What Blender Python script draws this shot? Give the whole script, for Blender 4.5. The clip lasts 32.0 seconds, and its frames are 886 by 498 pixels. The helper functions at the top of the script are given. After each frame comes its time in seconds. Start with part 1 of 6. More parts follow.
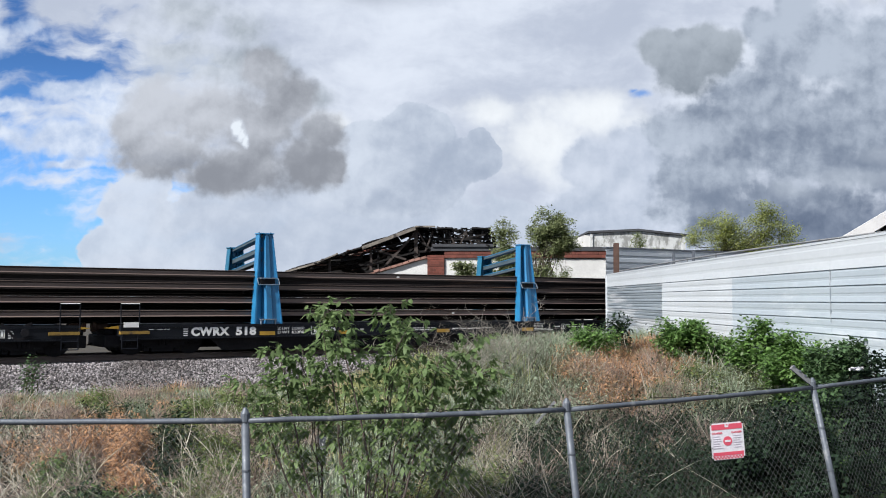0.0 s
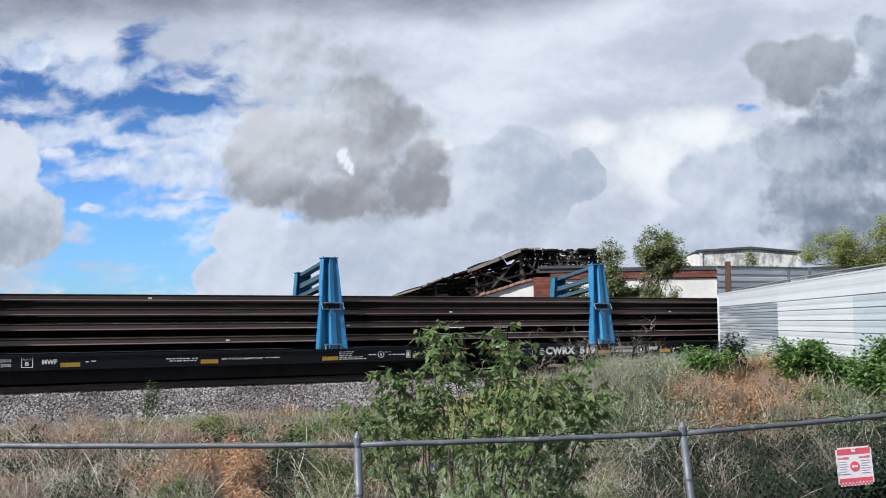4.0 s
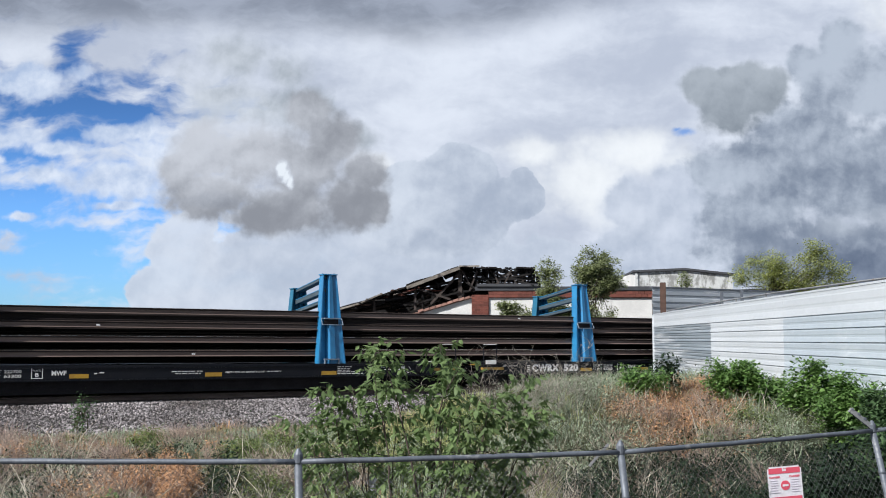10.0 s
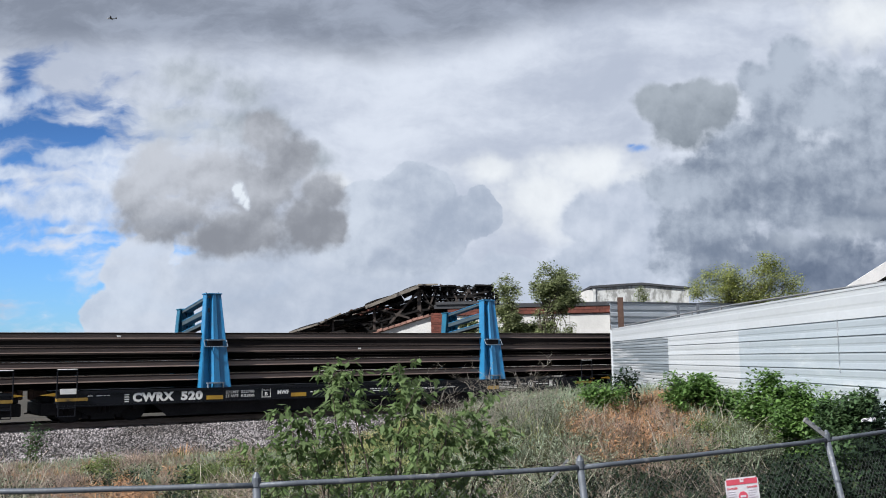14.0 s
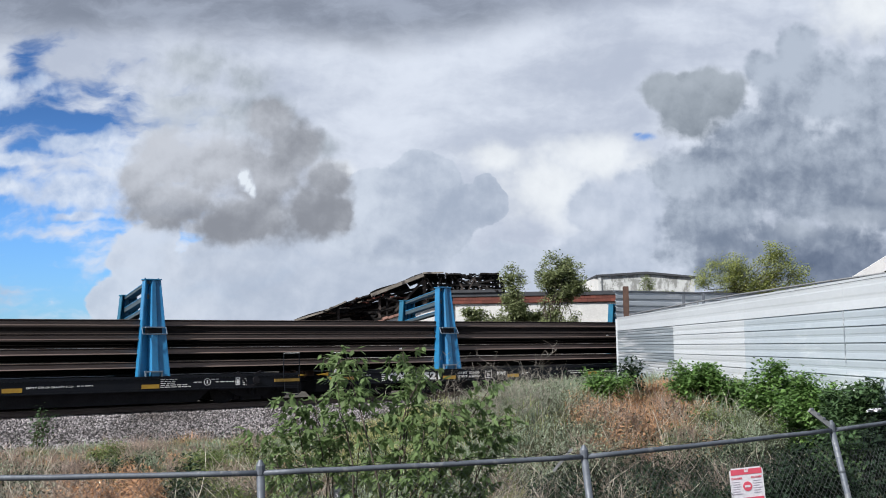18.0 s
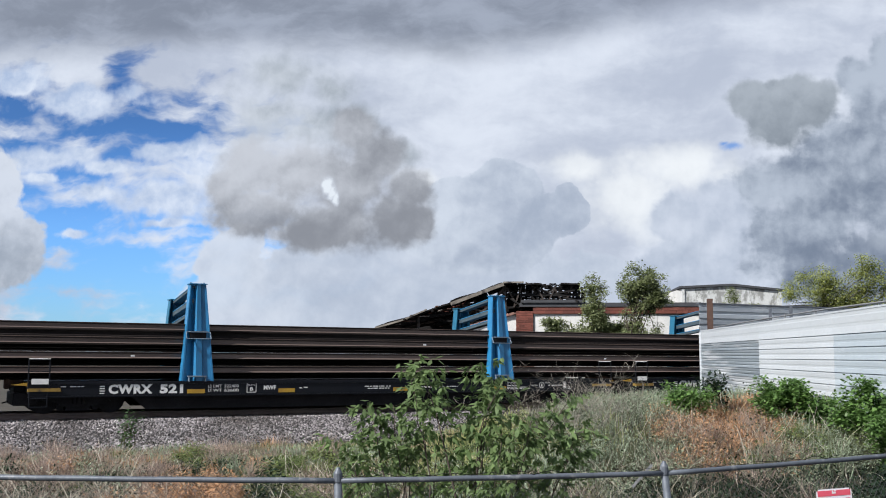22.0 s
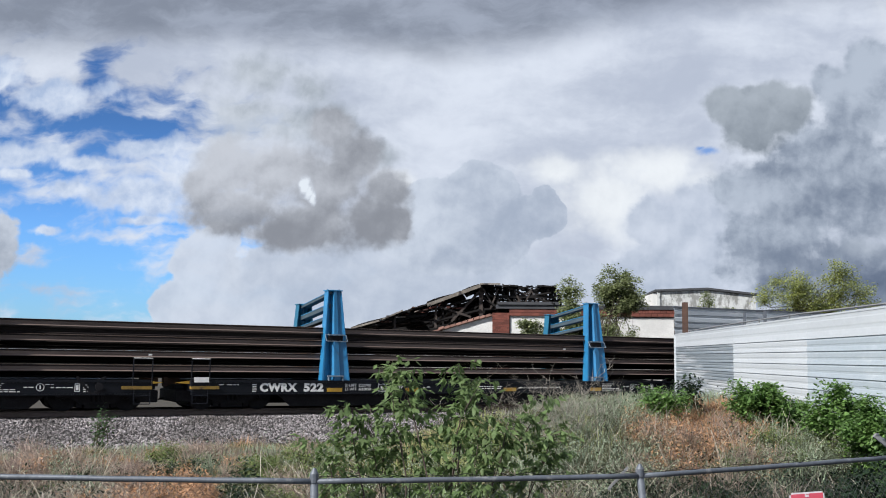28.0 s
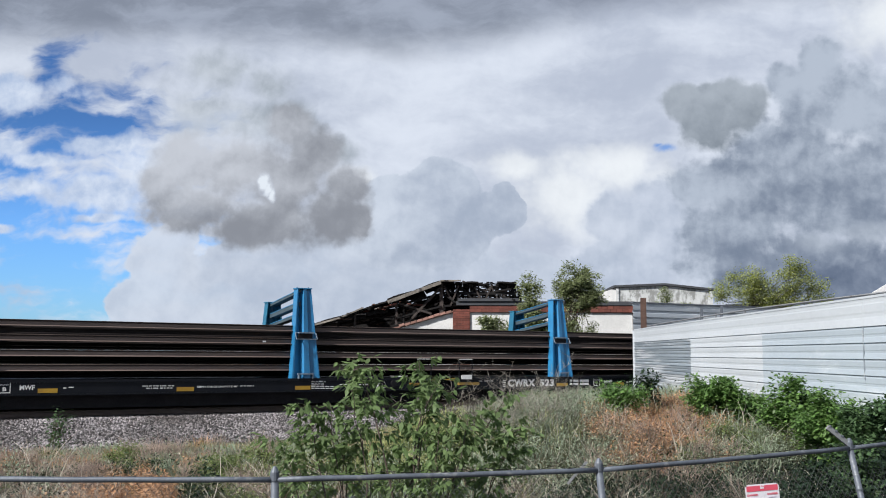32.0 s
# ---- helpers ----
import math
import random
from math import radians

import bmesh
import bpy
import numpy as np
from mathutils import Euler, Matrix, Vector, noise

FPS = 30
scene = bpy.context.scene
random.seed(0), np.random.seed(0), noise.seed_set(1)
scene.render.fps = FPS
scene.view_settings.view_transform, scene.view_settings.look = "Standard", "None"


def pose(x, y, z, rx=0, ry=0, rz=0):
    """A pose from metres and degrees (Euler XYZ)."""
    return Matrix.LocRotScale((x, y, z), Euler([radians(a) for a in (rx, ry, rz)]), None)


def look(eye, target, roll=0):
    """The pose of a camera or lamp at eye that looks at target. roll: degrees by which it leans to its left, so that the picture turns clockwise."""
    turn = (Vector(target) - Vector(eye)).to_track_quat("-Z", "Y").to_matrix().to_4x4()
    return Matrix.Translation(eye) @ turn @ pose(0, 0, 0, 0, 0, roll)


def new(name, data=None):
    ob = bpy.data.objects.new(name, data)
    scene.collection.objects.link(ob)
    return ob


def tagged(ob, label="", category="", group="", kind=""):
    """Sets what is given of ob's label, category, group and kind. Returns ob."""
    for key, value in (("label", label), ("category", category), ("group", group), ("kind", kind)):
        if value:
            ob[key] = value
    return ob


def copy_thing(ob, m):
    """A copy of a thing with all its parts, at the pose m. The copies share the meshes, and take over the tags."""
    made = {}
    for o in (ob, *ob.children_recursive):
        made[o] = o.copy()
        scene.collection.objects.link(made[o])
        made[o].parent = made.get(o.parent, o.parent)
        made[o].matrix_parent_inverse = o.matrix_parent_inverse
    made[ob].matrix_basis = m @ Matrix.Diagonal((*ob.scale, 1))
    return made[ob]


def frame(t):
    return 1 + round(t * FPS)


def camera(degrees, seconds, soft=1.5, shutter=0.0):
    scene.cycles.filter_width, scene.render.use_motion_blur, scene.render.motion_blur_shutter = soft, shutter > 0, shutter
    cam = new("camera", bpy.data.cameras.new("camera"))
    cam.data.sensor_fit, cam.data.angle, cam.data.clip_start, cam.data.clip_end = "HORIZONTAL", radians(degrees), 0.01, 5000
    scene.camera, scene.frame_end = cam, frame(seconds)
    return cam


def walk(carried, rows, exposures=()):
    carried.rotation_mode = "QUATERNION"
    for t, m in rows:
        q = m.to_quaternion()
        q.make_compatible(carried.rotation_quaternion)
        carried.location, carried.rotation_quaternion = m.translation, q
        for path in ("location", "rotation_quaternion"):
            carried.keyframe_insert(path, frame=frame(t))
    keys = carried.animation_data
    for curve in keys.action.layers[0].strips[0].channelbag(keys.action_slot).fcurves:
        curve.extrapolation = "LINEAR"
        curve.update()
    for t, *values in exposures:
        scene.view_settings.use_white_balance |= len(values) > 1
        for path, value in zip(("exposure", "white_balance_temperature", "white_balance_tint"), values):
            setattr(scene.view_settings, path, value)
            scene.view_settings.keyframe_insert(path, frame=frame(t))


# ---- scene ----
# the camera: held in the hand at eye height, turning with the train
cam = camera(48.0, 32.0, soft=1.0)
PATH = [
    (0, 0.000, 0.000, 1.650, 2.94, 0.01, -0.03),
    (0.5, 0.003, 0.001, 1.649, 3.32, -0.31, 0.04),
    (1, 0.003, 0.001, 1.648, 3.48, -0.43, -0.24),
    (1.5, -0.000, 0.003, 1.649, 3.58, 0.12, -0.47),
    (2, -0.008, 0.008, 1.651, 3.64, 1.18, -0.68),
    (2.5, -0.015, 0.018, 1.652, 3.93, 2.76, -0.87),
    (3, -0.021, 0.028, 1.652, 4.21, 4.28, -0.91),
    (3.5, -0.024, 0.035, 1.651, 4.37, 5.45, -0.91),
    (5.5, -0.024, 0.035, 1.650, 3.81, 6.56, -0.58),
    (6, -0.025, 0.030, 1.651, 3.75, 6.26, -0.56),
    (6.5, -0.029, 0.018, 1.652, 3.66, 5.45, -0.54),
    (7, -0.035, 0.003, 1.650, 3.58, 4.26, -0.68),
    (7.5, -0.043, -0.008, 1.648, 3.45, 3.03, -0.77),
    (8, -0.053, -0.011, 1.647, 3.44, 2.08, -0.62),
    (8.5, -0.062, -0.010, 1.649, 3.57, 1.80, -0.38),
    (9, -0.067, -0.010, 1.652, 3.99, 2.08, -0.07),
    (9.5, -0.069, -0.011, 1.655, 4.57, 2.39, 0.07),
    (10, -0.070, -0.014, 1.658, 5.22, 2.49, 0.01),
    (10.5, -0.071, -0.018, 1.660, 5.90, 2.35, -0.11),
    (11, -0.070, -0.022, 1.661, 6.47, 1.89, -0.52),
    (11.5, -0.066, -0.025, 1.662, 6.88, 1.19, -0.82),
    (12, -0.061, -0.025, 1.662, 7.03, 0.50, -1.12),
    (12.5, -0.058, -0.024, 1.661, 6.93, -0.05, -1.36),
    (13, -0.056, -0.021, 1.659, 6.67, -0.29, -1.41),
    (13.5, -0.055, -0.016, 1.658, 6.42, -0.18, -1.32),
    (14, -0.053, -0.012, 1.657, 6.26, 0.08, -1.18),
    (14.5, -0.052, -0.011, 1.655, 6.15, 0.26, -1.16),
    (16.5, -0.051, -0.011, 1.653, 5.41, 0.21, -1.07),
    (17, -0.051, -0.008, 1.653, 5.36, 0.03, -0.88),
    (17.5, -0.049, -0.001, 1.656, 5.48, 0.11, -0.85),
    (18, -0.046, 0.008, 1.662, 5.59, 0.42, -0.93),
    (18.5, -0.040, 0.015, 1.669, 5.66, 0.97, -0.71),
    (19, -0.036, 0.019, 1.672, 5.46, 2.07, -0.58),
    (19.5, -0.037, 0.022, 1.672, 5.31, 3.42, -0.75),
    (20, -0.041, 0.025, 1.671, 5.42, 4.92, -0.90),
    (20.5, -0.042, 0.025, 1.673, 5.73, 5.99, -0.85),
    (21, -0.040, 0.024, 1.675, 6.12, 6.22, -0.68),
    (21.5, -0.036, 0.023, 1.677, 6.27, 5.73, -0.33),
    (22, -0.033, 0.025, 1.678, 6.13, 5.08, 0.12),
    (22.5, -0.033, 0.028, 1.679, 5.75, 4.58, 0.64),
    (23, -0.037, 0.030, 1.681, 5.46, 4.24, 1.12),
    (23.5, -0.043, 0.031, 1.682, 5.43, 4.13, 1.34),
    (24, -0.047, 0.032, 1.682, 5.50, 4.10, 1.29),
    (24.5, -0.048, 0.033, 1.681, 5.51, 4.15, 1.25),
    (26.5, -0.048, 0.033, 1.680, 5.89, 4.63, 0.50),
    (27, -0.049, 0.031, 1.679, 6.09, 4.31, 0.55),
    (27.5, -0.050, 0.029, 1.679, 6.20, 3.99, 0.56),
    (28, -0.051, 0.028, 1.679, 6.20, 3.74, 0.62),
    (28.5, -0.050, 0.026, 1.680, 6.14, 3.45, 0.77),
    (29, -0.048, 0.025, 1.681, 6.20, 3.13, 0.82),
    (29.5, -0.046, 0.023, 1.682, 6.31, 2.75, 0.85),
    (30, -0.044, 0.018, 1.683, 6.43, 2.33, 0.86),
    (30.5, -0.044, 0.015, 1.683, 6.50, 1.96, 0.63),
    (31, -0.045, 0.015, 1.682, 6.45, 1.66, 0.31),
    (31.5, -0.046, 0.012, 1.681, 6.31, 1.47, 0.19),
    (32, -0.047, 0.005, 1.680, 6.03, 1.44, 0.16),
]
walk(cam, [(t, pose(x, y, z, 90 + pitch, 0, yaw) @ pose(0, 0, 0, 0, 0, roll)) for t, x, y, z, pitch, yaw, roll in PATH],
     exposures=[(0, 0.53), (9, 0.53), (12.5, 0.45), (19, 0.45), (23.5, 0.49), (27, 0.46), (32, 0.45)])

# ---- light ----
SUN_ROT, SUN_ELEV = radians(227), radians(41)


def sky_world():
    """Blue sky under broken cumulus: cloud banks as warped ellipses with billowed edges."""
    world = bpy.data.worlds.new("sky")
    scene.world = world
    world.use_nodes = True
    nt = world.node_tree
    nt.nodes.clear()
    N, L = nt.nodes.new, nt.links.new

    def put(sock, v):
        if hasattr(v, "is_linked"):
            L(v, sock)
        else:
            sock.default_value = v

    def m(op, a, b=0.0, c=None, clamp=False):
        n = N("ShaderNodeMath")
        n.operation, n.use_clamp = op, clamp
        put(n.inputs[0], a)
        put(n.inputs[1], b)
        if c is not None:
            put(n.inputs[2], c)
        return n.outputs[0]

    def vm(op, a, b=(0, 0, 0), scale=None):
        n = N("ShaderNodeVectorMath")
        n.operation = op
        put(n.inputs[0], a)
        if op != "LENGTH":
            put(n.inputs[1], b)
        if scale is not None:
            put(n.inputs[3], scale)
        return n.outputs[1] if op == "LENGTH" else n.outputs[0]

    def smooth(x, lo, hi, a=0.0, b=1.0):
        n = N("ShaderNodeMapRange")
        n.interpolation_type = "SMOOTHSTEP"
        for s, v in zip(n.inputs[:5], (x, lo, hi, a, b)):
            put(s, v)
        return n.outputs[0]

    def mix(f, a, b):
        n = N("ShaderNodeMix")
        n.data_type = "RGBA"
        put(n.inputs[0], f)
        put(n.inputs[6], a if hasattr(a, "is_linked") else (*a, 1))
        put(n.inputs[7], b if hasattr(b, "is_linked") else (*b, 1))
        return n.outputs[2]

    def fbm(p, scale, detail=6.0, rough=0.55, lac=2.1, dist=0.0):
        n = N("ShaderNodeTexNoise")
        n.noise_dimensions = "2D"
        L(p, n.inputs["Vector"])
        n.inputs["Scale"].default_value = scale
        n.inputs["Detail"].default_value = detail
        n.inputs["Roughness"].default_value = rough
        n.inputs["Lacunarity"].default_value = lac
        n.inputs["Distortion"].default_value = dist
        return n.outputs[0]

    geo = N("ShaderNodeTexCoord")
    sep = N("ShaderNodeSeparateXYZ")
    L(geo.outputs["Generated"], sep.inputs[0])
    ahead = m("MAXIMUM", m("ABSOLUTE", sep.outputs[1]), 0.35)
    comb = N("ShaderNodeCombineXYZ")
    L(m("DIVIDE", sep.outputs[0], ahead), comb.inputs[0])
    L(m("DIVIDE", sep.outputs[2], ahead), comb.inputs[1])
    p0 = comb.outputs[0]
    v = m("DIVIDE", sep.outputs[2], ahead)

    def warped(scale, amount, seed):
        n = N("ShaderNodeTexNoise")
        n.noise_dimensions = "2D"
        L(vm("ADD", p0, (seed, seed * 0.7, 0)), n.inputs["Vector"])
        n.inputs["Scale"].default_value = scale
        n.inputs["Detail"].default_value = 5.0
        n.inputs["Roughness"].default_value = 0.6
        return vm("ADD", p0, vm("SCALE", vm("SUBTRACT", n.outputs[1], (0.5, 0.5, 0.5)), scale=amount))

    def spot(p, cx, cy, rx, ry):
        """1 in the middle of an ellipse, 0 at its rim, less outside; in hundredths of the sky's plane."""
        d = vm("MULTIPLY", vm("SUBTRACT", p, (cx / 100, cy / 100, 0)), (100 / rx, 100 / ry, 0))
        return m("SUBTRACT", 1.0, vm("LENGTH", d))

    def bank(p, spots):
        out = None
        for s in spots:
            f = spot(p, *s)
            out = f if out is None else m("SMOOTH_MAX", out, f, 0.25)
        return out

    def lumps(p, scale):
        """Rounded cauliflower heads: 1 in the middle of each, 0 between them."""
        n = N("ShaderNodeTexVoronoi")
        n.voronoi_dimensions, n.feature, n.normalize = "2D", "SMOOTH_F1", True
        L(p, n.inputs["Vector"])
        n.inputs["Scale"].default_value = scale
        n.inputs["Detail"].default_value = 2.0
        n.inputs["Roughness"].default_value = 0.55
        n.inputs["Lacunarity"].default_value = 2.3
        n.inputs["Smoothness"].default_value = 0.45
        return m("SUBTRACT", 1.0, n.outputs[0])

    w1, w2, w3 = warped(7.0, 0.05, 3.1), warped(20.0, 0.020, 7.7), warped(45.0, 0.008, 1.3)
    billow = fbm(w3, 22.0, 7.0, 0.56)
    broad = fbm(vm("MULTIPLY", w1, (1, 2.0, 1)), 4.2, 5.0, 0.5)
    streak = fbm(vm("MULTIPLY", w1, (1, 2.6, 1)), 9.0, 7.0, 0.58)
    torn = fbm(vm("MULTIPLY", w1, (1, 2.6, 1)), 15.0, 4.0, 0.5)
    heads = lumps(w3, 26.0)
    soft_lumps = fbm(w2, 11.0, 6.0, 0.55)
    # relief: the same forms seen a little nearer the light
    lit = m("SUBTRACT", fbm(vm("ADD", w3, (-0.006, 0.012, 0)), 22.0, 7.0, 0.56), billow)
    lit2 = m("SUBTRACT", lumps(vm("ADD", w3, (-0.004, 0.008, 0)), 26.0), heads)

    sky = N("ShaderNodeTexSky")
    sky.sky_type, sky.sun_disc = "NISHITA", False
    sky.sun_elevation, sky.sun_rotation = SUN_ELEV, SUN_ROT
    sky.air_density, sky.dust_density, sky.ozone_density = 1.0, 0.4, 2.0
    blue = vm("SCALE", sky.outputs[0], scale=0.115)
    blue = vm("MULTIPLY", blue, (0.55, 0.90, 1.40))
    blue = vm("SCALE", blue, scale=smooth(v, 0.12, 0.26, 1.0, 0.6))
    u = m("DIVIDE", sep.outputs[0], ahead)

    # high white and pale lavender sheets, torn open over the blue on one side
    hole = bank(w1, [(-41.9, 8.0, 13.0, 7.4), (-55.9, 20.1, 12.6, 5.9), (-40.3, 22.9, 9.0, 3.4), (-43.0, 29.5, 1.5, 2.4), (-54.8, 25.9, 8.3, 2.5), (-50.7, 13.8, 8.5, 5.4), (-66, 16, 12, 12)])
    open_ = m("ADD", hole, m("MULTIPLY", m("SUBTRACT", torn, 0.46), 3.8))
    veil_a = m("SUBTRACT", 1.0, smooth(open_, -0.75, 0.85))
    tone = m("ADD", m("MULTIPLY", broad, 0.6), m("MULTIPLY", streak, 0.4))
    tone = m("ADD", tone, m("MULTIPLY", lit, 0.15))
    sheet = mix(smooth(tone, 0.28, 0.66), (0.53, 0.555, 0.63), (0.80, 0.81, 0.855))
    col = mix(veil_a, blue, sheet)
    # the darker ceiling high up
    edge = m("ADD", v, m("MULTIPLY", m("SUBTRACT", broad, 0.5), 0.05))
    edge = m("SUBTRACT", edge, m("MULTIPLY", smooth(u, -0.05, 0.32), 0.045))
    top = smooth(edge, 0.298, 0.345)
    col = mix(m("MULTIPLY", top, 0.93), col, mix(smooth(streak, 0.3, 0.7), (0.235, 0.255, 0.305), (0.37, 0.395, 0.46)))

    def layer(col, spots, dark, light, soft=0.12, rough=0.9, opacity=1.0, darks=(), lights=(), rim=0.25, relief=1.0, base=None, level=0.55, p=None):
        """One cloud over what lies behind it: ellipses with lumpy rims, shaded lumps, dark and light parts."""
        f = bank(p or w3, spots)
        f = m("ADD", f, m("MULTIPLY", m("SUBTRACT", heads, 0.55), rough))
        f = m("ADD", f, m("MULTIPLY", m("SUBTRACT", billow, 0.5), rough))
        a = m("MULTIPLY", smooth(f, 0.0, soft), opacity)
        g = m("ADD", level, m("MULTIPLY", lit, 1.7 * relief))
        g = m("ADD", g, m("MULTIPLY", lit2, 0.6 * relief))
        g = m("ADD", g, m("MULTIPLY", m("SUBTRACT", soft_lumps, 0.5), 0.55 * relief))
        if rim:
            g = m("ADD", g, m("MULTIPLY", smooth(f, 0.0, 0.45, 1.0, 0.0), rim))
        if base:
            gv = m("ADD", v, m("MULTIPLY", m("SUBTRACT", billow, 0.5), 0.04))
            g = m("SUBTRACT", g, smooth(gv, base[0], base[1], base[2], 0.0))
        if darks:
            g = m("SUBTRACT", g, m("MULTIPLY", smooth(bank(w2, darks), -2.0, 1.6), 0.6))
        if lights:
            g = m("ADD", g, m("MULTIPLY", smooth(bank(w2, lights), -1.8, 1.2), 0.55))
        return mix(a, col, mix(smooth(g, -0.4, 1.4), dark, light))

    # torn white streaks over the blue
    col = layer(col, [(-37.7, 16.5, 7.9, 2.5), (-45.1, 17.0, 3.7, 1.2), (-50.9, 20.8, 5.0, 1.8), (-36.8, 21.3, 4.4, 1.0), (-47.2, 26.9, 6.9, 1.9), (-48.2, 12.6, 1.6, 0.5),
                      (-33.4, 18.7, 5.5, 3.6), (-54.3, 29.3, 3.8, 1.9), (-37.7, 13.8, 3.7, 0.6), (-51.5, 18.7, 2.5, 0.6), (-43.9, 19.7, 3.7, 0.9)],
                (0.42, 0.51, 0.68), (0.84, 0.86, 0.91), 0.9, 1.7, 0.95, rim=0.0, relief=1.4, level=0.62)
    # the bright gaps, then the banks from far to near
    col = layer(col, [(10.1, 16.0, 7.2, 5.0), (15.3, 18.8, 5.5, 3.2), (5.0, 19.0, 4.6, 2.2), (14.5, 11.9, 4.9, 3.2), (-11.6, 17.8, 2.8, 1.5), (-28.2, 8.7, 1.9, 3.4), (44.8, 34.1, 9.0, 4.3), (-26.0, 4.1, 2.8, 1.1), (19.3, 17.6, 3.4, 1.8)],
                (0.72, 0.72, 0.73), (0.98, 0.96, 0.93), 1.0, 0.9, 0.97, rim=0.0, relief=0.7, level=0.85)
    col = layer(col, [(-24.3, 5.8, 10.8, 4.9), (-31.2, 9.4, 3.5, 3.3), (-10.7, 8.4, 14.8, 5.5), (6.3, 5.7, 14.2, 4.3), (-34.3, 4.3, 2.4, 2.6), (-29.5, 11.6, 2.3, 2.0)],
                (0.48, 0.52, 0.60), (0.72, 0.74, 0.79), 0.16, 0.7, 0.95, darks=[(-6, 5, 12, 4), (-19, 7, 8, 3)], lights=[(-30.5, 9, 2.5, 4), (-26.0, 3.4, 3.0, 1.5)], relief=0.8, level=0.65)
    col = layer(col, [(-4.9, 14.3, 5.3, 4.2), (-3.3, 17.3, 2.8, 2.7), (-7.5, 15.7, 3.0, 2.7), (-0.3, 12.8, 3.2, 3.4), (3.7, 15.7, 1.5, 1.7), (4.7, 14.3, 1.4, 1.7), (2.4, 14.0, 2.7, 2.5), (-0.9, 16.7, 2.2, 2.4), (-5.5, 11.1, 6.9, 2.9)],
                (0.41, 0.45, 0.53), (0.70, 0.725, 0.775), 0.10, 0.40, 0.97, darks=[(0, 13, 5, 3)], lights=[(-8, 15, 2.5, 3)], rim=0.12, relief=0.9, level=0.55)
    col = layer(col, [(15.1, 13.3, 3.5, 3.5), (19.5, 14.9, 3.6, 3.5), (15.0, 9.8, 4.6, 2.8), (22.5, 10.6, 6.8, 4.6), (18, 6, 9, 4)],
                (0.42, 0.465, 0.55), (0.70, 0.72, 0.78), 0.4, 0.7, 0.92, relief=0.9, level=0.6)
    col = mix(m("MULTIPLY", smooth(bank(w3, [(20.0, 20.9, 1.4, 0.5), (19.2, 21.2, 0.6, 0.3)]), -0.2, 0.9), 0.75), col, blue)
    rdark = [(34.8, 15.8, 5.7, 2.6), (28.9, 18.5, 4.0, 1.8), (39.8, 13.7, 4.6, 1.2), (29.4, 11.6, 5.7, 2.3), (34.0, 22.4, 4.0, 2.2), (45, 16, 6, 5)]
    col = layer(col, [(36.2, 29.0, 2.6, 3.5), (36.5, 30.7, 1.5, 1.7), (33.8, 25.2, 3.4, 4.2), (39.1, 25.4, 4.9, 4.5), (44.0, 25.9, 3.5, 3.6), (32.4, 20.2, 6.0, 4.7), (27.1, 16.8, 6.9, 3.9),
                      (37.7, 16.6, 8.0, 6.4), (22.5, 16.9, 2.9, 2.1), (44.7, 18.2, 6.9, 8.8), (54.1, 20.9, 11.5, 14.9), (27.1, 11.9, 6.0, 3.8), (32.0, 27.9, 1.7, 1.8), (33, 8, 12, 5)],
                (0.205, 0.24, 0.305), (0.51, 0.545, 0.605), 0.45, 0.75, 0.97, rdark, [(36, 29, 3, 4), (40, 24, 4, 3), (24, 15.5, 3, 2), (31.5, 22.5, 2.5, 2)], 0.15, 1.3, (0.08, 0.20, 0.15), 0.70)
    col = layer(col, [(40.8, 12.2, 6.3, 1.3), (35.1, 11.2, 3.4, 1.3), (44.4, 14.7, 3.4, 1.2)], (0.33, 0.36, 0.42), (0.50, 0.53, 0.58), 0.9, 1.0, 0.8, rim=0.0)
    col = layer(col, [(36.5, 7.0, 9.7, 3.2), (46.0, 7.6, 9.8, 3.2), (28.6, 7.2, 4.5, 1.8), (38, 3, 14, 4)], (0.10, 0.13, 0.195), (0.25, 0.285, 0.355), 0.8, 0.8, 0.92, rim=0.0)
    col = layer(col, [(25.1, 24.6, 4.9, 2.9), (28.9, 25.6, 2.1, 2.2), (22.0, 25.4, 2.6, 2.2), (24.2, 22.6, 3.4, 2.3), (26.2, 26.2, 3.2, 1.9), (24.0, 26.0, 3.0, 1.8)],
                (0.23, 0.255, 0.285), (0.44, 0.465, 0.495), 0.40, 0.7, 0.97, rim=0.1, relief=1.1, base=(0.20, 0.275, 0.85), level=1.0)
    # the large grey cloud: a soft plume above, a firmer dark body with an eye of bright sky
    col = layer(col, [(-26.2, 29.2, 5.5, 3.3), (-20.4, 27.5, 3.8, 2.5), (-17.5, 24.2, 3.0, 2.7), (-27.9, 24.1, 5.8, 3.9), (-12.9, 20.6, 2.3, 1.8), (-22.1, 23.7, 5.2, 3.6)],
                (0.34, 0.37, 0.395), (0.64, 0.655, 0.68), 1.2, 1.1, 0.9, [(-17.8, 24.0, 3.4, 3.0), (-13, 20.5, 2.5, 2), (-22, 27, 4, 1.5)], [(-28, 25, 5, 4)], 0.2, 1.0)
    eye = smooth(m("ADD", bank(w3, [(-21.0, 17.3, 0.62, 0.95), (-20.1, 16.1, 0.5, 0.85), (-20.5, 16.7, 0.6, 0.9)]), m("MULTIPLY", m("SUBTRACT", billow, 0.5), 3.2)), -0.3, 0.6)
    behind = mix(eye, col, (0.86, 0.87, 0.88))
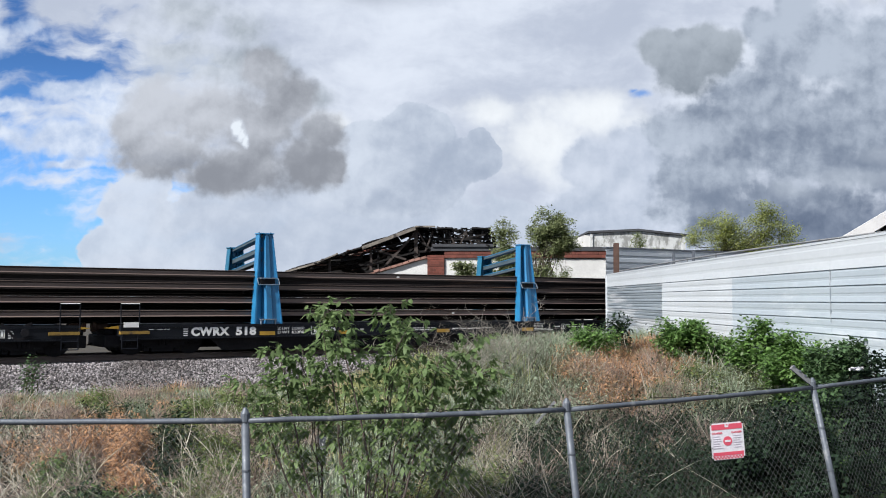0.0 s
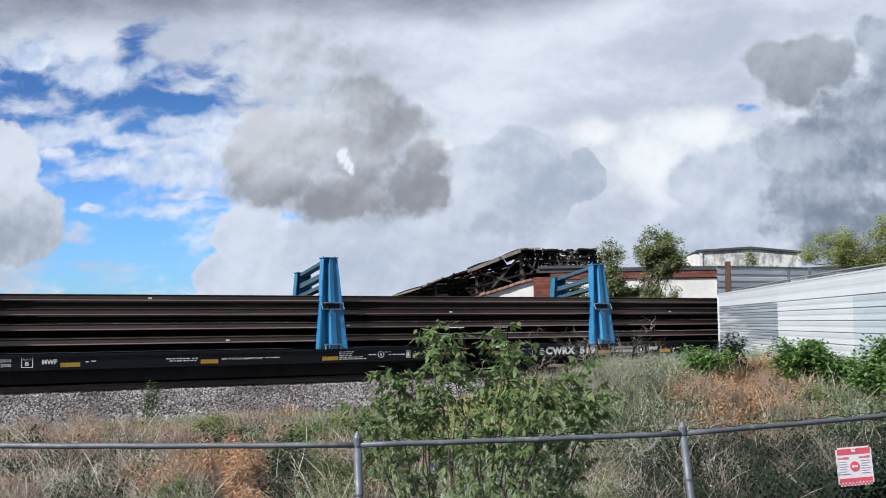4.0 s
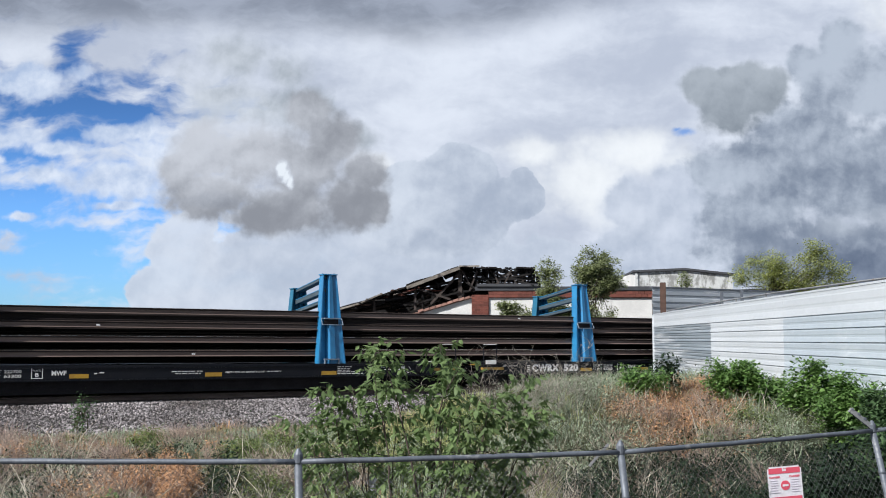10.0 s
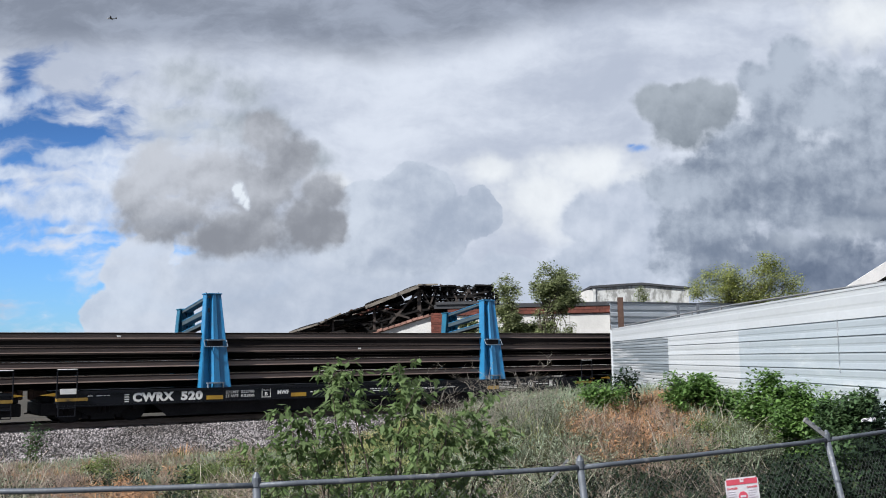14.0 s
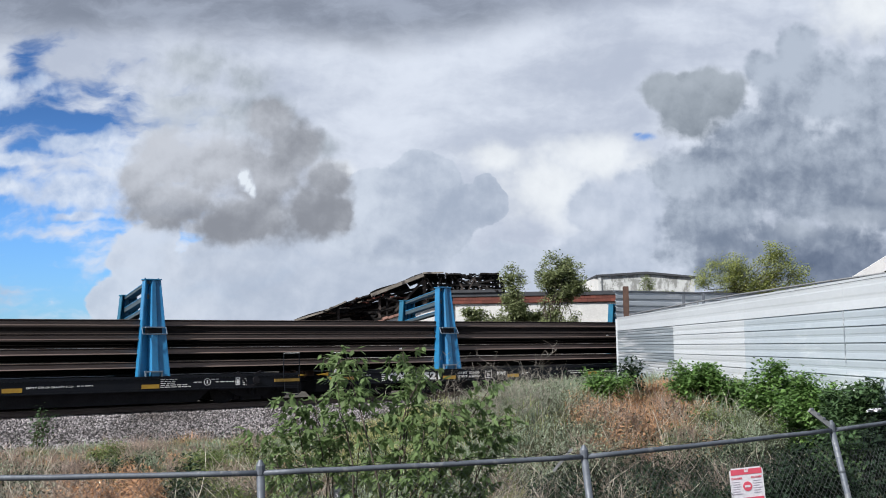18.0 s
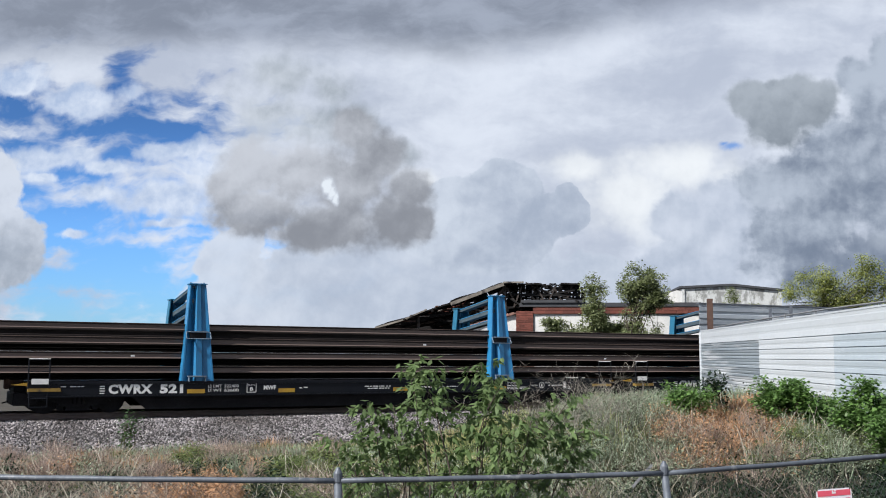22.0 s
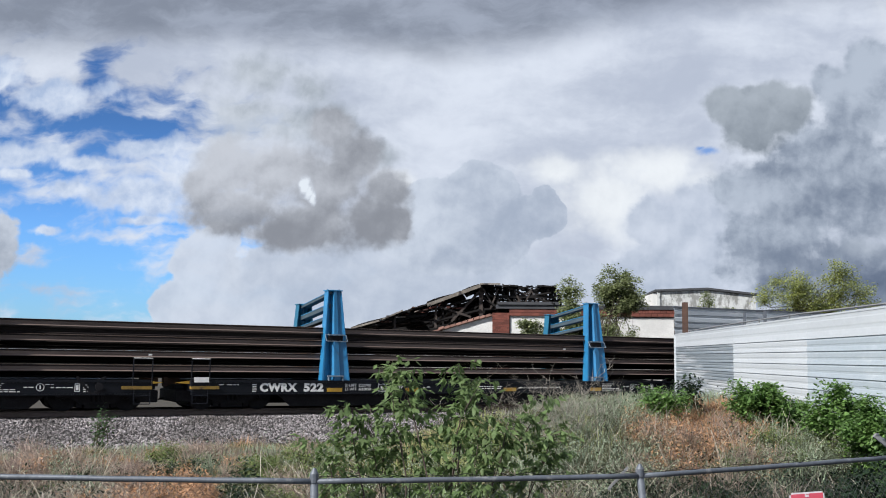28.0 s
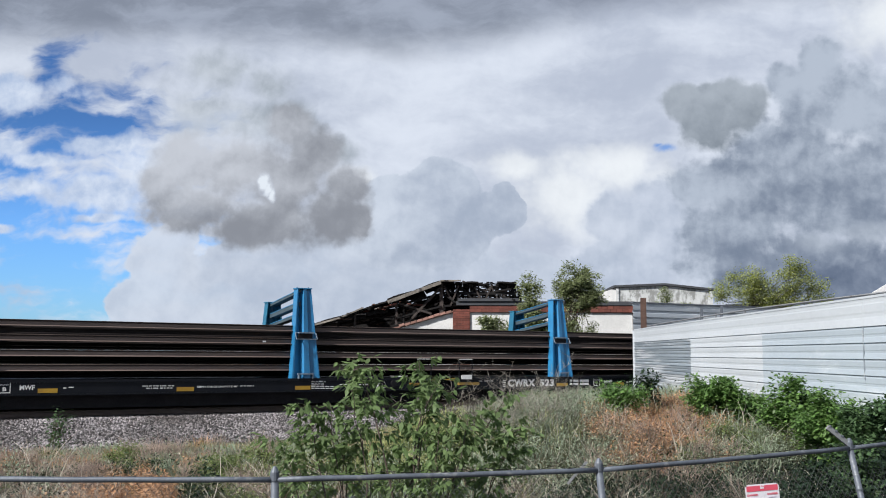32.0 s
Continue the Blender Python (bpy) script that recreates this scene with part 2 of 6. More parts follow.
    body = layer(col, [(-27.8, 14.6, 5.7, 3.0), (-20.9, 13.2, 8.4, 2.9), (-14.1, 14.1, 4.5, 3.3), (-12.3, 16.8, 2.5, 2.6), (-31.8, 17.2, 2.6, 2.7), (-23.8, 19.1, 6.1, 3.6), (-28.5, 19.5, 4.6, 3.5),
                       (-15.8, 20.4, 3.3, 3.1), (-18.1, 23.3, 2.7, 2.5), (-11.2, 13.6, 1.8, 2.3), (-18.5, 17.2, 4.5, 3.4)],
                 (0.285, 0.286, 0.305), (0.635, 0.63, 0.65), 0.55, 0.75, 0.98, [(-20.5, 12.0, 12.5, 2.8), (-13.4, 14.0, 5.0, 3.4), (-17.0, 21.4, 3.4, 3.2), (-26.5, 13.2, 6.0, 2.0)],
                 [(-28.5, 19.6, 6.3, 4.0), (-23.3, 21.6, 3.5, 2.4)], 0.10, 0.8, (0.09, 0.22, 0.34), 0.66)
    col = mix(eye, body, behind)
    col = layer(col, [(-56.3, 11.5, 5.4, 4.7), (-58.4, 16.2, 4.6, 5.9), (-58.1, 9.2, 6.0, 2.7), (-62.1, 12.9, 6.4, 6.8)], (0.36, 0.385, 0.43), (0.74, 0.75, 0.79), 0.14, 0.5, 0.97,
                [(-58, 9.5, 5, 2.5)], [(-57, 18, 4, 3)], 0.15, 0.8, (0.07, 0.16, 0.4), 0.75)
    col = vm("MULTIPLY", col, (0.935, 1.0, 1.08))
    # below the horizon: the dull ground's own tone
    col = mix(smooth(v, -0.05, -0.01), (0.15, 0.16, 0.145), col)
    back = N("ShaderNodeBackground")
    L(col, back.inputs[0])
    back.inputs[1].default_value = 0.71
    out = N("ShaderNodeOutputWorld")
    L(back.outputs[0], out.inputs[0])
    world.cycles.sampling_method = "MANUAL"
    world.cycles.sample_map_resolution = 512


sky_world()
sun = new("sun", bpy.data.lights.new("sun", "SUN"))
sun.data.energy, sun.data.angle, sun.data.color = 5.0, radians(3), (1.0, 0.97, 0.93)
sun.matrix_world = look((-55, -42, 65), (0, 10, 0))


# ---- materials ----
def srgb(r, g, b):
    return tuple(((c / 255 + 0.055) / 1.055) ** 2.4 if c > 10 else c / 3294 for c in (r, g, b))


def material(name, a, b=None, rough=0.7, metal=0.0, scale=3.0, fine=40.0, stretch=(1, 1, 1), bump=0.2, spots=None,
             spot_scale=1.5, spot_at=0.6, spot_soft=0.06, vary=0.0, island=0.0, translucent=0.0, spec=0.5, speck=0.45):
    """Two-scale mottled surface: a to b by broad and fine noise, with stains of a third colour."""
    mt = bpy.data.materials.new(name)
    mt.use_nodes = True
    nt = mt.node_tree
    N, L = nt.nodes.new, nt.links.new
    bsdf = nt.nodes["Principled BSDF"]
    b = b or tuple(c * 0.6 for c in a)
    tc = N("ShaderNodeTexCoord")
    mp = N("ShaderNodeMapping")
    L(tc.outputs["Object"], mp.inputs[0])
    mp.inputs["Scale"].default_value = stretch

    def noise_tex(sc, det=5.0, ro=0.6):
        n = N("ShaderNodeTexNoise")
        L(mp.outputs[0], n.inputs["Vector"])
        n.inputs["Scale"].default_value, n.inputs["Detail"].default_value, n.inputs["Roughness"].default_value = sc, det, ro
        return n.outputs[0]

    def mixc(f, x, y, mode="MIX"):
        n = N("ShaderNodeMix")
        n.data_type, n.blend_type = "RGBA", mode
        for s, val in ((n.inputs[0], f), (n.inputs[6], x), (n.inputs[7], y)):
            if hasattr(val, "is_linked"):
                L(val, s)
            else:
                s.default_value = val if isinstance(val, float) else (*val, 1)
        return n.outputs[2]

    def ramp(x, lo, hi, a0=0.0, b0=1.0):
        n = N("ShaderNodeMapRange")
        n.interpolation_type = "SMOOTHSTEP"
        L(x, n.inputs[0])
        for s, val in zip(n.inputs[1:5], (lo, hi, a0, b0)):
            s.default_value = val
        return n.outputs[0]

    broad, small = noise_tex(scale), noise_tex(fine, 4.0, 0.7)
    col = mixc(ramp(broad, 0.3, 0.7), a, b)
    col = mixc(ramp(small, 0.25, 0.75, 0.0, speck), col, tuple(c * 0.55 for c in b))
    if spots:
        col = mixc(ramp(noise_tex(spot_scale, 8.0, 0.7), spot_at - spot_soft, spot_at + spot_soft), col, spots)
    if vary:
        oi = N("ShaderNodeObjectInfo")
        mr = N("ShaderNodeMapRange")
        L(oi.outputs["Random"], mr.inputs[0])
        mr.inputs[3].default_value, mr.inputs[4].default_value = 1 - vary, 1 + vary
        hs = N("ShaderNodeHueSaturation")
        L(mr.outputs[0], hs.inputs["Value"])
        L(col, hs.inputs["Color"])
        col = hs.outputs[0]
    if island:
        gi = N("ShaderNodeNewGeometry")
        mr = N("ShaderNodeMapRange")
        L(gi.outputs["Random Per Island"], mr.inputs[0])
        mr.inputs[3].default_value, mr.inputs[4].default_value = 1 - island, 1 + island
        hs = N("ShaderNodeHueSaturation")
        L(mr.outputs[0], hs.inputs["Value"])
        L(col, hs.inputs["Color"])
        col = hs.outputs[0]
    L(col, bsdf.inputs["Base Color"])
    rr = ramp(small, 0.2, 0.8, max(rough - 0.12, 0.03), min(rough + 0.12, 1.0))
    L(rr, bsdf.inputs["Roughness"])
    bsdf.inputs["Metallic"].default_value = metal
    bsdf.inputs["Specular IOR Level"].default_value = spec
    if bump:
        bp = N("ShaderNodeBump")
        bp.inputs["Strength"].default_value, bp.inputs["Distance"].default_value = bump, 0.01
        L(small, bp.inputs["Height"])
        L(bp.outputs[0], bsdf.inputs["Normal"])
    if translucent:
        tr = N("ShaderNodeBsdfTranslucent")
        L(col, tr.inputs[0])
        ms = N("ShaderNodeMixShader")
        ms.inputs[0].default_value = translucent
        L(bsdf.outputs[0], ms.inputs[1])
        L(tr.outputs[0], ms.inputs[2])
        L(ms.outputs[0], nt.nodes["Material Output"].inputs[0])
    return mt


M = {
    # brown soil, darkened to stand in for the shadow between clumps
    "soil": material("soil", (0.058, 0.046, 0.034), (0.032, 0.029, 0.02), 0.95, scale=0.6, fine=9, bump=0.6),
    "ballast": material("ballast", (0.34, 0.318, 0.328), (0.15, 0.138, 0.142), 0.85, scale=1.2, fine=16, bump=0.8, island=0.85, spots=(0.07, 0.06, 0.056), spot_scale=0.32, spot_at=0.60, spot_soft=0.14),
    # near-black bed: the shade in gaps between stones put into its colour
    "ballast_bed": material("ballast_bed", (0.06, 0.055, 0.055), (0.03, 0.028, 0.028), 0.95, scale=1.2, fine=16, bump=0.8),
    "rail_steel": material("rail_steel", (0.155, 0.118, 0.108), (0.09, 0.068, 0.062), 0.55, 0.3, scale=2.0, fine=30, stretch=(0.15, 1, 1)),
    # stacked rail tones carry light and shade: dark heads, lit webs, glinting corners
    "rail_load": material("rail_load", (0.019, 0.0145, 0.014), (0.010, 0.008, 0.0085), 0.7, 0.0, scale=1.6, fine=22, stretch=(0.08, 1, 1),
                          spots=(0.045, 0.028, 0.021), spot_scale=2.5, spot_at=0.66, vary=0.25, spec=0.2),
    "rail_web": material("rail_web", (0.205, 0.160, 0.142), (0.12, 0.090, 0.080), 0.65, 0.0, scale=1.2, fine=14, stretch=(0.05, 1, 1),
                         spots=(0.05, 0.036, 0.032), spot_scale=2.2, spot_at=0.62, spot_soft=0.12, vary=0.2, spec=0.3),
    "rail_glint": material("rail_glint", (0.20, 0.152, 0.132), (0.085, 0.062, 0.054), 0.45, 0.3, scale=1.6, fine=22, stretch=(0.08, 1, 1),
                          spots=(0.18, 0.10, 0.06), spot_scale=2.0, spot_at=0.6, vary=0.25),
    "tie": material("tie", (0.07, 0.055, 0.045), (0.04, 0.033, 0.03), 0.9),
    "car_black": material("car_black", (0.0060, 0.008, 0.0135), (0.009, 0.0105, 0.015), 0.5, scale=1.5, fine=30, bump=0.03,
                          spots=(0.018, 0.017, 0.018), spot_scale=2.2, spot_at=0.70, spec=0.2),
    "car_grime": material("car_grime", (0.017, 0.0165, 0.020), (0.010, 0.010, 0.0125), 0.8, scale=3, fine=30, spec=0.2),
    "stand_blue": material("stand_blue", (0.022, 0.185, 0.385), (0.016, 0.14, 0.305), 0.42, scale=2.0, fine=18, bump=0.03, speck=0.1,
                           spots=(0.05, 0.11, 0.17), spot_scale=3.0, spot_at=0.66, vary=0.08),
    # the same blue paint darkened: shade put into the far post's colour
    "stand_blue_shaded": material("stand_blue_shaded", (0.012, 0.14, 0.24), (0.012, 0.105, 0.19), 0.5, scale=2.0, fine=18, bump=0.03, speck=0.1),
    # cross bars darkened all over for the shade on their undersides
    "bar_shaded": material("bar_shaded", (0.055, 0.085, 0.105), (0.04, 0.062, 0.08), 0.6, scale=2.0, fine=18, bump=0.03, speck=0.2),
    "steel_pale": material("steel_pale", (0.22, 0.29, 0.36), (0.15, 0.20, 0.26), 0.5, 0.1),
    "yellow": material("yellow", (0.55, 0.33, 0.03), (0.40, 0.23, 0.03), 0.5, scale=4),
    "yellow_dull": material("yellow_dull", (0.34, 0.21, 0.035), (0.20, 0.125, 0.03), 0.6, scale=5, spots=(0.07, 0.05, 0.03), spot_scale=5.0, spot_at=0.60),
    "white_paint": material("white_paint", (0.88, 0.88, 0.87), (0.78, 0.78, 0.77), 0.6, scale=6, speck=0.12),
    "galv": material("galv", (0.14, 0.16, 0.19), (0.095, 0.11, 0.135), 0.55, 0.25, scale=4, fine=40, bump=0.08, spots=(0.22, 0.23, 0.24), spot_scale=6.0, spot_at=0.62),
    "galv_pale": material("galv_pale", (0.30, 0.31, 0.32), (0.21, 0.22, 0.23), 0.55, 0.2, scale=4, fine=40, bump=0.08, spots=(0.16, 0.13, 0.11), spot_scale=6.0, spot_at=0.62),
    "galv_wire": material("galv_wire", (0.16, 0.172, 0.18), (0.11, 0.12, 0.125), 0.5, 0.3, scale=4, fine=20, bump=0),
    "fence_white": material("fence_white", (0.53, 0.565, 0.60), (0.475, 0.51, 0.545), 0.5, scale=0.5, fine=8, stretch=(0.5, 1, 2), bump=0.02,
                            spots=(0.48, 0.52, 0.56), spot_scale=0.6, spot_at=0.66, spot_soft=0.12, vary=0.03, speck=0.06),
    "fence_blue": material("fence_blue", (0.41, 0.47, 0.52), (0.365, 0.42, 0.47), 0.5, scale=0.5, fine=8, stretch=(0.5, 1, 2), bump=0.02,
                           spots=(0.60, 0.64, 0.67), spot_scale=0.6, spot_at=0.62, spot_soft=0.12, vary=0.03, speck=0.06),
    "sheet_grey": material("sheet_grey", (0.30, 0.345, 0.385), (0.20, 0.24, 0.275), 0.45, 0.15, scale=0.8, fine=12, stretch=(0.10, 0.3, 3), bump=0.05,
                           spots=(0.55, 0.58, 0.61), spot_scale=0.9, spot_at=0.53, vary=0.12, speck=0.12),
    "sheet_pale": material("sheet_pale", (0.42, 0.465, 0.51), (0.31, 0.35, 0.395), 0.45, 0.15, scale=0.8, fine=12, stretch=(0.3, 0.3, 2), bump=0.05,
                           spots=(0.58, 0.61, 0.63), spot_scale=0.9, spot_at=0.58, vary=0.10, speck=0.12),
    "brick": material("brick", (0.185, 0.055, 0.038), (0.11, 0.036, 0.028), 0.85, scale=2, fine=30, vary=0.3),
    "brick_pale": material("brick_pale", (0.36, 0.205, 0.165), (0.24, 0.125, 0.10), 0.85, scale=2, fine=30, vary=0.3),
    "stucco": material("stucco", (0.70, 0.70, 0.69), (0.58, 0.585, 0.58), 0.8, scale=0.8, fine=20),
    "burnt": material("burnt", (0.014, 0.0125, 0.0125), (0.008, 0.0075, 0.008), 0.85, scale=3, fine=25, spots=(0.07, 0.045, 0.035), spot_scale=1.2, spot_at=0.68, spec=0.25),
    "sooty_steel": material("sooty_steel", (0.058, 0.044, 0.039), (0.03, 0.024, 0.022), 0.8, scale=3, fine=25),
    "burnt_edge": material("burnt_edge", (0.27, 0.245, 0.215), (0.13, 0.115, 0.10), 0.8, scale=2, fine=20, spots=(0.03, 0.025, 0.025), spot_scale=1.5, spot_at=0.58),
    "rust": material("rust", (0.115, 0.062, 0.045), (0.065, 0.038, 0.03), 0.85, scale=3, fine=30),
    "peeling": material("peeling", (0.60, 0.62, 0.62), (0.46, 0.48, 0.49), 0.75, scale=0.8, fine=16, stretch=(1.0, 1, 0.6), spots=(0.22, 0.225, 0.22), spot_scale=1.6, spot_at=0.525, spot_soft=0.05),
    "roof_dark": material("roof_dark", (0.06, 0.065, 0.075), (0.04, 0.042, 0.05), 0.7),
    "roof_white": material("roof_white", (0.72, 0.72, 0.72), (0.62, 0.62, 0.63), 0.6),
    "bark": material("bark", (0.10, 0.085, 0.065), (0.055, 0.045, 0.035), 0.9),
    "stem_green": material("stem_green", (0.12, 0.13, 0.06), (0.08, 0.075, 0.045), 0.8),
    "leaf_sapling": material("leaf_sapling", (0.205, 0.295, 0.118), (0.14, 0.215, 0.082), 0.6, island=0.35, translucent=0.5, bump=0),
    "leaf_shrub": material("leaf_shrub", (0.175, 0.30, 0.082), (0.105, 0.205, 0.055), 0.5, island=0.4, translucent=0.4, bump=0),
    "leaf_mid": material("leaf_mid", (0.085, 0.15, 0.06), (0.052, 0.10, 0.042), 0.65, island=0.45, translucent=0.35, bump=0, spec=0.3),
    # the two darkest leaves carry the shade of overgrown spots in their colour
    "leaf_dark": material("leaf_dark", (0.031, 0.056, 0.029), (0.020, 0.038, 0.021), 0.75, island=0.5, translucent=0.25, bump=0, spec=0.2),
    "leaf_vine_shaded": material("leaf_vine_shaded", (0.022, 0.042, 0.023), (0.014, 0.028, 0.016), 0.8, island=0.5, translucent=0.2, bump=0, spec=0.15),
    "leaf_tree": material("leaf_tree", (0.30, 0.345, 0.17), (0.21, 0.25, 0.12), 0.6, island=0.4, translucent=0.5, bump=0),
    "leaf_yellow": material("leaf_yellow", (0.42, 0.45, 0.15), (0.31, 0.36, 0.12), 0.6, island=0.22, translucent=0.5, bump=0),
    "grass_green": material("grass_green", (0.201, 0.245, 0.079), (0.122, 0.172, 0.057), 0.8, island=0.4, translucent=0.35, bump=0),
    "grass_sage": material("grass_sage", (0.345, 0.405, 0.285), (0.245, 0.305, 0.215), 0.85, island=0.35, translucent=0.2, bump=0),
    "grass_straw": material("grass_straw", (0.522, 0.427, 0.261), (0.358, 0.275, 0.165), 0.85, island=0.35, translucent=0.35, bump=0),
    "weed_orange": material("weed_orange", (0.55, 0.33, 0.185), (0.40, 0.225, 0.12), 0.85, island=0.35, translucent=0.2, bump=0),
    "twig": material("twig", (0.48, 0.44, 0.39), (0.32, 0.29, 0.25), 0.9, island=0.3, bump=0),
    "twig_dark": material("twig_dark", (0.13, 0.10, 0.085), (0.08, 0.06, 0.05), 0.9, island=0.3, bump=0),
    "dry_twig": material("dry_twig", (0.47, 0.37, 0.315), (0.30, 0.23, 0.195), 0.9, island=0.6, bump=0),
    "pale_stem": material("pale_stem", (0.66, 0.62, 0.53), (0.50, 0.455, 0.37), 0.85, island=0.3, bump=0),
    # yellow-green grass, its colour brightened to stand in for full sun
    "grass_sunlit": material("grass_sunlit", (0.48, 0.50, 0.23), (0.35, 0.385, 0.16), 0.8, island=0.4, translucent=0.4, bump=0),
    "sign_white": material("sign_white", (0.68, 0.68, 0.73), (0.62, 0.62, 0.67), 0.45, bump=0),
    "sign_red": material("sign_red", (0.60, 0.085, 0.13), (0.52, 0.07, 0.11), 0.45, bump=0, speck=0.1),
    "sign_grey": material("sign_grey", (0.50, 0.46, 0.53), (0.44, 0.40, 0.47), 0.5, bump=0, speck=0.1),
    "plane_grey": material("plane_grey", (0.20, 0.22, 0.25), (0.14, 0.15, 0.17), 0.5, bump=0),
}


# ---- building helpers ----
def mesh_of(name, verts, faces):
    """A mesh from arrays: verts (n, 3), faces (m, k) with one k."""
    verts, faces = np.asarray(verts, dtype=np.float32), np.asarray(faces, dtype=np.int32)
    me = bpy.data.meshes.new(name)
    m, k = faces.shape
    me.vertices.add(len(verts))
    me.vertices.foreach_set("co", verts.ravel())
    me.loops.add(m * k)
    me.loops.foreach_set("vertex_index", faces.ravel())
    me.polygons.add(m)
    me.polygons.foreach_set("loop_start", np.arange(m, dtype=np.int32) * k)
    me.update(calc_edges=True)
    return me


def part(name, bm, mat, parent=None, label="", smooth=False):
    """Links a bmesh (or a mesh) as one mesh object, under a thing where one is given."""
    if isinstance(bm, bpy.types.Mesh):
        me = bm
    else:
        bmesh.ops.recalc_face_normals(bm, faces=bm.faces)
        me = bpy.data.meshes.new(name)
        bm.to_mesh(me)
        bm.free()
    if not me.materials:
        me.materials.append(M[mat])
    if smooth:
        me.polygons.foreach_set("use_smooth", [True] * len(me.polygons))
    ob = new(name, me)
    ob.parent = parent
    if label:
        ob["label"] = label
    return ob


def thing(name, label, category, at=None, group="", kind=""):
    ob = new(name)
    ob.empty_display_size = 0.2
    if at is not None:
        ob.matrix_world = at
    return tagged(ob, label, category, group, kind)


def box(bm, x0, x1, y0, y1, z0, z1, bevel=0.0, m=None):
    vs = [bm.verts.new((x, y, z)) for x in (x0, x1) for y in (y0, y1) for z in (z0, z1)]
    fs = [bm.faces.new([vs[i] for i in f]) for f in ((0, 1, 3, 2), (4, 6, 7, 5), (0, 4, 5, 1), (2, 3, 7, 6), (0, 2, 6, 4), (1, 5, 7, 3))]
    if bevel:
        es = list({e for f in fs for e in f.edges})
        got = bmesh.ops.bevel(bm, geom=es, offset=bevel, segments=1, affect="EDGES")
        vs = list({v for f in got["faces"] for v in f.verts} | {v for v in vs if v.is_valid})
    if m is not None:
        bmesh.ops.transform(bm, matrix=m, verts=[v for v in vs if v.is_valid])
    return bm


def cubes(*rows, bevel=0.0):
    bm = bmesh.new()
    for r in rows:
        box(bm, *r, bevel=bevel)
    return bm


def rod(bm, a, b, r0, r1=None, n=6, caps=True):
    """A round bar from a to b."""
    a, b = Vector(a), Vector(b)
    r1 = r0 if r1 is None else r1
    q = (b - a).to_track_quat("Z", "Y")
    rings = []
    for p, r in ((a, r0), (b, r1)):
        rings.append([bm.verts.new(p + q @ Vector((r * math.cos(2 * math.pi * i / n), r * math.sin(2 * math.pi * i / n), 0))) for i in range(n)])
    for i in range(n):
        bm.faces.new((rings[0][i], rings[0][(i + 1) % n], rings[1][(i + 1) % n], rings[1][i]))
    if caps:
        bm.faces.new(rings[0][::-1])
        bm.faces.new(rings[1])
    return bm


def pipe_run(bm, pts, r0, r1=None, n=8):
    """One continuous tapering pipe through the points."""
    r1 = r0 if r1 is None else r1
    pts = [Vector(p) for p in pts]
    rings = []
    for i, p in enumerate(pts):
        d = pts[min(i + 1, len(pts) - 1)] - pts[max(i - 1, 0)]
        q = d.to_track_quat("Z", "Y")
        r = r0 + (r1 - r0) * i / (len(pts) - 1)
        rings.append([bm.verts.new(p + q @ Vector((r * math.cos(2 * math.pi * k / n), r * math.sin(2 * math.pi * k / n), 0))) for k in range(n)])
    for a, b in zip(rings, rings[1:]):
        for k in range(n):
            bm.faces.new((a[k], a[(k + 1) % n], b[(k + 1) % n], b[k]))
    bm.faces.new(rings[0][::-1])
    bm.faces.new(rings[-1])
    return bm


def beam(bm, a, b, w, h):
    """A squared bar from a to b, w wide and h high."""
    a, b = Vector(a), Vector(b)
    d = b - a
    q = d.to_track_quat("X", "Z")
    m = Matrix.Translation(a) @ q.to_matrix().to_4x4()
    return box(bm, 0, d.length, -w / 2, w / 2, -h / 2, h / 2, m=m)


def slab(bm, pts, thick, axis=(0, 1, 0)):
    """A flat piece with the given outline, thickened along axis."""
    ax = Vector(axis) * thick
    a = [bm.verts.new(Vector(p)) for p in pts]
    b = [bm.verts.new(Vector(p) + ax) for p in pts]
    bm.faces.new(a)
    bm.faces.new(b[::-1])
    for i in range(len(a)):
        j = (i + 1) % len(a)
        bm.faces.new((a[i], b[i], b[j], a[j]))
    return bm


def swept(bm, profile, x0, x1, steps=1):
    """A profile of (y, z) drawn out along x."""
    rings = [[bm.verts.new((x0 + (x1 - x0) * k / steps, y, z)) for y, z in profile] for k in range(steps + 1)]
    n = len(profile)
    for a, b in zip(rings, rings[1:]):
        for i in range(n):
            bm.faces.new((a[i], a[(i + 1) % n], b[(i + 1) % n], b[i]))
    bm.faces.new(rings[0][::-1])
    bm.faces.new(rings[-1])
    return bm


def lettering(text, height, weight=0.0, depth=0.004, spacing=1.0):
    """A mesh of upright letters in the xz plane that face -y, from x = 0."""
    cu = bpy.data.curves.new("lettering", "FONT")
    cu.body, cu.size, cu.offset, cu.extrude, cu.resolution_u = text, height / 0.73, weight, depth / 2, 3
    cu.space_character = spacing
    ob = bpy.data.objects.new("lettering", cu)
    scene.collection.objects.link(ob)
    dg = bpy.context.evaluated_depsgraph_get()
    dg.update()
    me = bpy.data.meshes.new_from_object(ob.evaluated_get(dg))
    bpy.data.objects.remove(ob)
    me.transform(Matrix.Rotation(math.pi / 2, 4, "X"))
    me.materials.clear()
    return me


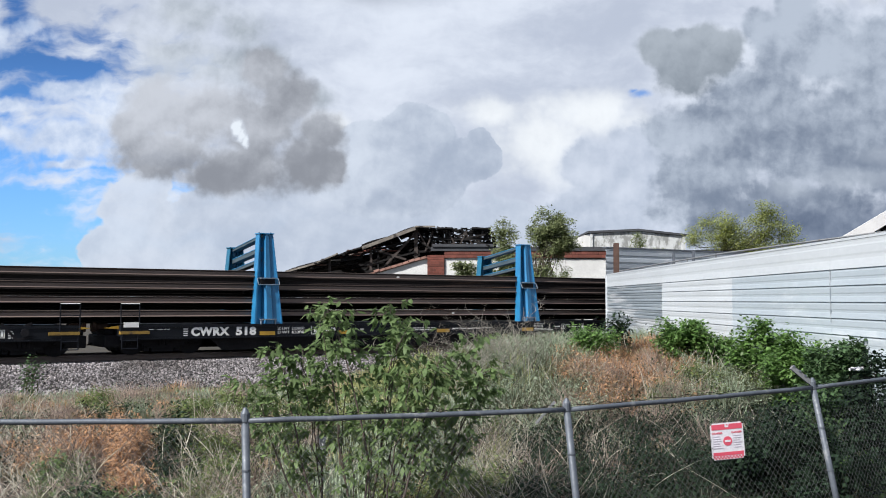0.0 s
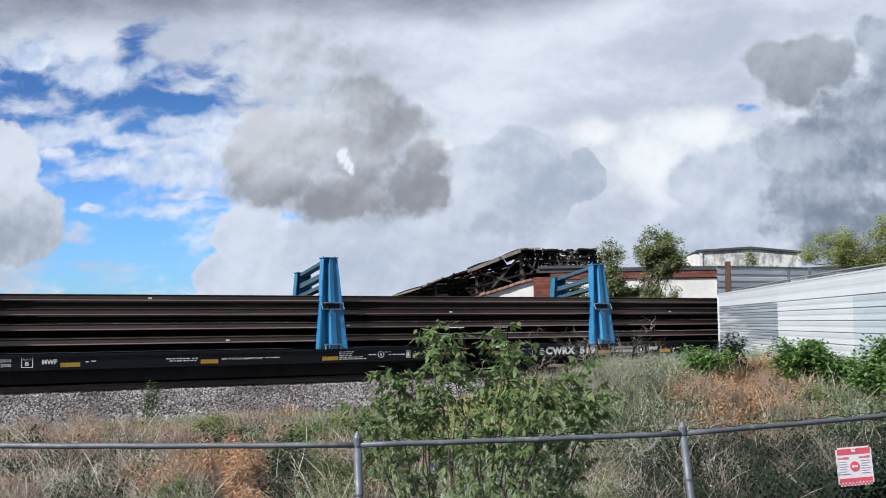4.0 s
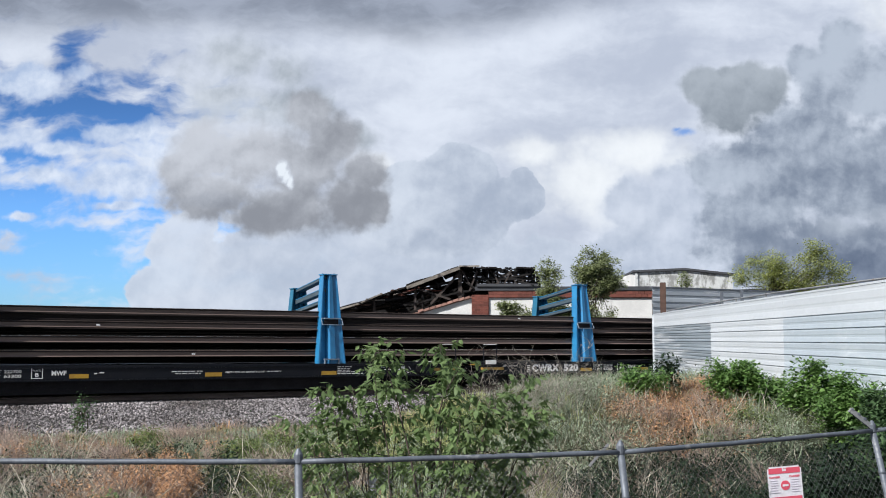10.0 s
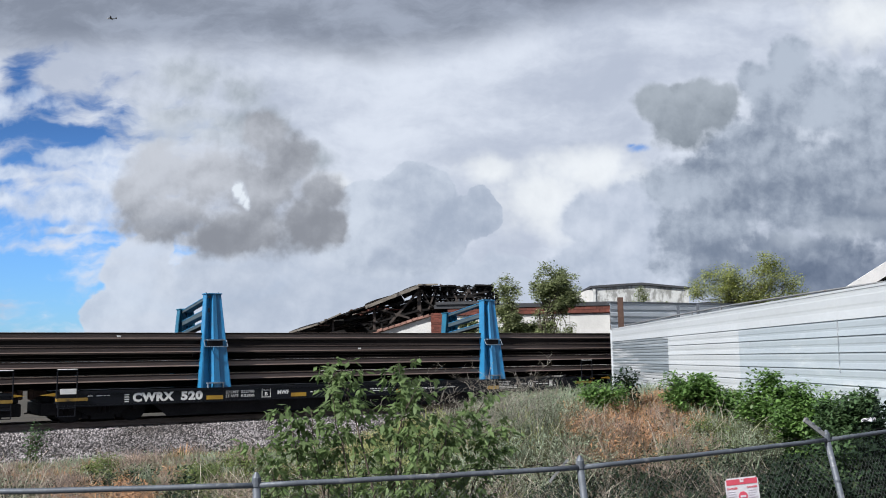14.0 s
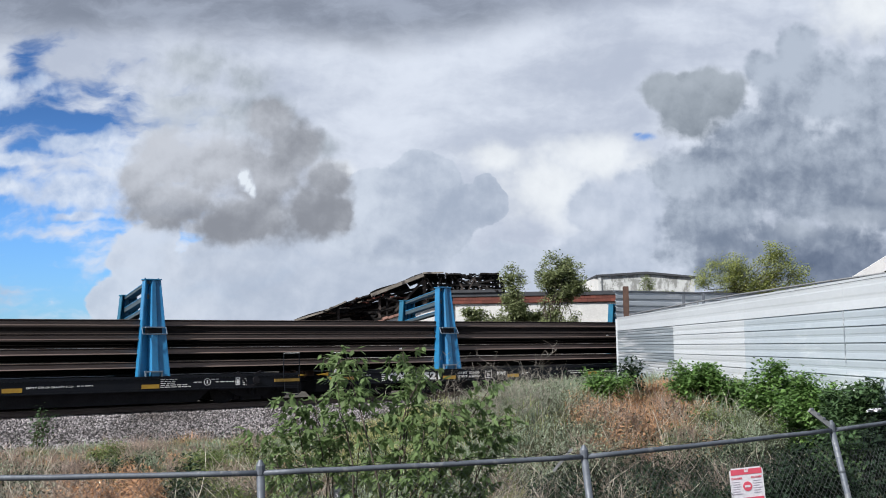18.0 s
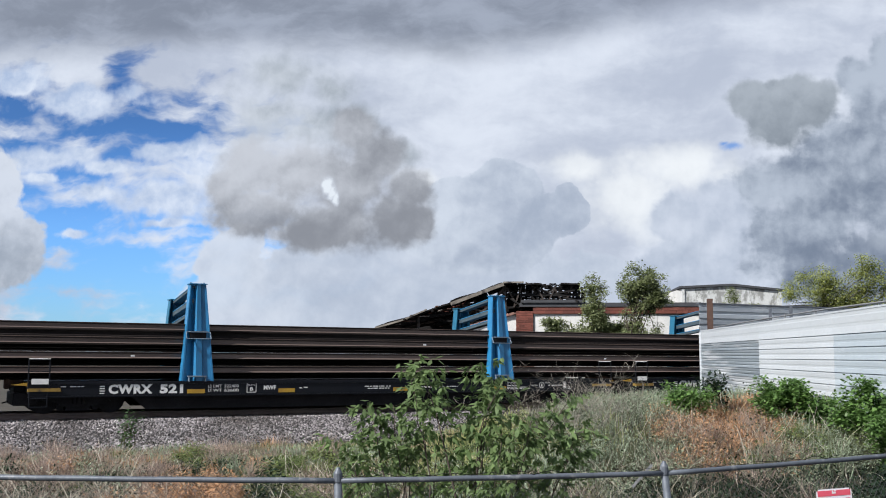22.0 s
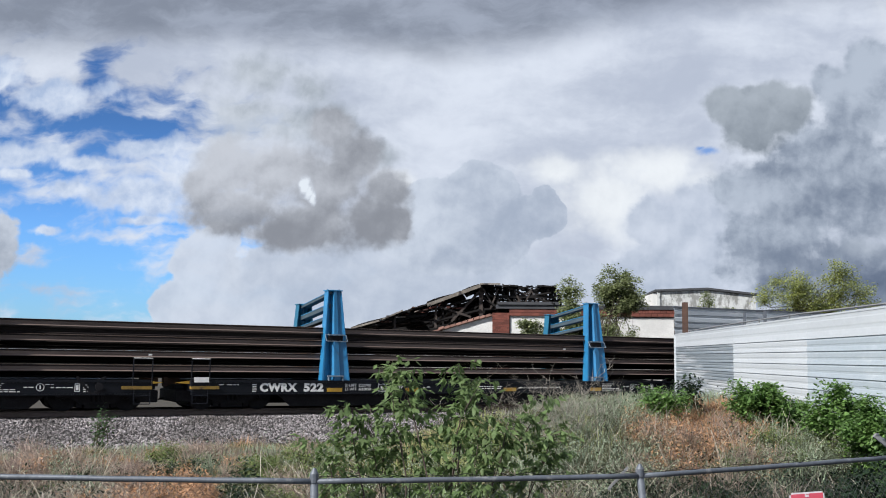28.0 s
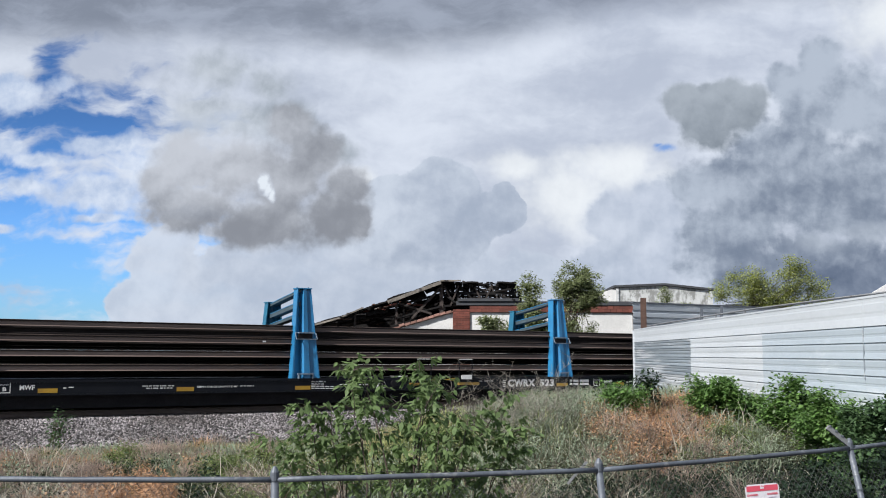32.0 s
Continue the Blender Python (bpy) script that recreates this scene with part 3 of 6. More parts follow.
def fitted(me, x0, x1, z0, z1, y):
    """Moves and scales a lettering into a box on the plane y."""
    co = np.empty(len(me.vertices) * 3, dtype=np.float32)
    me.vertices.foreach_get("co", co)
    co = co.reshape(-1, 3)
    lo, hi = co.min(0), co.max(0)
    co[:, 0] = x0 + (co[:, 0] - lo[0]) / (hi[0] - lo[0]) * (x1 - x0)
    co[:, 2] = z0 + (co[:, 2] - lo[2]) / (hi[2] - lo[2]) * (z1 - z0)
    co[:, 1] += y
    me.vertices.foreach_set("co", co.ravel())
    return me


def blend(a, b, x):
    x = np.clip((np.asarray(x, dtype=float) - a) / (b - a), 0, 1)
    return x * x * (3 - 2 * x)


# ---- the plan ----
EYE = 1.65
TRACK = 56.65                       # the track's bearing, from +y towards +x
TU = np.array([math.sin(radians(TRACK)), math.cos(radians(TRACK))])
TN = np.array([-TU[1], TU[0]])
FALL = 0.0045                        # the line drops a little towards the yard
CENTRE = 30.935                      # the track's distance from the eye
POSTS = [(-10.46, 7.30), (-7.46, 7.25), (-4.47, 7.25), (-1.48, 7.49), (1.02, 8.29), (3.59, 9.73), (5.95, 11.55)]


def on_track(s, across=0.0, z=0.0):
    p = TU * s + TN * (CENTRE + across)
    return pose(p[0], p[1], z - FALL * (s - 12), 0, math.degrees(math.atan(FALL)), 90 - TRACK)


def fence_y(x):
    return np.interp(x, [p[0] for p in POSTS] + [9.0], [p[1] for p in POSTS] + [14.0])


def ground_z(x, y):
    """Height of the ground: a dip at the fence, the bank behind it, the low ground by the track."""
    x, y = np.asarray(x, dtype=float), np.asarray(y, dtype=float)
    q = TN[0] * x + TN[1] * y
    f = y - fence_y(x)
    near = -1.05 * blend(-5.0, -0.5, f)
    ridge = -0.42 + 0.85 * blend(-3.4, 1.6, x) - 0.1 * blend(5, 9, x)
    bank = -1.05 + (ridge + 1.05) * blend(0.3, 10.5, f)
    z = np.where(f < 0, near, bank)
    bumps = 0.07 * np.sin(x * 1.3 + 0.7 * y) + 0.06 * np.sin(y * 1.7 - 0.6 * x + 1.0) + 0.03 * np.sin(4.1 * x + 2.7 * y)
    z = z + bumps * blend(-1, 1.5, f)
    z = z + (-0.78 - z) * blend(19.5, 26.0, q)
    return z + 0.3 * blend(33.5, 37, q)


def put_on(px, py, d):
    """The place at depth d that shows at a spot of the first view."""
    k = d / 1761
    return ((px - 784) * k, d, EYE + (531 - py) * k)


# ---- ground ----
def ground_sheet():
    def steps(lo, hi, d, far):
        inner = np.arange(lo, hi + d / 2, d)
        outer = np.geomspace(1, far, 16)[1:] * 1.0
        return np.concatenate([lo - outer[::-1], inner, hi + outer])
    xs, ys = steps(-26, 30, 0.4, 2500), steps(-6, 56, 0.4, 2500)
    gx, gy = np.meshgrid(xs, ys)
    gz = ground_z(gx, gy)
    v = np.stack([gx, gy, gz], -1).reshape(-1, 3)
    w, h = len(xs), len(ys)
    i = (np.arange(h - 1)[:, None] * w + np.arange(w - 1)).ravel()
    ob = part("ground", mesh_of("ground", v, np.stack([i, i + 1, i + w + 1, i + w], -1)), "soil", smooth=True)
    tagged(ob, "uneven brown soil under weeds and grass", "ground", kind="structure")


ground_sheet()


def track():
    """The railway: a stone bed, ties and two running rails."""
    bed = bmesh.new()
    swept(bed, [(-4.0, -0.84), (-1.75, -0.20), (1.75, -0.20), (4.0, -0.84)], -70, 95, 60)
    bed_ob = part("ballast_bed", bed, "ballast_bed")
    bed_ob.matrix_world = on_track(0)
    tagged(bed_ob, "sloped stone bed under the track, darkened for the gaps between stones", "ballast", kind="structure")
    # loose stones on the near slope
    rng = np.random.default_rng(4)
    n = 95000
    x = rng.uniform(-6, 34, n)
    t = rng.uniform(0, 1, n)
    y = np.where(t < 0.75, -4.2 + t / 0.75 * 2.55, -1.65 + (t - 0.75) / 0.25 * 1.2)
    z = np.where(y < -1.75, -0.84 + (np.maximum(y, -4.0) + 4.0) / 2.25 * 0.64, -0.20) + rng.uniform(-0.01, 0.03, n)
    r = 0.017 + 0.040 * rng.uniform(0, 1, n) ** 2.2
    base = np.array([(1, 0, 0), (-1, 0, 0), (0, 1, 0), (0, -1, 0), (0, 0, 0.8), (0, 0, -0.8)], dtype=float)
    tri = np.array([(0, 2, 4), (2, 1, 4), (1, 3, 4), (3, 0, 4), (2, 0, 5), (1, 2, 5), (3, 1, 5), (0, 3, 5)])
    v = base[None] * r[:, None, None] * rng.uniform(0.45, 1.25, (n, 6, 1))
    a, b = rng.uniform(0, 6.28, n), rng.uniform(-0.9, 0.9, n)
    ca, sa, cb, sb = np.cos(a), np.sin(a), np.cos(b), np.sin(b)
    vx, vy, vz = v[..., 0], v[..., 1], v[..., 2]
    vx, vz = vx * cb[:, None] - vz * sb[:, None], vx * sb[:, None] + vz * cb[:, None]
    vx, vy = vx * ca[:, None] - vy * sa[:, None], vx * sa[:, None] + vy * ca[:, None]
    v = np.stack([vx + x[:, None], vy + y[:, None], vz + z[:, None]], -1).reshape(-1, 3)
    f = (tri[None] + 6 * np.arange(n)[:, None, None]).reshape(-1, 3)
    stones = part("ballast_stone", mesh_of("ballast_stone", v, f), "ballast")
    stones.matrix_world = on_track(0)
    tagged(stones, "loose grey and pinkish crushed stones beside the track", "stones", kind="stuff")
    # running rails
    prof = rail_profile(0.0)
    for k, side in enumerate((-0.755, 0.755)):
        bm = bmesh.new()
        swept(bm, [(y + side, z - 0.186) for y, z in prof], -70, 95, 20)
        ob = part("running_rail", bm, "rail_steel")
        ob.matrix_world = on_track(0, 0, 0.02)
        tagged(ob, "worn brown steel running rail on wooden ties", "rail", "running rails", "structure")
    tie = cubes((-0.115, 0.115, -1.3, 1.3, -0.18, 0.0), bevel=0.015)
    me = part("railway_tie", tie, "tie")
    tagged(me, "dark weathered wooden tie half sunk in stone", "tie", "railway ties")
    me.matrix_world = on_track(-8.0, 0, -0.166)
    for k in range(1, 90):
        c = me.copy()
        scene.collection.objects.link(c)
        c.matrix_world = on_track(-8.0 + 0.52 * k, 0, -0.166)


def rail_profile(k):
    return [(-0.076, 0), (0.076, 0), (0.076, 0.012), (0.014, 0.03), (0.009, 0.05), (0.009, 0.135), (0.036, 0.148), (0.037, 0.178), (0.03, 0.186),
            (-0.03, 0.186), (-0.037, 0.178), (-0.036, 0.148), (-0.009, 0.135), (-0.009, 0.05), (-0.014, 0.03), (-0.076, 0.012)]


track()


# ---- the train ----
PITCH = 20.96                        # from one car to the next
DECK = 0.895
FACE = -1.45                         # the near side of the car
TIERS = (1.145, 1.56, 1.985, 2.40)   # undersides of the four tiers of rail
ROLL = [(0, 12.77), (3, 3.78), (6, -5.39), (9, -14.88), (13, -27.82), (16.5, -38.95), (19, -46.66), (23, -57.98), (26.5, -67.17), (28, -71.01), (30.5, -77.34), (32, -81.2)]


def side_stand(car, x):
    """The tall blue frame that holds the rails: two tapered posts and three cross bars."""
    for y, top, mat, name in ((FACE, 3.77, "stand_blue", "near_post"), (1.62, 3.42, "stand_blue_shaded", "far_post")):
        s = 1 if y < 0 else -1
        b, t = 0.48, 0.235               # half widths at foot and head
        lean = 0.27 if s > 0 else 0.0

        def at(h, w, d):                 # height share, width share, depth inward from the face
            hw = (b + (t - b) * h) * w
            return (x + hw, y + s * d + lean * h, DECK + (top - DECK) * h)
        bm = bmesh.new()
        def panel(w0, w1, d0, d1, h0=0.0, h1=1.0):
            vs = []
            for h in (h0, h1):
                for w, d in ((w0, d0), (w1, d0), (w1, d1), (w0, d1)):
                    vs.append(bm.verts.new(at(h, w, d)))
            for f in ((0, 3, 2, 1), (4, 5, 6, 7), (0, 1, 5, 4), (1, 2, 6, 5), (2, 3, 7, 6), (3, 0, 4, 7)):
                bm.faces.new([vs[i] for i in f])
        panel(-1.0, -0.90, 0.0, 0.30)
        panel(0.90, 1.0, 0.0, 0.30)

        def slant(w0, da, w1, db, th=0.03):
            """A folded plate between two width shares, each with its own depth."""
            vs = []
            for h in (0.0, 1.0):
                for w, d in ((w0, da), (w1, db), (w1, db + th), (w0, da + th)):
                    vs.append(bm.verts.new(at(h, w, d)))
            for f in ((0, 3, 2, 1), (4, 5, 6, 7), (0, 1, 5, 4), (1, 2, 6, 5), (2, 3, 7, 6), (3, 0, 4, 7)):
                bm.faces.new([vs[i] for i in f])
        slant(-0.90, 0.01, -0.36, 0.17)
        slant(0.36, 0.06, 0.90, 0.02)
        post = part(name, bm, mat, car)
        bm = bmesh.new()
        slant(-0.36, 0.165, -0.14, -0.02)
        slant(-0.14, -0.02, 0.28, -0.01)
        slant(0.28, -0.01, 0.36, 0.055)
        part("rib", bm, mat, post)
        bm = bmesh.new()
        box(bm, x - t - 0.03, x + t + 0.03, y + lean - 0.03 * s, y + lean + 0.33 * s, top, top + 0.035, bevel=0.006)
        part("cap", bm, mat, post)
        if y < 0:
            z, yy, hw = DECK + 0.47 * (top - DECK), y + lean * 0.47, 0.36
            bm = bmesh.new()
            box(bm, x - 0.26, x + 0.26, yy - 0.10, yy + 0.05, z + 0.09, z + 0.125)
            for sx in (-1, 1):
                rod(bm, (x + sx * hw, yy - 0.02, z + 0.10), (x + sx * hw, yy - 0.14, z - 0.10), 0.014)
            rod(bm, (x - hw, yy - 0.14, z - 0.10), (x + hw, yy - 0.14, z - 0.10), 0.014)
            rod(bm, (x - hw, yy - 0.02, z + 0.10), (x + hw, yy - 0.02, z + 0.10), 0.014)
            part("latch_bar", bm, "steel_pale", post)
            part("latch_slot", cubes((x - 0.24, x + 0.24, yy - 0.03, yy + 0.06, z - 0.08, z + 0.08)), "car_grime", post)
            part("foot_bracket", cubes((x - 0.30, x + 0.24, y - 0.07, y + 0.02, DECK + 0.13, DECK + 0.17),
                                       (x - 0.28, x - 0.25, y - 0.06, y + 0.02, DECK, DECK + 0.13),
                                       (x + 0.20, x + 0.23, y - 0.06, y + 0.02, DECK, DECK + 0.13)), "steel_pale", post)
            for bx in (-0.2, 0.2):
                part("bolt", rod(bmesh.new(), (x + bx, yy + 0.28, top + 0.035), (x + bx, yy + 0.28, top + 0.07), 0.025), "steel_pale", post)
    for zn, zf, h in ((3.70, 3.34, 0.075), (3.28, 2.96, 0.13), (2.93, 2.63, 0.09)):
        bm = bmesh.new()
        beam(bm, (x - 0.02, FACE + 0.35, zn), (x - 0.02, 1.36, zf), 0.26, h)
        bar = part("cross_bar", bm, "bar_shaded", car, "blue-grey cross bar with its underside's shade in the colour")
        bm = bmesh.new()
        beam(bm, (x - 0.02, FACE + 0.35, zn + h / 2 + 0.012), (x - 0.02, 1.36, zf + h / 2 + 0.012), 0.28, 0.02)
        part("flange", bm, "stand_blue", bar)
    # rollers between the tiers
    for zt in TIERS:
        part("roller", rod(bmesh.new(), (x, -1.15, zt - 0.075), (x, 1.15, zt - 0.075), 0.07, n=8), "car_grime", car)


def truck(car, x):
    """A two-axle bogie: cast side frames, wheels and bolster."""
    bolster = part("bogie", cubes((x - 0.2, x + 0.2, -1.1, 1.1, 0.45, 0.66), bevel=0.02), "car_grime", car)
    for y in (-1.06, 1.0):
        bm = bmesh.new()
        slab(bm, [(x - 1.15, y, 0.50), (x - 1.0, y, 0.62), (x - 0.45, y, 0.72), (x + 0.45, y, 0.72), (x + 1.0, y, 0.62), (x + 1.15, y, 0.50),
                  (x + 1.1, y, 0.36), (x + 0.75, y, 0.38), (x + 0.4, y, 0.2), (x - 0.4, y, 0.2), (x - 0.75, y, 0.38), (x - 1.1, y, 0.36)], 0.07)
        part("side_frame", bm, "car_grime", bolster)
        for sx in (-0.12, 0.0, 0.12):
            part("spring", rod(bmesh.new(), (x + sx, y - 0.03, 0.28), (x + sx, y - 0.03, 0.5), 0.05, n=8), "car_grime", bolster)
    # blocks added to fill the bogie's see-through gaps with black
    part("spring_plank", cubes((x - 0.34, x + 0.34, -1.0, 1.0, 0.08, 0.30), bevel=0.02), "car_grime", bolster)
    for wx in (-0.47, 0.47):
        part("brake_beam", cubes((x + wx - 0.09, x + wx + 0.09, -0.95, 0.95, 0.10, 0.52), bevel=0.02), "car_grime", bolster)
    for wx in (-0.89, 0.89):
        part("gear_case", cubes((x + wx - 0.30, x + wx + 0.30, -0.66, 0.66, 0.10, 0.62), bevel=0.03), "car_grime", bolster)
        part("axle", rod(bmesh.new(), (x + wx, -1.1, 0.42), (x + wx, 1.1, 0.42), 0.075, n=8), "car_grime", bolster)
        for y in (-0.82, 0.70):
            bm = bmesh.new()
            rod(bm, (x + wx, y, 0.42), (x + wx, y + 0.12, 0.42), 0.42, n=24)
            rod(bm, (x + wx, y - 0.03, 0.42), (x + wx, y + 0.02, 0.42), 0.13, n=12)
            part("wheel", bm, "car_grime", bolster)


def bars(rows, y):
    """Rows of unreadable small print as plain strips: x0, x1, z0, z1."""
    return cubes(*[(a, b, y - 0.003, y + 0.002, c, d) for a, b, c, d in rows])


def flat_car():
    """A black flat car that carries long rails; x = 0 at its first stand."""
    car = thing("rail_flatcar", "black flat railcar with two tall blue stands and white lettering", "railcar", group="cars of the rail train")
    a, b = -4.62, 15.15
    part("deck", cubes((a, b, -1.42, 1.42, DECK - 0.06, DECK)), "car_black", car)
    for y0, y1 in ((FACE, FACE + 0.09), (1.36, 1.45)):
        bm = bmesh.new()
        s = 1 if y0 < 0 else -1
        swept(bm, [(y0, 0.515), (y1, 0.515), (y1, DECK - 0.065), (y0, DECK - 0.065)], a, b)
        sill = part("side_sill", bm, "car_black", car)
        yy = y0 if y0 < 0 else y1
        part("sill_flange", cubes((a, b, yy - 0.025 * s, yy + 0.1 * s, 0.475, 0.51)), "car_black", sill)
        part("sill_flange", cubes((a, b, yy - 0.025 * s, yy + 0.1 * s, DECK - 0.06, DECK + 0.012)), "car_black", sill)
    bm = bmesh.new()
    slab(bm, [(-2.0, -0.35, DECK - 0.07), (12.5, -0.35, DECK - 0.07), (11.6, -0.35, 0.30), (9.6, -0.35, 0.16), (0.9, -0.35, 0.16), (-1.1, -0.35, 0.30)], 0.7)
    part("centre_sill", bm, "car_grime", car)
    # deep dark skirts stand for a girder and the shadow below the sill
    for y0 in (-1.18, 1.10):
        bm = bmesh.new()
        slab(bm, [(-1.9, y0, 0.515), (12.4, y0, 0.515), (11.9, y0, 0.10), (-1.4, y0, 0.10)], 0.08)
        part("girder_and_shade", bm, "car_grime", car)
    for k in range(9):
        x = -1.0 + 1.45 * k
        part("floor_beam", cubes((x, x + 0.1, -1.34, 1.34, 0.52, DECK - 0.07)), "car_grime", car)
    for x in (-3.25, 13.75):
        truck(car, x)
    for x, s in ((a, -1), (b, 1)):
        part("end_sill", cubes((min(x, x - 0.15 * s), max(x, x - 0.15 * s), -1.40, 1.40, 0.58, DECK - 0.063)), "car_black", car)
        c = part("coupler", cubes((min(x, x + 0.50 * s), max(x, x + 0.50 * s), -0.12, 0.12, 0.72, 0.94), bevel=0.02), "rust", car)
        part("knuckle", cubes((min(x + 0.36 * s, x + 0.52 * s), max(x + 0.36 * s, x + 0.52 * s), -0.17, 0.02, 0.68, 0.97), bevel=0.03), "rust", c)
        # added dark box, in place of bogie ends and shadow between the cars
        part("draft_gear", cubes((min(x - 0.3 * s, x + 0.34 * s), max(x - 0.3 * s, x + 0.34 * s), -0.95, 0.95, 0.24, 0.60), bevel=0.03), "car_grime", car)
        part("buffer_plate", cubes((min(x + 0.02 * s, x + 0.30 * s), max(x + 0.02 * s, x + 0.30 * s), -0.75, 0.75, 0.61, 0.76), bevel=0.02), "car_grime", car)
        bm = bmesh.new()
        slab(bm, [(x, FACE + 0.25, 0.78), (x + 0.42 * s, FACE + 0.25, 0.82), (x, FACE + 0.25, 0.88)], 0.05)
        part("yellow_bracket", bm, "yellow", car)
        bm = bmesh.new()
        for i in range(6):
            u0, u1 = i / 6, (i + 1) / 6
            rod(bm, (x + 0.5 * s * u0, 0.45, 0.62 - 0.35 * math.sin(math.pi * 0.5 * u0)), (x + 0.5 * s * u1, 0.45, 0.62 - 0.35 * math.sin(math.pi * 0.5 * u1)), 0.022, n=5)
        part("brake_hose", bm, "car_grime", car)
        # crossover platform step, hoop handrail, stirrup
        for y, sy in ((FACE, 1), (1.45, -1)):
            x0, x1 = x - 0.52 * s, x + 0.02 * s
            lo, hi = min(x0, x1), max(x0, x1)
            step = part("yellow_step", cubes((lo - (0.30 if s > 0 else 0.0), hi + (0.0 if s > 0 else 0.30), y - 0.05 * sy if sy > 0 else y - 0.15, y + 0.15 if sy > 0 else y + 0.05,
                                              0.64, 0.73)), "yellow_dull", car, "dirty yellow-painted step plate")
            bm = bmesh.new()
            yy = y - 0.035 * sy
            for xx in (lo, hi):
                rod(bm, (xx, yy, 0.72), (xx, yy, 1.51), 0.019)
            rod(bm, (lo, yy, 1.51), (hi, yy, 1.51), 0.019)
            rod(bm, (lo, yy, 1.19), (hi, yy, 1.19), 0.015)
            part("hoop_handrail", bm, "car_black", car)
            part("hoop_top", rod(bmesh.new(), (lo, yy, 1.532), (hi, yy, 1.532), 0.014), "white_paint", car)
            bm = bmesh.new()
            for xx in (lo + 0.04, hi - 0.04):
                rod(bm, (xx, yy, 0.22), (xx, yy, 0.66), 0.016)
            for zz in (0.22, 0.45):
                rod(bm, (lo + 0.04, yy, zz), (hi - 0.04, yy, zz), 0.016)
            part("stirrup", bm, "car_black", car)
        if s < 0:
            part("placard", cubes((x + 0.06, x + 0.50, FACE - 0.055, FACE - 0.04, 0.84, 0.99)), "white_paint", car, "blank white placard")
    # hand brake gear by the end
    bm = bmesh.new()
    beam(bm, (12.6, FACE + 0.04, 0.44), (13.9, FACE + 0.04, 0.98), 0.05, 0.06)
    beam(bm, (13.1, FACE + 0.0, 0.98), (13.5, FACE + 0.0, 0.52), 0.05, 0.07)
    beam(bm, (13.5, FACE + 0.0, 0.52), (13.9, FACE + 0.0, 0.62), 0.05, 0.07)
    rod(bm, (13.7, FACE - 0.08, 0.72), (13.7, FACE - 0.03, 0.72), 0.11, n=14)
    part("hand_brake", bm, "car_grime", car)
    side_stand(car, 0.0)
    side_stand(car, 10.53)
    # painted marks on the near sill
    for x in (-0.04, 2.75, 6.63, 10.42):
        part("yellow_marker", cubes((x - 0.26, x + 0.26, FACE - 0.008, FACE - 0.001, 0.55, 0.67)), "yellow", car, "yellow reflective strip")
    rows = [(-2.76, -2.62, 0.56 + 0.065 * i, 0.595 + 0.065 * i) for i in range(4)]
    rows += [(-3.80, -3.62, 0.755, 0.785), (-3.55, -3.18, 0.755, 0.785), (3.16, 3.24, 0.66, 0.70), (3.30, 3.48, 0.68, 0.715)]
    rows += [(5.36 + 0.19 * i, 5.53 + 0.19 * i, 0.695, 0.73) for i in range(5)] + [(5.47 + 0.2 * i, 5.64 + 0.2 * i, 0.63, 0.665) for i in range(4)]
    rows += [(8.34, 8.78, 0.67, 0.70)]
    rows += [(10.72, 10.72 + w, 0.565 + 0.056 * i, 0.595 + 0.056 * i) for i, w in enumerate((0.92, 0.80, 0.45, 0.45, 0.5))]
    rows += [(11.72, 11.98, 0.685, 0.715), (12.28, 12.50, 0.76, 0.79), (12.42, 12.5, 0.675, 0.71), (12.56, 13.0, 0.675, 0.71)]
    rows += [(13.28, 13.42, 0.565 + 0.06 * i, 0.60 + 0.06 * i) for i in range(4)]
    rng = random.Random(5)
    for x0, x1, z0, z1 in rows:          # long lines are broken into words
        x = x0
        while x < x1 - 0.03:
            e = min(x1, x + rng.uniform(0.07, 0.17))
            part("stencil", bars([(x, e, z0 + 0.004, z1 - 0.004)], FACE), "white_paint", car)
            x = e + 0.032
    bm = bmesh.new()
    x0, x1 = 13.05, 13.19
    for r in ((x0, x1, 0.58, 0.60), (x0, x1, 0.79, 0.81), (x0, x0 + 0.02, 0.60, 0.79), (x1 - 0.02, x1, 0.60, 0.79), (x0 + 0.035, x1 - 0.035, 0.62, 0.77)):
        box(bm, r[0], r[1], FACE - 0.003, FACE + 0.002, r[2], r[3])
    part("plate_mark", bm, "white_paint", car)
    bm = bmesh.new()
    rings = [[bm.verts.new((12.15 + r * math.cos(2 * math.pi * i / 20), y, 0.70 + r * math.sin(2 * math.pi * i / 20))) for i in range(20)]
             for r, y in ((0.109, FACE - 0.003), (0.091, FACE - 0.003), (0.091, FACE + 0.002), (0.109, FACE + 0.002))]
    for k in range(4):
        for i in range(20):
            bm.faces.new((rings[k][i], rings[k][(i + 1) % 20], rings[(k + 1) % 4][(i + 1) % 20], rings[(k + 1) % 4][i]))
    part("round_mark_bar", cubes((12.13, 12.17, FACE - 0.003, FACE + 0.002, 0.65, 0.75)), "white_paint", car)
    part("round_mark", bm, "white_paint", car)
    bm = bmesh.new()
    x0, x1 = 1.49, 1.79
    for r in ((x0, x1, 0.555, 0.575), (x0, x1, 0.845, 0.865), (x0, x0 + 0.02, 0.575, 0.845), (x1 - 0.02, x1, 0.575, 0.845)):
        box(bm, r[0], r[1], FACE - 0.003, FACE + 0.002, r[2], r[3])
    part("plate_mark", bm, "white_paint", car)
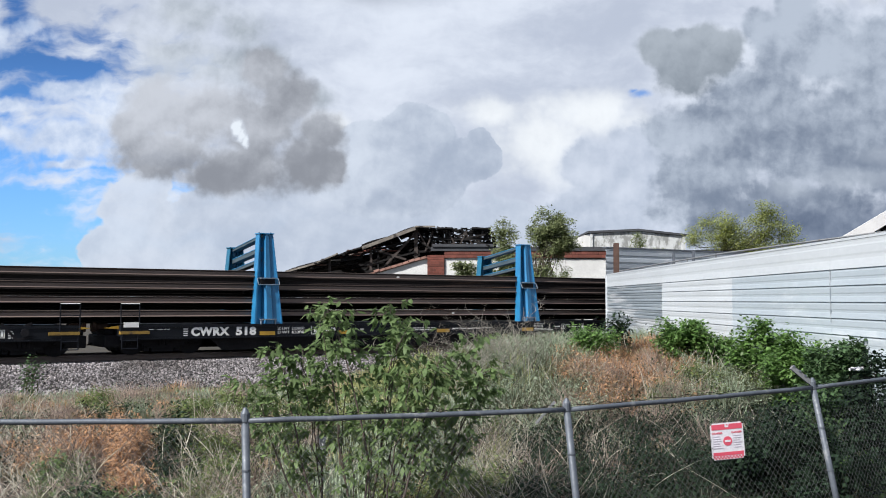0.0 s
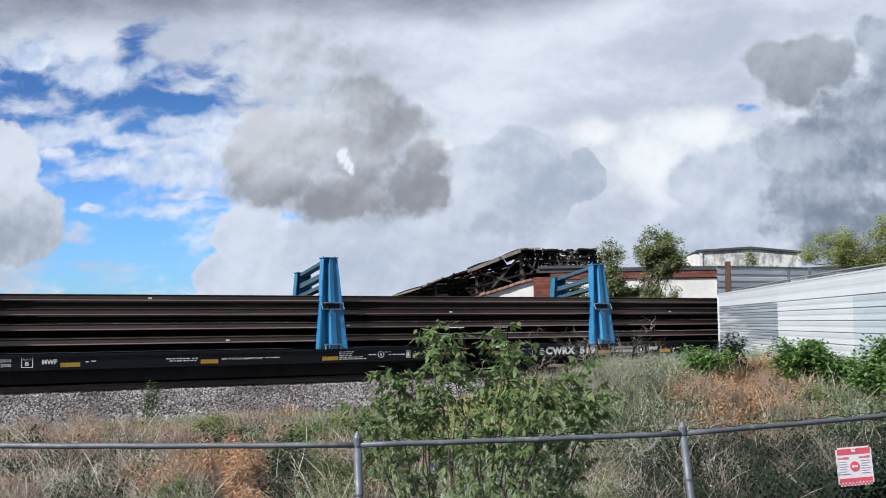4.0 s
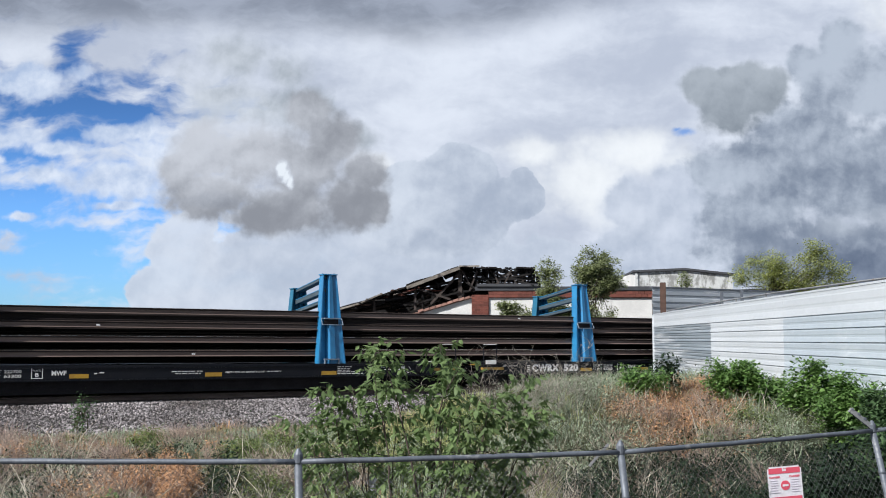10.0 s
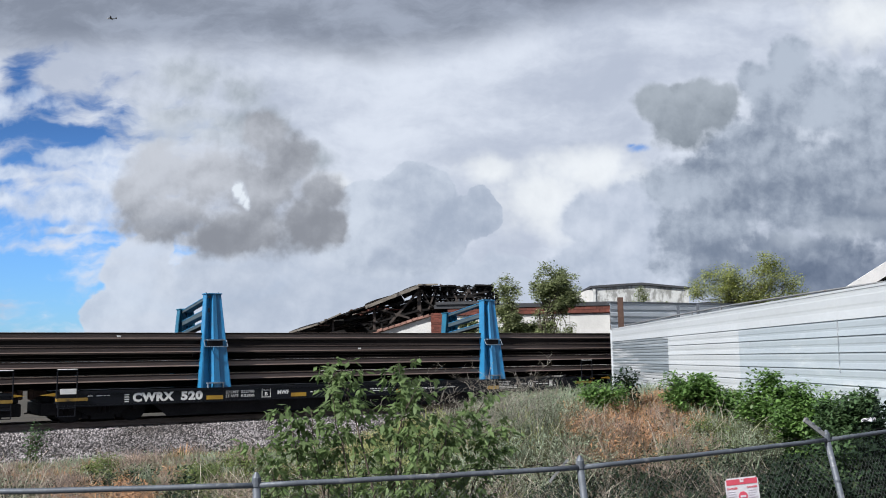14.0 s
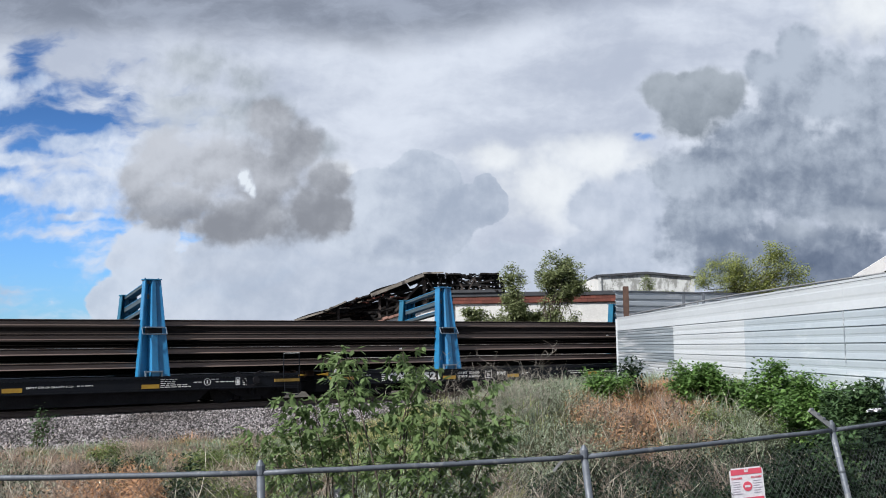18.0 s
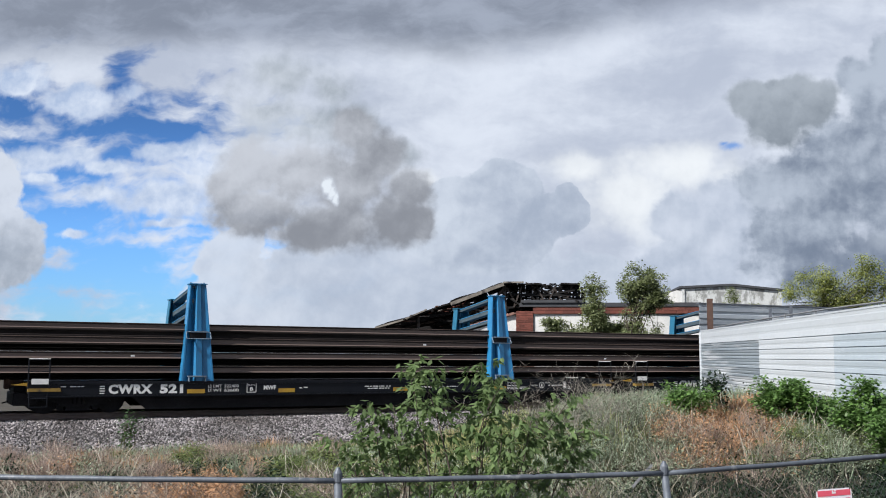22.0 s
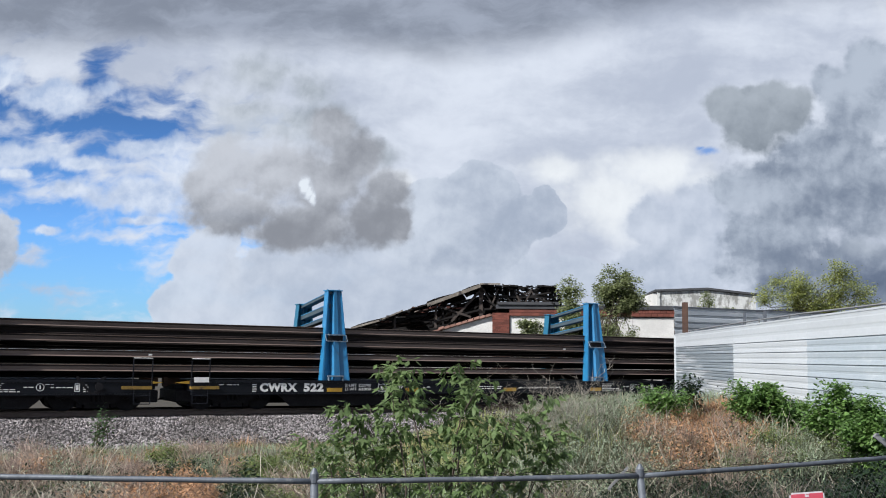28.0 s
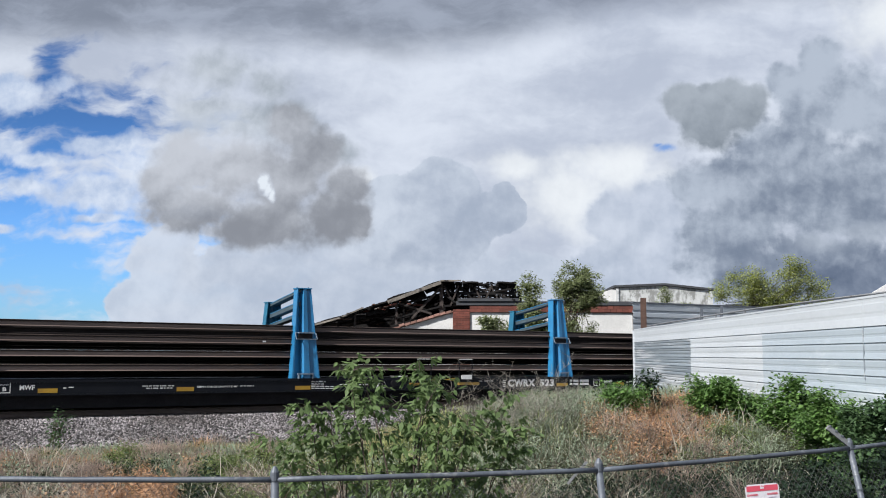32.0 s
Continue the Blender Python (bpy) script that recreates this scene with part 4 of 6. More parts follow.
    for text, x0, x1, z0, z1, w in (("PLATE", 1.53, 1.75, 0.755, 0.80, 0.001), ("B", 1.59, 1.69, 0.61, 0.715, 0.004), ("MWF", 2.02, 2.41, 0.635, 0.77, 0.005),
                                    ("EMPTY CTR OF GRAVITY 2'-10\"", 7.0, 8.25, 0.645, 0.70, 0.002)):
        part("lettering", fitted(lettering(text, 0.1, w), x0, x1, z0, z1, FACE - 0.003), "white_paint", car, "white letters")
    return car


def train():
    """Seven cars and the long rails that lie over all of them, all rolling together."""
    out = []
    first = flat_car()
    weights = {518: ("LD LMT 222800", "LT WT   63200"), 519: ("LD LMT 222700", "LT WT   63300"), 520: ("LD LMT 222700", "LT WT   63300"), 521: ("LD LMT 222400", "LT WT   63600"), 522: ("LD LMT 222700", "LT WT   63300")}
    cars = [first] + [copy_thing(first, pose(0, 0, 0)) for _ in range(6)]
    for k, car in enumerate(cars):
        number = 517 + k
        if number > 517:
            for word, x0, x1 in (("CWRX", -2.52, -1.30), (str(number), -1.09, -0.42)):
                part("lettering", fitted(lettering(word, 0.3, 0.022, 0.004, 1.1), x0, x1, 0.555, 0.825, FACE - 0.003), "white_paint", car, "bold white letters")
        if number in weights:
            for i, w in enumerate(weights[number]):
                for word, x0, x1 in zip(w.split(), (0.32, 0.47, 0.80), (0.43, 0.73, 1.24)):
                    part("lettering", fitted(lettering(word, 0.11, 0.0012), x0, x1, 0.715 - 0.125 * i, 0.80 - 0.125 * i, FACE - 0.003), "white_paint", car, "white letters")
        else:
            for z in (0.59, 0.715):
                for dx, w in ((0, 0.12), (0.18, 0.24), (0.5, 0.42)):
                    part("stencil", bars([(0.32 + dx, 0.32 + dx + w, z, z + 0.08)], FACE), "white_paint", car)
        out.append((car, PITCH * (k - 1), 0.0, 0.0))
    rng = random.Random(8)
    me = None
    for ti, zt in enumerate(TIERS):
        for j in range(11):
            if me is None:
                bm = bmesh.new()
                swept(bm, rail_profile(0), -24.5, 119.0, 36)
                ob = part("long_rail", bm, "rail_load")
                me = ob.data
                me.materials.append(M["rail_glint"])
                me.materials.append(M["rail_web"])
                for f in me.polygons:    # brown lit web and foot, shaded head, glint on its upper corner, all painted
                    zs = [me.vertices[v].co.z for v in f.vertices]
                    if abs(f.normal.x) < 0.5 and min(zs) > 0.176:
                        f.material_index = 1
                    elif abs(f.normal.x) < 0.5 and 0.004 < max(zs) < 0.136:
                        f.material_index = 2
                dull = me.copy()         # inner rails all dark: the shade between tiers put into their colour
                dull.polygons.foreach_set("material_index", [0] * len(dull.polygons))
            else:
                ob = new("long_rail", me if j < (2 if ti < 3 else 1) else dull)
            tagged(ob, "long dark brown steel rail stacked on railcars", "rail", "stacked rails of tier %d" % (ti + 1))
            if j == 0:                   # paper tags stuck on the outer rails
                for x in ((7.2, 27.0, 52.5), (11.1, 33.4, 61.0, 78.0), (14.8, 24.2, 47.0, 70.5, 93.0), (4.9, 39.0, 84.0))[ti]:
                    part("paper_tag", cubes((x, x + 0.11, -0.0785, -0.0765, 0.05, 0.10)), "white_paint", ob, "small white paper tag")
            # the inner rails hang lower, which on lower tiers closes off the background
            sag = (0.10, 0.20, 0.03, 0.15, 0.228)[j % 5] if j > (0 if ti == 3 else 6) else 0.0
            out.append((ob, 0.0, -1.07 + 0.205 * j + rng.uniform(-0.012, 0.012), zt - sag))
    return out


TRAIN = train()


def motions():
    """The train rolls by, slowing a little."""
    for ob, along, across, up in TRAIN:
        walk(ob, [(t, on_track(s + along, across, up)) for t, s in ROLL])
    # the aircraft crosses high up, away to the left
    walk(PLANE, [(t, pose(203 - 40.7 * t, 1184 - 7.7 * t, 520.5 + EYE - 9.7 * t, 0, 0, 10)) for t in (0, 16, 32)])


# ---- chain-link fence ----
def fence():
    rail_z = [0.775, 0.775, 0.775, 0.752, 0.745, 0.80, 0.85]
    leans = [0.02, 0.02, 0.03, 0.03, 0.10, 0.19, 0.2]
    fen = thing("chain_link_fence", "galvanised chain-link fence with pipe posts and top rail", "fence", pose(0, 0, 0))
    heads = []
    for (x, y), z, lean in zip(POSTS, rail_z, leans):
        g = float(ground_z(x, y)) - 0.15
        h = z - g
        foot, head = Vector((x + lean * h, y - 0.02, g)), Vector((x, y, z + 0.02))
        heads.append(Vector((x, y, z)))
        post = part("post", rod(bmesh.new(), foot, head, 0.030, n=12), "galv", fen, smooth=True)
        bm = bmesh.new()
        rod(bm, head - Vector((0, 0, 0.03)), head + Vector((0, 0, 0.035)), 0.037, 0.034, n=12)
        rod(bm, head + Vector((0, 0, 0.035)), head + Vector((0, 0, 0.075)), 0.034, 0.012, n=12)
        part("post_cap", bm, "galv", post)
        for k in range(1, 5):
            p = foot.lerp(head, 1 - k * 0.2)
            part("tie_band", rod(bmesh.new(), p - Vector((0, 0, 0.008)), p + Vector((0, 0, 0.008)), 0.034, n=12), "galv", post)
    # bent barbed-wire arms that still stand on two posts
    for k, p, q, w, h in ((4, (-0.25, 0.05, -0.12), (-0.09, 0.05, 0.06), 0.012, 0.02), (5, (0.0, 0.0, 0.03), (-0.22, -0.05, 0.20), 0.03, 0.045)):
        bm = bmesh.new()
        beam(bm, heads[k] + Vector(p), heads[k] + Vector(q), w, h)
        arm = part("wire_arm", bm, "galv_pale", fen, "bent pale steel arm")
        if k == 5:                       # slots that once held the barbed wire
            for u in (0.35, 0.62, 0.9):
                c = heads[k] + Vector(p).lerp(Vector(q), u)
                part("wire_slot", cubes((c.x - 0.012, c.x + 0.012, c.y - 0.02, c.y + 0.02, c.z + 0.015, c.z + 0.034)), "galv", arm)
    for a, b, pa, pb in zip(heads, heads[1:], POSTS, POSTS[1:]):
        bm = bmesh.new()
        n = 8
        pts = []
        for i in range(n + 1):
            p = a.lerp(b, i / n)
            p.z += -0.005 * math.sin(math.pi * i / n) + 0.0015 * math.sin(9.0 * p.x)
            p.y -= 0.01
            pts.append(p)
        pipe_run(bm, pts, 0.0215, n=10)
        part("top_rail", bm, "galv", fen, smooth=True)
        if a.x > -2:                     # a loose strand of old wire lies along the rail
            pts = []
            for i in range(37):
                p = a.lerp(b, i / 36)
                pts.append((p.x, p.y - 0.012 + 0.01 * math.sin(5.3 * i), p.z + 0.030 + 0.010 * math.sin(1.7 * i) + 0.006 * math.sin(4.1 * i)))
            part("loose_wire", pipe_run(bmesh.new(), pts, 0.0024, n=5), "burnt", fen, "loose blackened wire")
        # woven wire: zigzags side by side that cross into diamonds
        run = (b - a).length
        cols, pitch = int(run / 0.032), 0.032
        verts, faces = [], []
        top, low = -0.035, -1.70
        rows_n = int((top - low) / (pitch * 1.12))
        for c in range(cols + 1):
            line = []
            for r in range(rows_n + 1):
                u = (c + (r + c) % 2) * pitch
                p = a.lerp(b, min(u / run, 1.0))
                hz = top - r * pitch * 1.12
                dx = -hz * (0.10 + 0.05 * (a.x > 0))
                line.append((p.x + (dx if a.x > -1 else -hz * 0.03), p.y + (0.03 if r % 2 else 0.024), p.z + hz))
            base = len(verts)
            for k, (x, y, z) in enumerate(line):
                w = 0.0014
                verts += [(x - w, y - w * 0.6, z), (x + w, y - w * 0.6, z), (x, y + w, z)]
            for k in range(rows_n):
                o = base + 3 * k
                for i in range(3):
                    j = (i + 1) % 3
                    faces.append((o + i, o + j, o + 3 + j, o + 3 + i))
        ob = part("wire_mesh", mesh_of("wire_mesh", verts, faces), "galv_wire", fen, "woven diamond wire mesh")
        tagged(ob, kind="stuff")
    return heads


HEADS = fence()


def warning_sign():
    """The small red and white notice wired to the mesh."""
    a, b = HEADS[4], HEADS[5]
    d = (b - a).normalized()
    sign = thing("warning_sign", "white and red danger notice wired to the chain-link fence", "sign")
    c = Vector((2.575, 9.09, 0.375))
    sign.matrix_world = Matrix.Translation(c) @ pose(0, 0, 0, 0, 0, math.degrees(math.atan2(d.y, d.x)) - 22) @ pose(0, 0, 0, 0, -4, 0)
    w, h = 0.156, 0.165
    bm = cubes((-w, w, 0.0, 0.004, -h, h))
    bmesh.ops.bevel(bm, geom=[e for e in bm.edges if abs(e.verts[0].co.y - e.verts[1].co.y) > 0.003], offset=0.018, segments=3, affect="EDGES")
    part("panel", bm, "sign_white", sign)
    part("red_band", cubes((-w + 0.012, w - 0.012, -0.003, -0.001, 0.105, h - 0.012)), "sign_red", sign)
    part("red_band", cubes((-w + 0.012, w - 0.012, -0.003, -0.001, -0.128, -0.098)), "sign_red", sign)
    part("emblem", cubes((-0.018, -0.006, -0.005, -0.003, 0.125, 0.158), (-0.006, 0.016, -0.005, -0.003, 0.125, 0.14), (0.004, 0.02, -0.005, -0.003, 0.146, 0.158)), "sign_white", sign)
    for x in (-0.092, 0.092):
        me = fitted(lettering("DANGER", 0.02, 0.001, 0.001), x - 0.05, x + 0.05, 0.066, 0.084, -0.0025)
        part("lettering", me, "sign_red", sign, "red capital letters")
    rows = []
    rng = random.Random(3)
    for i in range(6):
        z = 0.045 - 0.021 * i
        for x in (-0.14, 0.052):
            rows.append((x, x + rng.uniform(0.06, 0.09), z, z + 0.005))
    for r in rows:
        part("print_line", bars([r], -0.002), "sign_grey", sign, "grey line of small print")
    part("symbol", rod(bmesh.new(), (0, -0.004, 0), (0, -0.001, 0), 0.042, n=20), "sign_red", sign, "red no-entry disc")
    part("symbol_bar", cubes((-0.026, 0.026, -0.006, -0.0035, -0.009, 0.009)), "sign_white", sign)
    step = (2 * w - 0.028) / 19
    rows = [(-w + 0.014 + step * i, -w + 0.014 + step * (i + 1), -0.146 - 0.014 * (i % 2), -0.132 - 0.014 * (i % 2)) for i in range(19)]
    part("check_strip", bars(rows, -0.001), "sign_red", sign, "red and white check")


warning_sign()


# ---- sheet-metal yard wall ----
def rib_panel(x0, x1, z0, z1, ribs, deep=0.022, top_lip=0.02):
    """A lapped metal sheet along x, seen on its -y side, with trapezoid ribs along it."""
    prof = []
    h = (z1 - z0) / ribs
    for i in range(ribs):
        z = z0 + h * i
        prof += [(0.0, z + 0.02 * h), (0.0, z + 0.55 * h), (deep, z + 0.66 * h), (deep, z + 0.88 * h)]
    prof[0] = (-0.012, z0)
    prof += [(0.0, z1)]
    back = [(y + 0.004, z) for y, z in prof[::-1]]
    bm = bmesh.new()
    swept(bm, prof + back, x0, x1)
    return bm


def yard_wall():
    """The long white sheet-metal wall that runs from the near bushes to the track."""
    wall = thing("sheet_metal_wall", "long white-painted corrugated metal wall with a bare grey patch", "wall", kind="structure")
    # along local x from the far corner towards the camera
    far, near = Vector((6.15, 37.4)), Vector((6.33, 12.8))
    d = near - far
    wall.matrix_world = pose(far.x, far.y, 0, 0, 0, math.degrees(math.atan2(d.y, d.x)))
    run = d.length
    top = 2.56
    cuts = [0, 9.1, 15.8, 21.2, run]
    edges = [0.02, 0.32, 0.58, 0.84, 1.10, 1.36, 1.62, 1.88, 2.14, top]
    for i, (z0, z1) in enumerate(zip(edges, edges[1:])):
        for k, (x0, x1) in enumerate(zip(cuts, cuts[1:])):
            bare = (k == 0 and i < 8) or (k == 1 and i < 3)
            last = i == len(edges) - 2
            part("metal_sheet", rib_panel(x0 + 0.003, x1 - 0.003, z0, z1 + 0.02, 2 if not bare else 3, 0.003 if last else (0.014 if bare else 0.004)),
                 "sheet_grey" if bare else ("fence_white" if k < 2 or last else "fence_blue"), wall)
    part("top_flashing", cubes((0, run, -0.006, 0.10, top + 0.022, top + 0.06)), "fence_white", wall)
    part("seam_strip", cubes((21.18, 21.21, -0.012, -0.005, 1.30, 2.15)), "sheet_grey", wall, "buckled vertical seam")
    part("corner_trim", cubes((-0.05, 0.0, -0.05, 0.10, 0.0, top + 0.02)), "fence_white", wall)
    for x in (0.4, 6, 11.8, 17.5, 23.5):
        part("wall_post", cubes((x, x + 0.12, 0.05, 0.17, -0.2, top)), "rust", wall)
    # pipe rail that stands above the wall
    pipe = thing("pipe_rail", "thin grey pipe rail on uprights above the metal wall", "railing", kind="structure")
    def at(x, h):
        p = far + d * (x / run)
        return Vector((p.x + 0.45, p.y, top + h))
    bm = bmesh.new()
    hs = [(0.3, 0.17), (9, 0.20), (14, 0.20), (19, 0.16), (run, 0.10)]
    for (x0, h0), (x1, h1) in zip(hs, hs[1:]):
        rod(bm, at(x0, h0), at(x1, h1), 0.022)
    part("pipe", bm, "galv_pale", pipe)
    for x, h, lo in ((0.3, 0.22, -0.5), (10.2, 0.24, -0.3), (13.0, 0.24, -0.3), (21.5, 0.15, -0.3)):
        part("upright", rod(bmesh.new(), at(x, lo), at(x, h), 0.022), "galv_pale", pipe)


yard_wall()


def grey_wall():
    """The bare sheet wall across the yard, with rusty posts before it."""
    wall = thing("grey_sheet_wall", "bare grey corrugated metal wall across the tracks", "wall", kind="structure")
    a = (6.50, 38.3, 3.62)
    d = Vector(TU) * 12
    wall.matrix_world = pose(a[0], a[1], 0, 0, 0, 90 - TRACK)
    run, top = d.length + 8, a[2]
    z = top
    for i in range(9):
        part("metal_sheet", rib_panel(-0.30, run * 0.5, z - 0.5, z + 0.02, 2, 0.03), "sheet_pale", wall)
        part("metal_sheet", rib_panel(run * 0.5 + 0.01, run, z - 0.5, z + 0.02, 2, 0.03), "sheet_pale", wall)
        z -= 0.49
    part("top_flashing", cubes((-0.32, run, -0.02, 0.12, top + 0.024, top + 0.07)), "galv", wall)
    for px, py, w, d in ((1091, 430, 0.20, 37.4), (1228, 444, 0.08, 38.5), (1193, 447, 0.08, 38.0)):
        rusty = w > 0.1
        x, y, zt = put_on(px, py, d)
        ob = part("steel_column", cubes((-w / 2, w / 2, -0.03, -0.02 + 0.02, -0.4, zt), (-w / 2, w / 2, 0.17, 0.19, -0.4, zt), (-0.012, 0.012, 0.0, 0.17, -0.4, zt)), "rust" if rusty else "galv")
        ob.matrix_world = pose(x, y, 0, 0, 0, -4)
        tagged(ob, "rusty steel column standing before a grey metal wall" if rusty else "thin grey steel column before a grey metal wall", "column", "yard columns")


grey_wall()


# ---- buildings behind the track ----
def burnt_building():
    """The ruin: a brick front with white panels and a burnt, sagging steel roof."""
    D = 58.0
    k = D / 1761
    b = thing("burnt_warehouse", "ruined brick warehouse with a burnt sagging black roof", "building")
    X = lambda px: (px - 784) * k
    Z = lambda py: EYE + (531 - py) * k
    g = -0.4
    # white panels, set back between brick
    for x0, x1, zt in ((786, 872, 457), (872, 985, 457), (1001, 1073, 458)):
        part("wall_panel", cubes((X(x0) + 0.02, X(x1) - 0.02, D + 0.08, D + 0.25, g, Z(zt))), "stucco", b)
    bm = bmesh.new()
    slab(bm, [(X(560), D + 0.08, g), (X(756), D + 0.08, g), (X(756), D + 0.08, Z(457.5)), (X(684), D + 0.08, Z(478.5)), (X(640), D + 0.08, Z(492)), (X(560), D + 0.08, Z(515))], 0.17)
    part("wall_panel", bm, "stucco", b)
    # dark parapet over the brick band
    part("parapet", cubes((X(762), X(1076), D - 0.1, D + 0.5, Z(444), Z(437))), "roof_dark", b)
    part("parapet_cap", cubes((X(765), X(874), D - 0.2, D + 0.6, Z(437) + 0.003, Z(432))), "roof_dark", b)
    part("flat_roof", cubes((X(786), X(1076), D + 0.5, D + 9, Z(452), Z(440))), "roof_dark", b)
    part("rear_wall", cubes((X(560), X(1076), D + 9, D + 9.3, g, Z(452))), "burnt", b)
    part("side_wall", cubes((X(1076) - 0.25, X(1076), D + 0.6, D + 9, g, Z(453))), "brick", b)
    # burnt roof: two falling pitches and a flat, ragged stretch
    rng = random.Random(12)

    def sheet(pts, depth, thick=0.09, n=7, mat="burnt", name="roof_sheet"):
        """A roof pitch between two outline points, split into strips along its depth, with uneven ends."""
        (xa, za), (xb, zb) = pts
        for i in range(n):
            u0, u1 = i / n, (i + 1) / n - 0.012
            y1 = D + depth * rng.uniform(0.75, 1.0)
            drop = rng.uniform(-0.10, 0.06)
            p = [Vector((xa + (xb - xa) * u, 0, za + (zb - za) * u + 0.04 * math.sin(9 * u))) for u in (u0, u1)]
            bm = bmesh.new()
            slab(bm, [(p[0].x, D - 0.15, p[0].z), (p[1].x, D - 0.15, p[1].z), (p[1].x, y1, p[1].z + drop), (p[0].x, y1, p[0].z + drop)], thick, (0, 0, -1))
            part(name, bm, mat, b)
    sheet([(X(506), Z(479)), (X(640), Z(437))], 8, n=8)
    sheet([(X(640), Z(433)), (X(733), Z(401))], 8, n=6)
    sheet([(X(733), Z(401)), (X(800), Z(403))], 8, n=5)
    sheet([(X(835), Z(402)), (X(869), Z(403))], 7, n=3)
    for pts, w in (([(641, 439), (735, 404)], 0.19), ([(506, 481), (560, 466)], 0.10), ([(560, 465), (598, 449)], 0.08), ([(734, 401), (770, 401)], 0.09)):
        bm = bmesh.new()
        (x0, y0), (x1, y1) = pts
        beam(bm, (X(x0), D - 0.22, Z(y0)), (X(x1), D - 0.22, Z(y1)), 0.08, w)
        part("eave_board", bm, "burnt_edge", b, "scorched pale fascia board")
    # the braces that stand out before the dark inside
    for x0, y0, x1, y1, w in ((735, 411, 683, 467, 0.13), (660, 440, 718, 459, 0.12), (582, 458, 582, 482, 0.13), (766, 408, 752, 444, 0.09), (739, 408, 757, 440, 0.09),
                              (795, 412, 808, 438, 0.09), (825, 410, 811, 438, 0.09), (855, 408, 842, 438, 0.10), (825, 412, 838, 436, 0.08)):
        bm = bmesh.new()
        beam(bm, (X(x0), D + 0.32, Z(y0)), (X(x1), D + 0.32, Z(y1)), w, w)
        part("brace", bm, "sooty_steel", b, "sooty steel brace")
    # trusses in three rows of depth
    for j, dy in enumerate((0.45, 2.6, 5.6)):
        y = D + dy
        o = 6 * j
        for x0, y0, x1, y1, w in ((735, 402, 736, 474, 0.22), (655, 434, 655, 478, 0.15), (668, 440, 668, 478, 0.1), (766, 402 + o, 764, 445, 0.12), (793, 404, 795, 440, 0.12), (826, 406, 822, 438, 0.14),
                                  (852, 405, 850, 436, 0.12), (867, 404, 867, 432, 0.14)):
            bm = bmesh.new()
            beam(bm, (X(x0 + o * 1.5), y, Z(y0)), (X(x1 + o * 1.5), y, Z(y1)), w, w)
            part("column", bm, "sooty_steel" if j == 0 and x0 in (735, 655) else "burnt", b)
        for x0, y0, x1, y1, w in ((600, 462, 735, 420, 0.14), (735, 420, 868, 424, 0.14), (640, 470, 735, 445, 0.10), (735, 446, 870, 436, 0.12), (655, 440, 735, 466, 0.08), (735, 412, 680, 470, 0.08),
                                  (735, 424, 765, 440, 0.07), (766, 405, 795, 436, 0.07), (795, 436, 826, 408, 0.07), (826, 408, 852, 434, 0.07), (852, 434, 868, 406, 0.07), (560, 470, 640, 452, 0.12), (525, 478, 600, 466, 0.12),
                                  (738, 404, 762, 428, 0.06), (800, 404, 838, 412, 0.10), (772, 402, 812, 416, 0.1)):
            bm = bmesh.new()
            jx, jy = rng.uniform(-3, 3), rng.uniform(-3, 3)
            beam(bm, (X(x0 + o + jx), y, Z(y0 + jy)), (X(x1 + o), y + rng.uniform(-0.5, 0.5), Z(y1 - jy)), w, w)
            part("truss_bar", bm, rng.choice(["burnt"] * 7 + ["sooty_steel"]), b)
    # fallen boards and bent sheets inside
    for i in range(55):
        x = rng.uniform(530, 866)
        topy = np.interp(x, [506, 640, 735, 869], [482, 442, 408, 410])
        py = topy + rng.uniform(0, 1) ** 1.5 * (478 - topy) * (0.95 if x < 760 else 0.55)
        L0 = rng.uniform(0.5, 2.2)
        a = rng.gauss(-0.25 if x < 735 else 0.05, 0.35)
        y = D + rng.uniform(0.2, 6.5)
        ex = min(X(x) + L0 * math.cos(a), X(866))
        ez = min(Z(py) - L0 * math.sin(a), Z(np.interp(ex / k + 784, [506, 640, 735, 869], [484, 446, 412, 414])))
        bm = bmesh.new()
        beam(bm, (X(x), y, Z(py)), (ex, y + rng.uniform(-0.8, 0.8), ez), rng.uniform(0.05, 0.5), rng.uniform(0.03, 0.1))
        part("fallen_board", bm, rng.choice(["burnt"] * 9 + ["rust", "burnt_edge"]), b)
    # black backing added so that the inside reads dark, with slits of sky
    bm = bmesh.new()
    slab(bm, [(X(520), D + 7.2, g), (X(880), D + 7.2, g), (X(880), D + 7.2, Z(446)), (X(800), D + 7.2, Z(434)), (X(740), D + 7.2, Z(418)), (X(690), D + 7.2, Z(430)), (X(640), D + 7.2, Z(451)), (X(520), D + 7.2, Z(484))], 0.1)
    part("rear_partition", bm, "burnt", b, "black backing sheet added behind the dark inside")
    # black sheets added under the roof's slope to darken the inside
    for x0, y0, x1, y1 in ((540, 480, 640, 453), (642, 452, 690, 438), (692, 436, 735, 424), (738, 421, 770, 428), (775, 432, 812, 437)):
        bm = bmesh.new()
        slab(bm, [(X(x0), D + 1.5, Z(y0)), (X(x1), D + 1.5, Z(y1)), (X(x1), D + 6.5, Z(y1 - 3)), (X(x0), D + 6.5, Z(y0 - 3))], 0.1, (0, 0, -1))
        part("fallen_ceiling", bm, "burnt", b)
    # ragged top edge
    for i in range(26):
        x = rng.uniform(735, 846)
        bm = bmesh.new()
        a = rng.gauss(0.0, 0.2)
        z = Z(402 + rng.uniform(-2, 8))
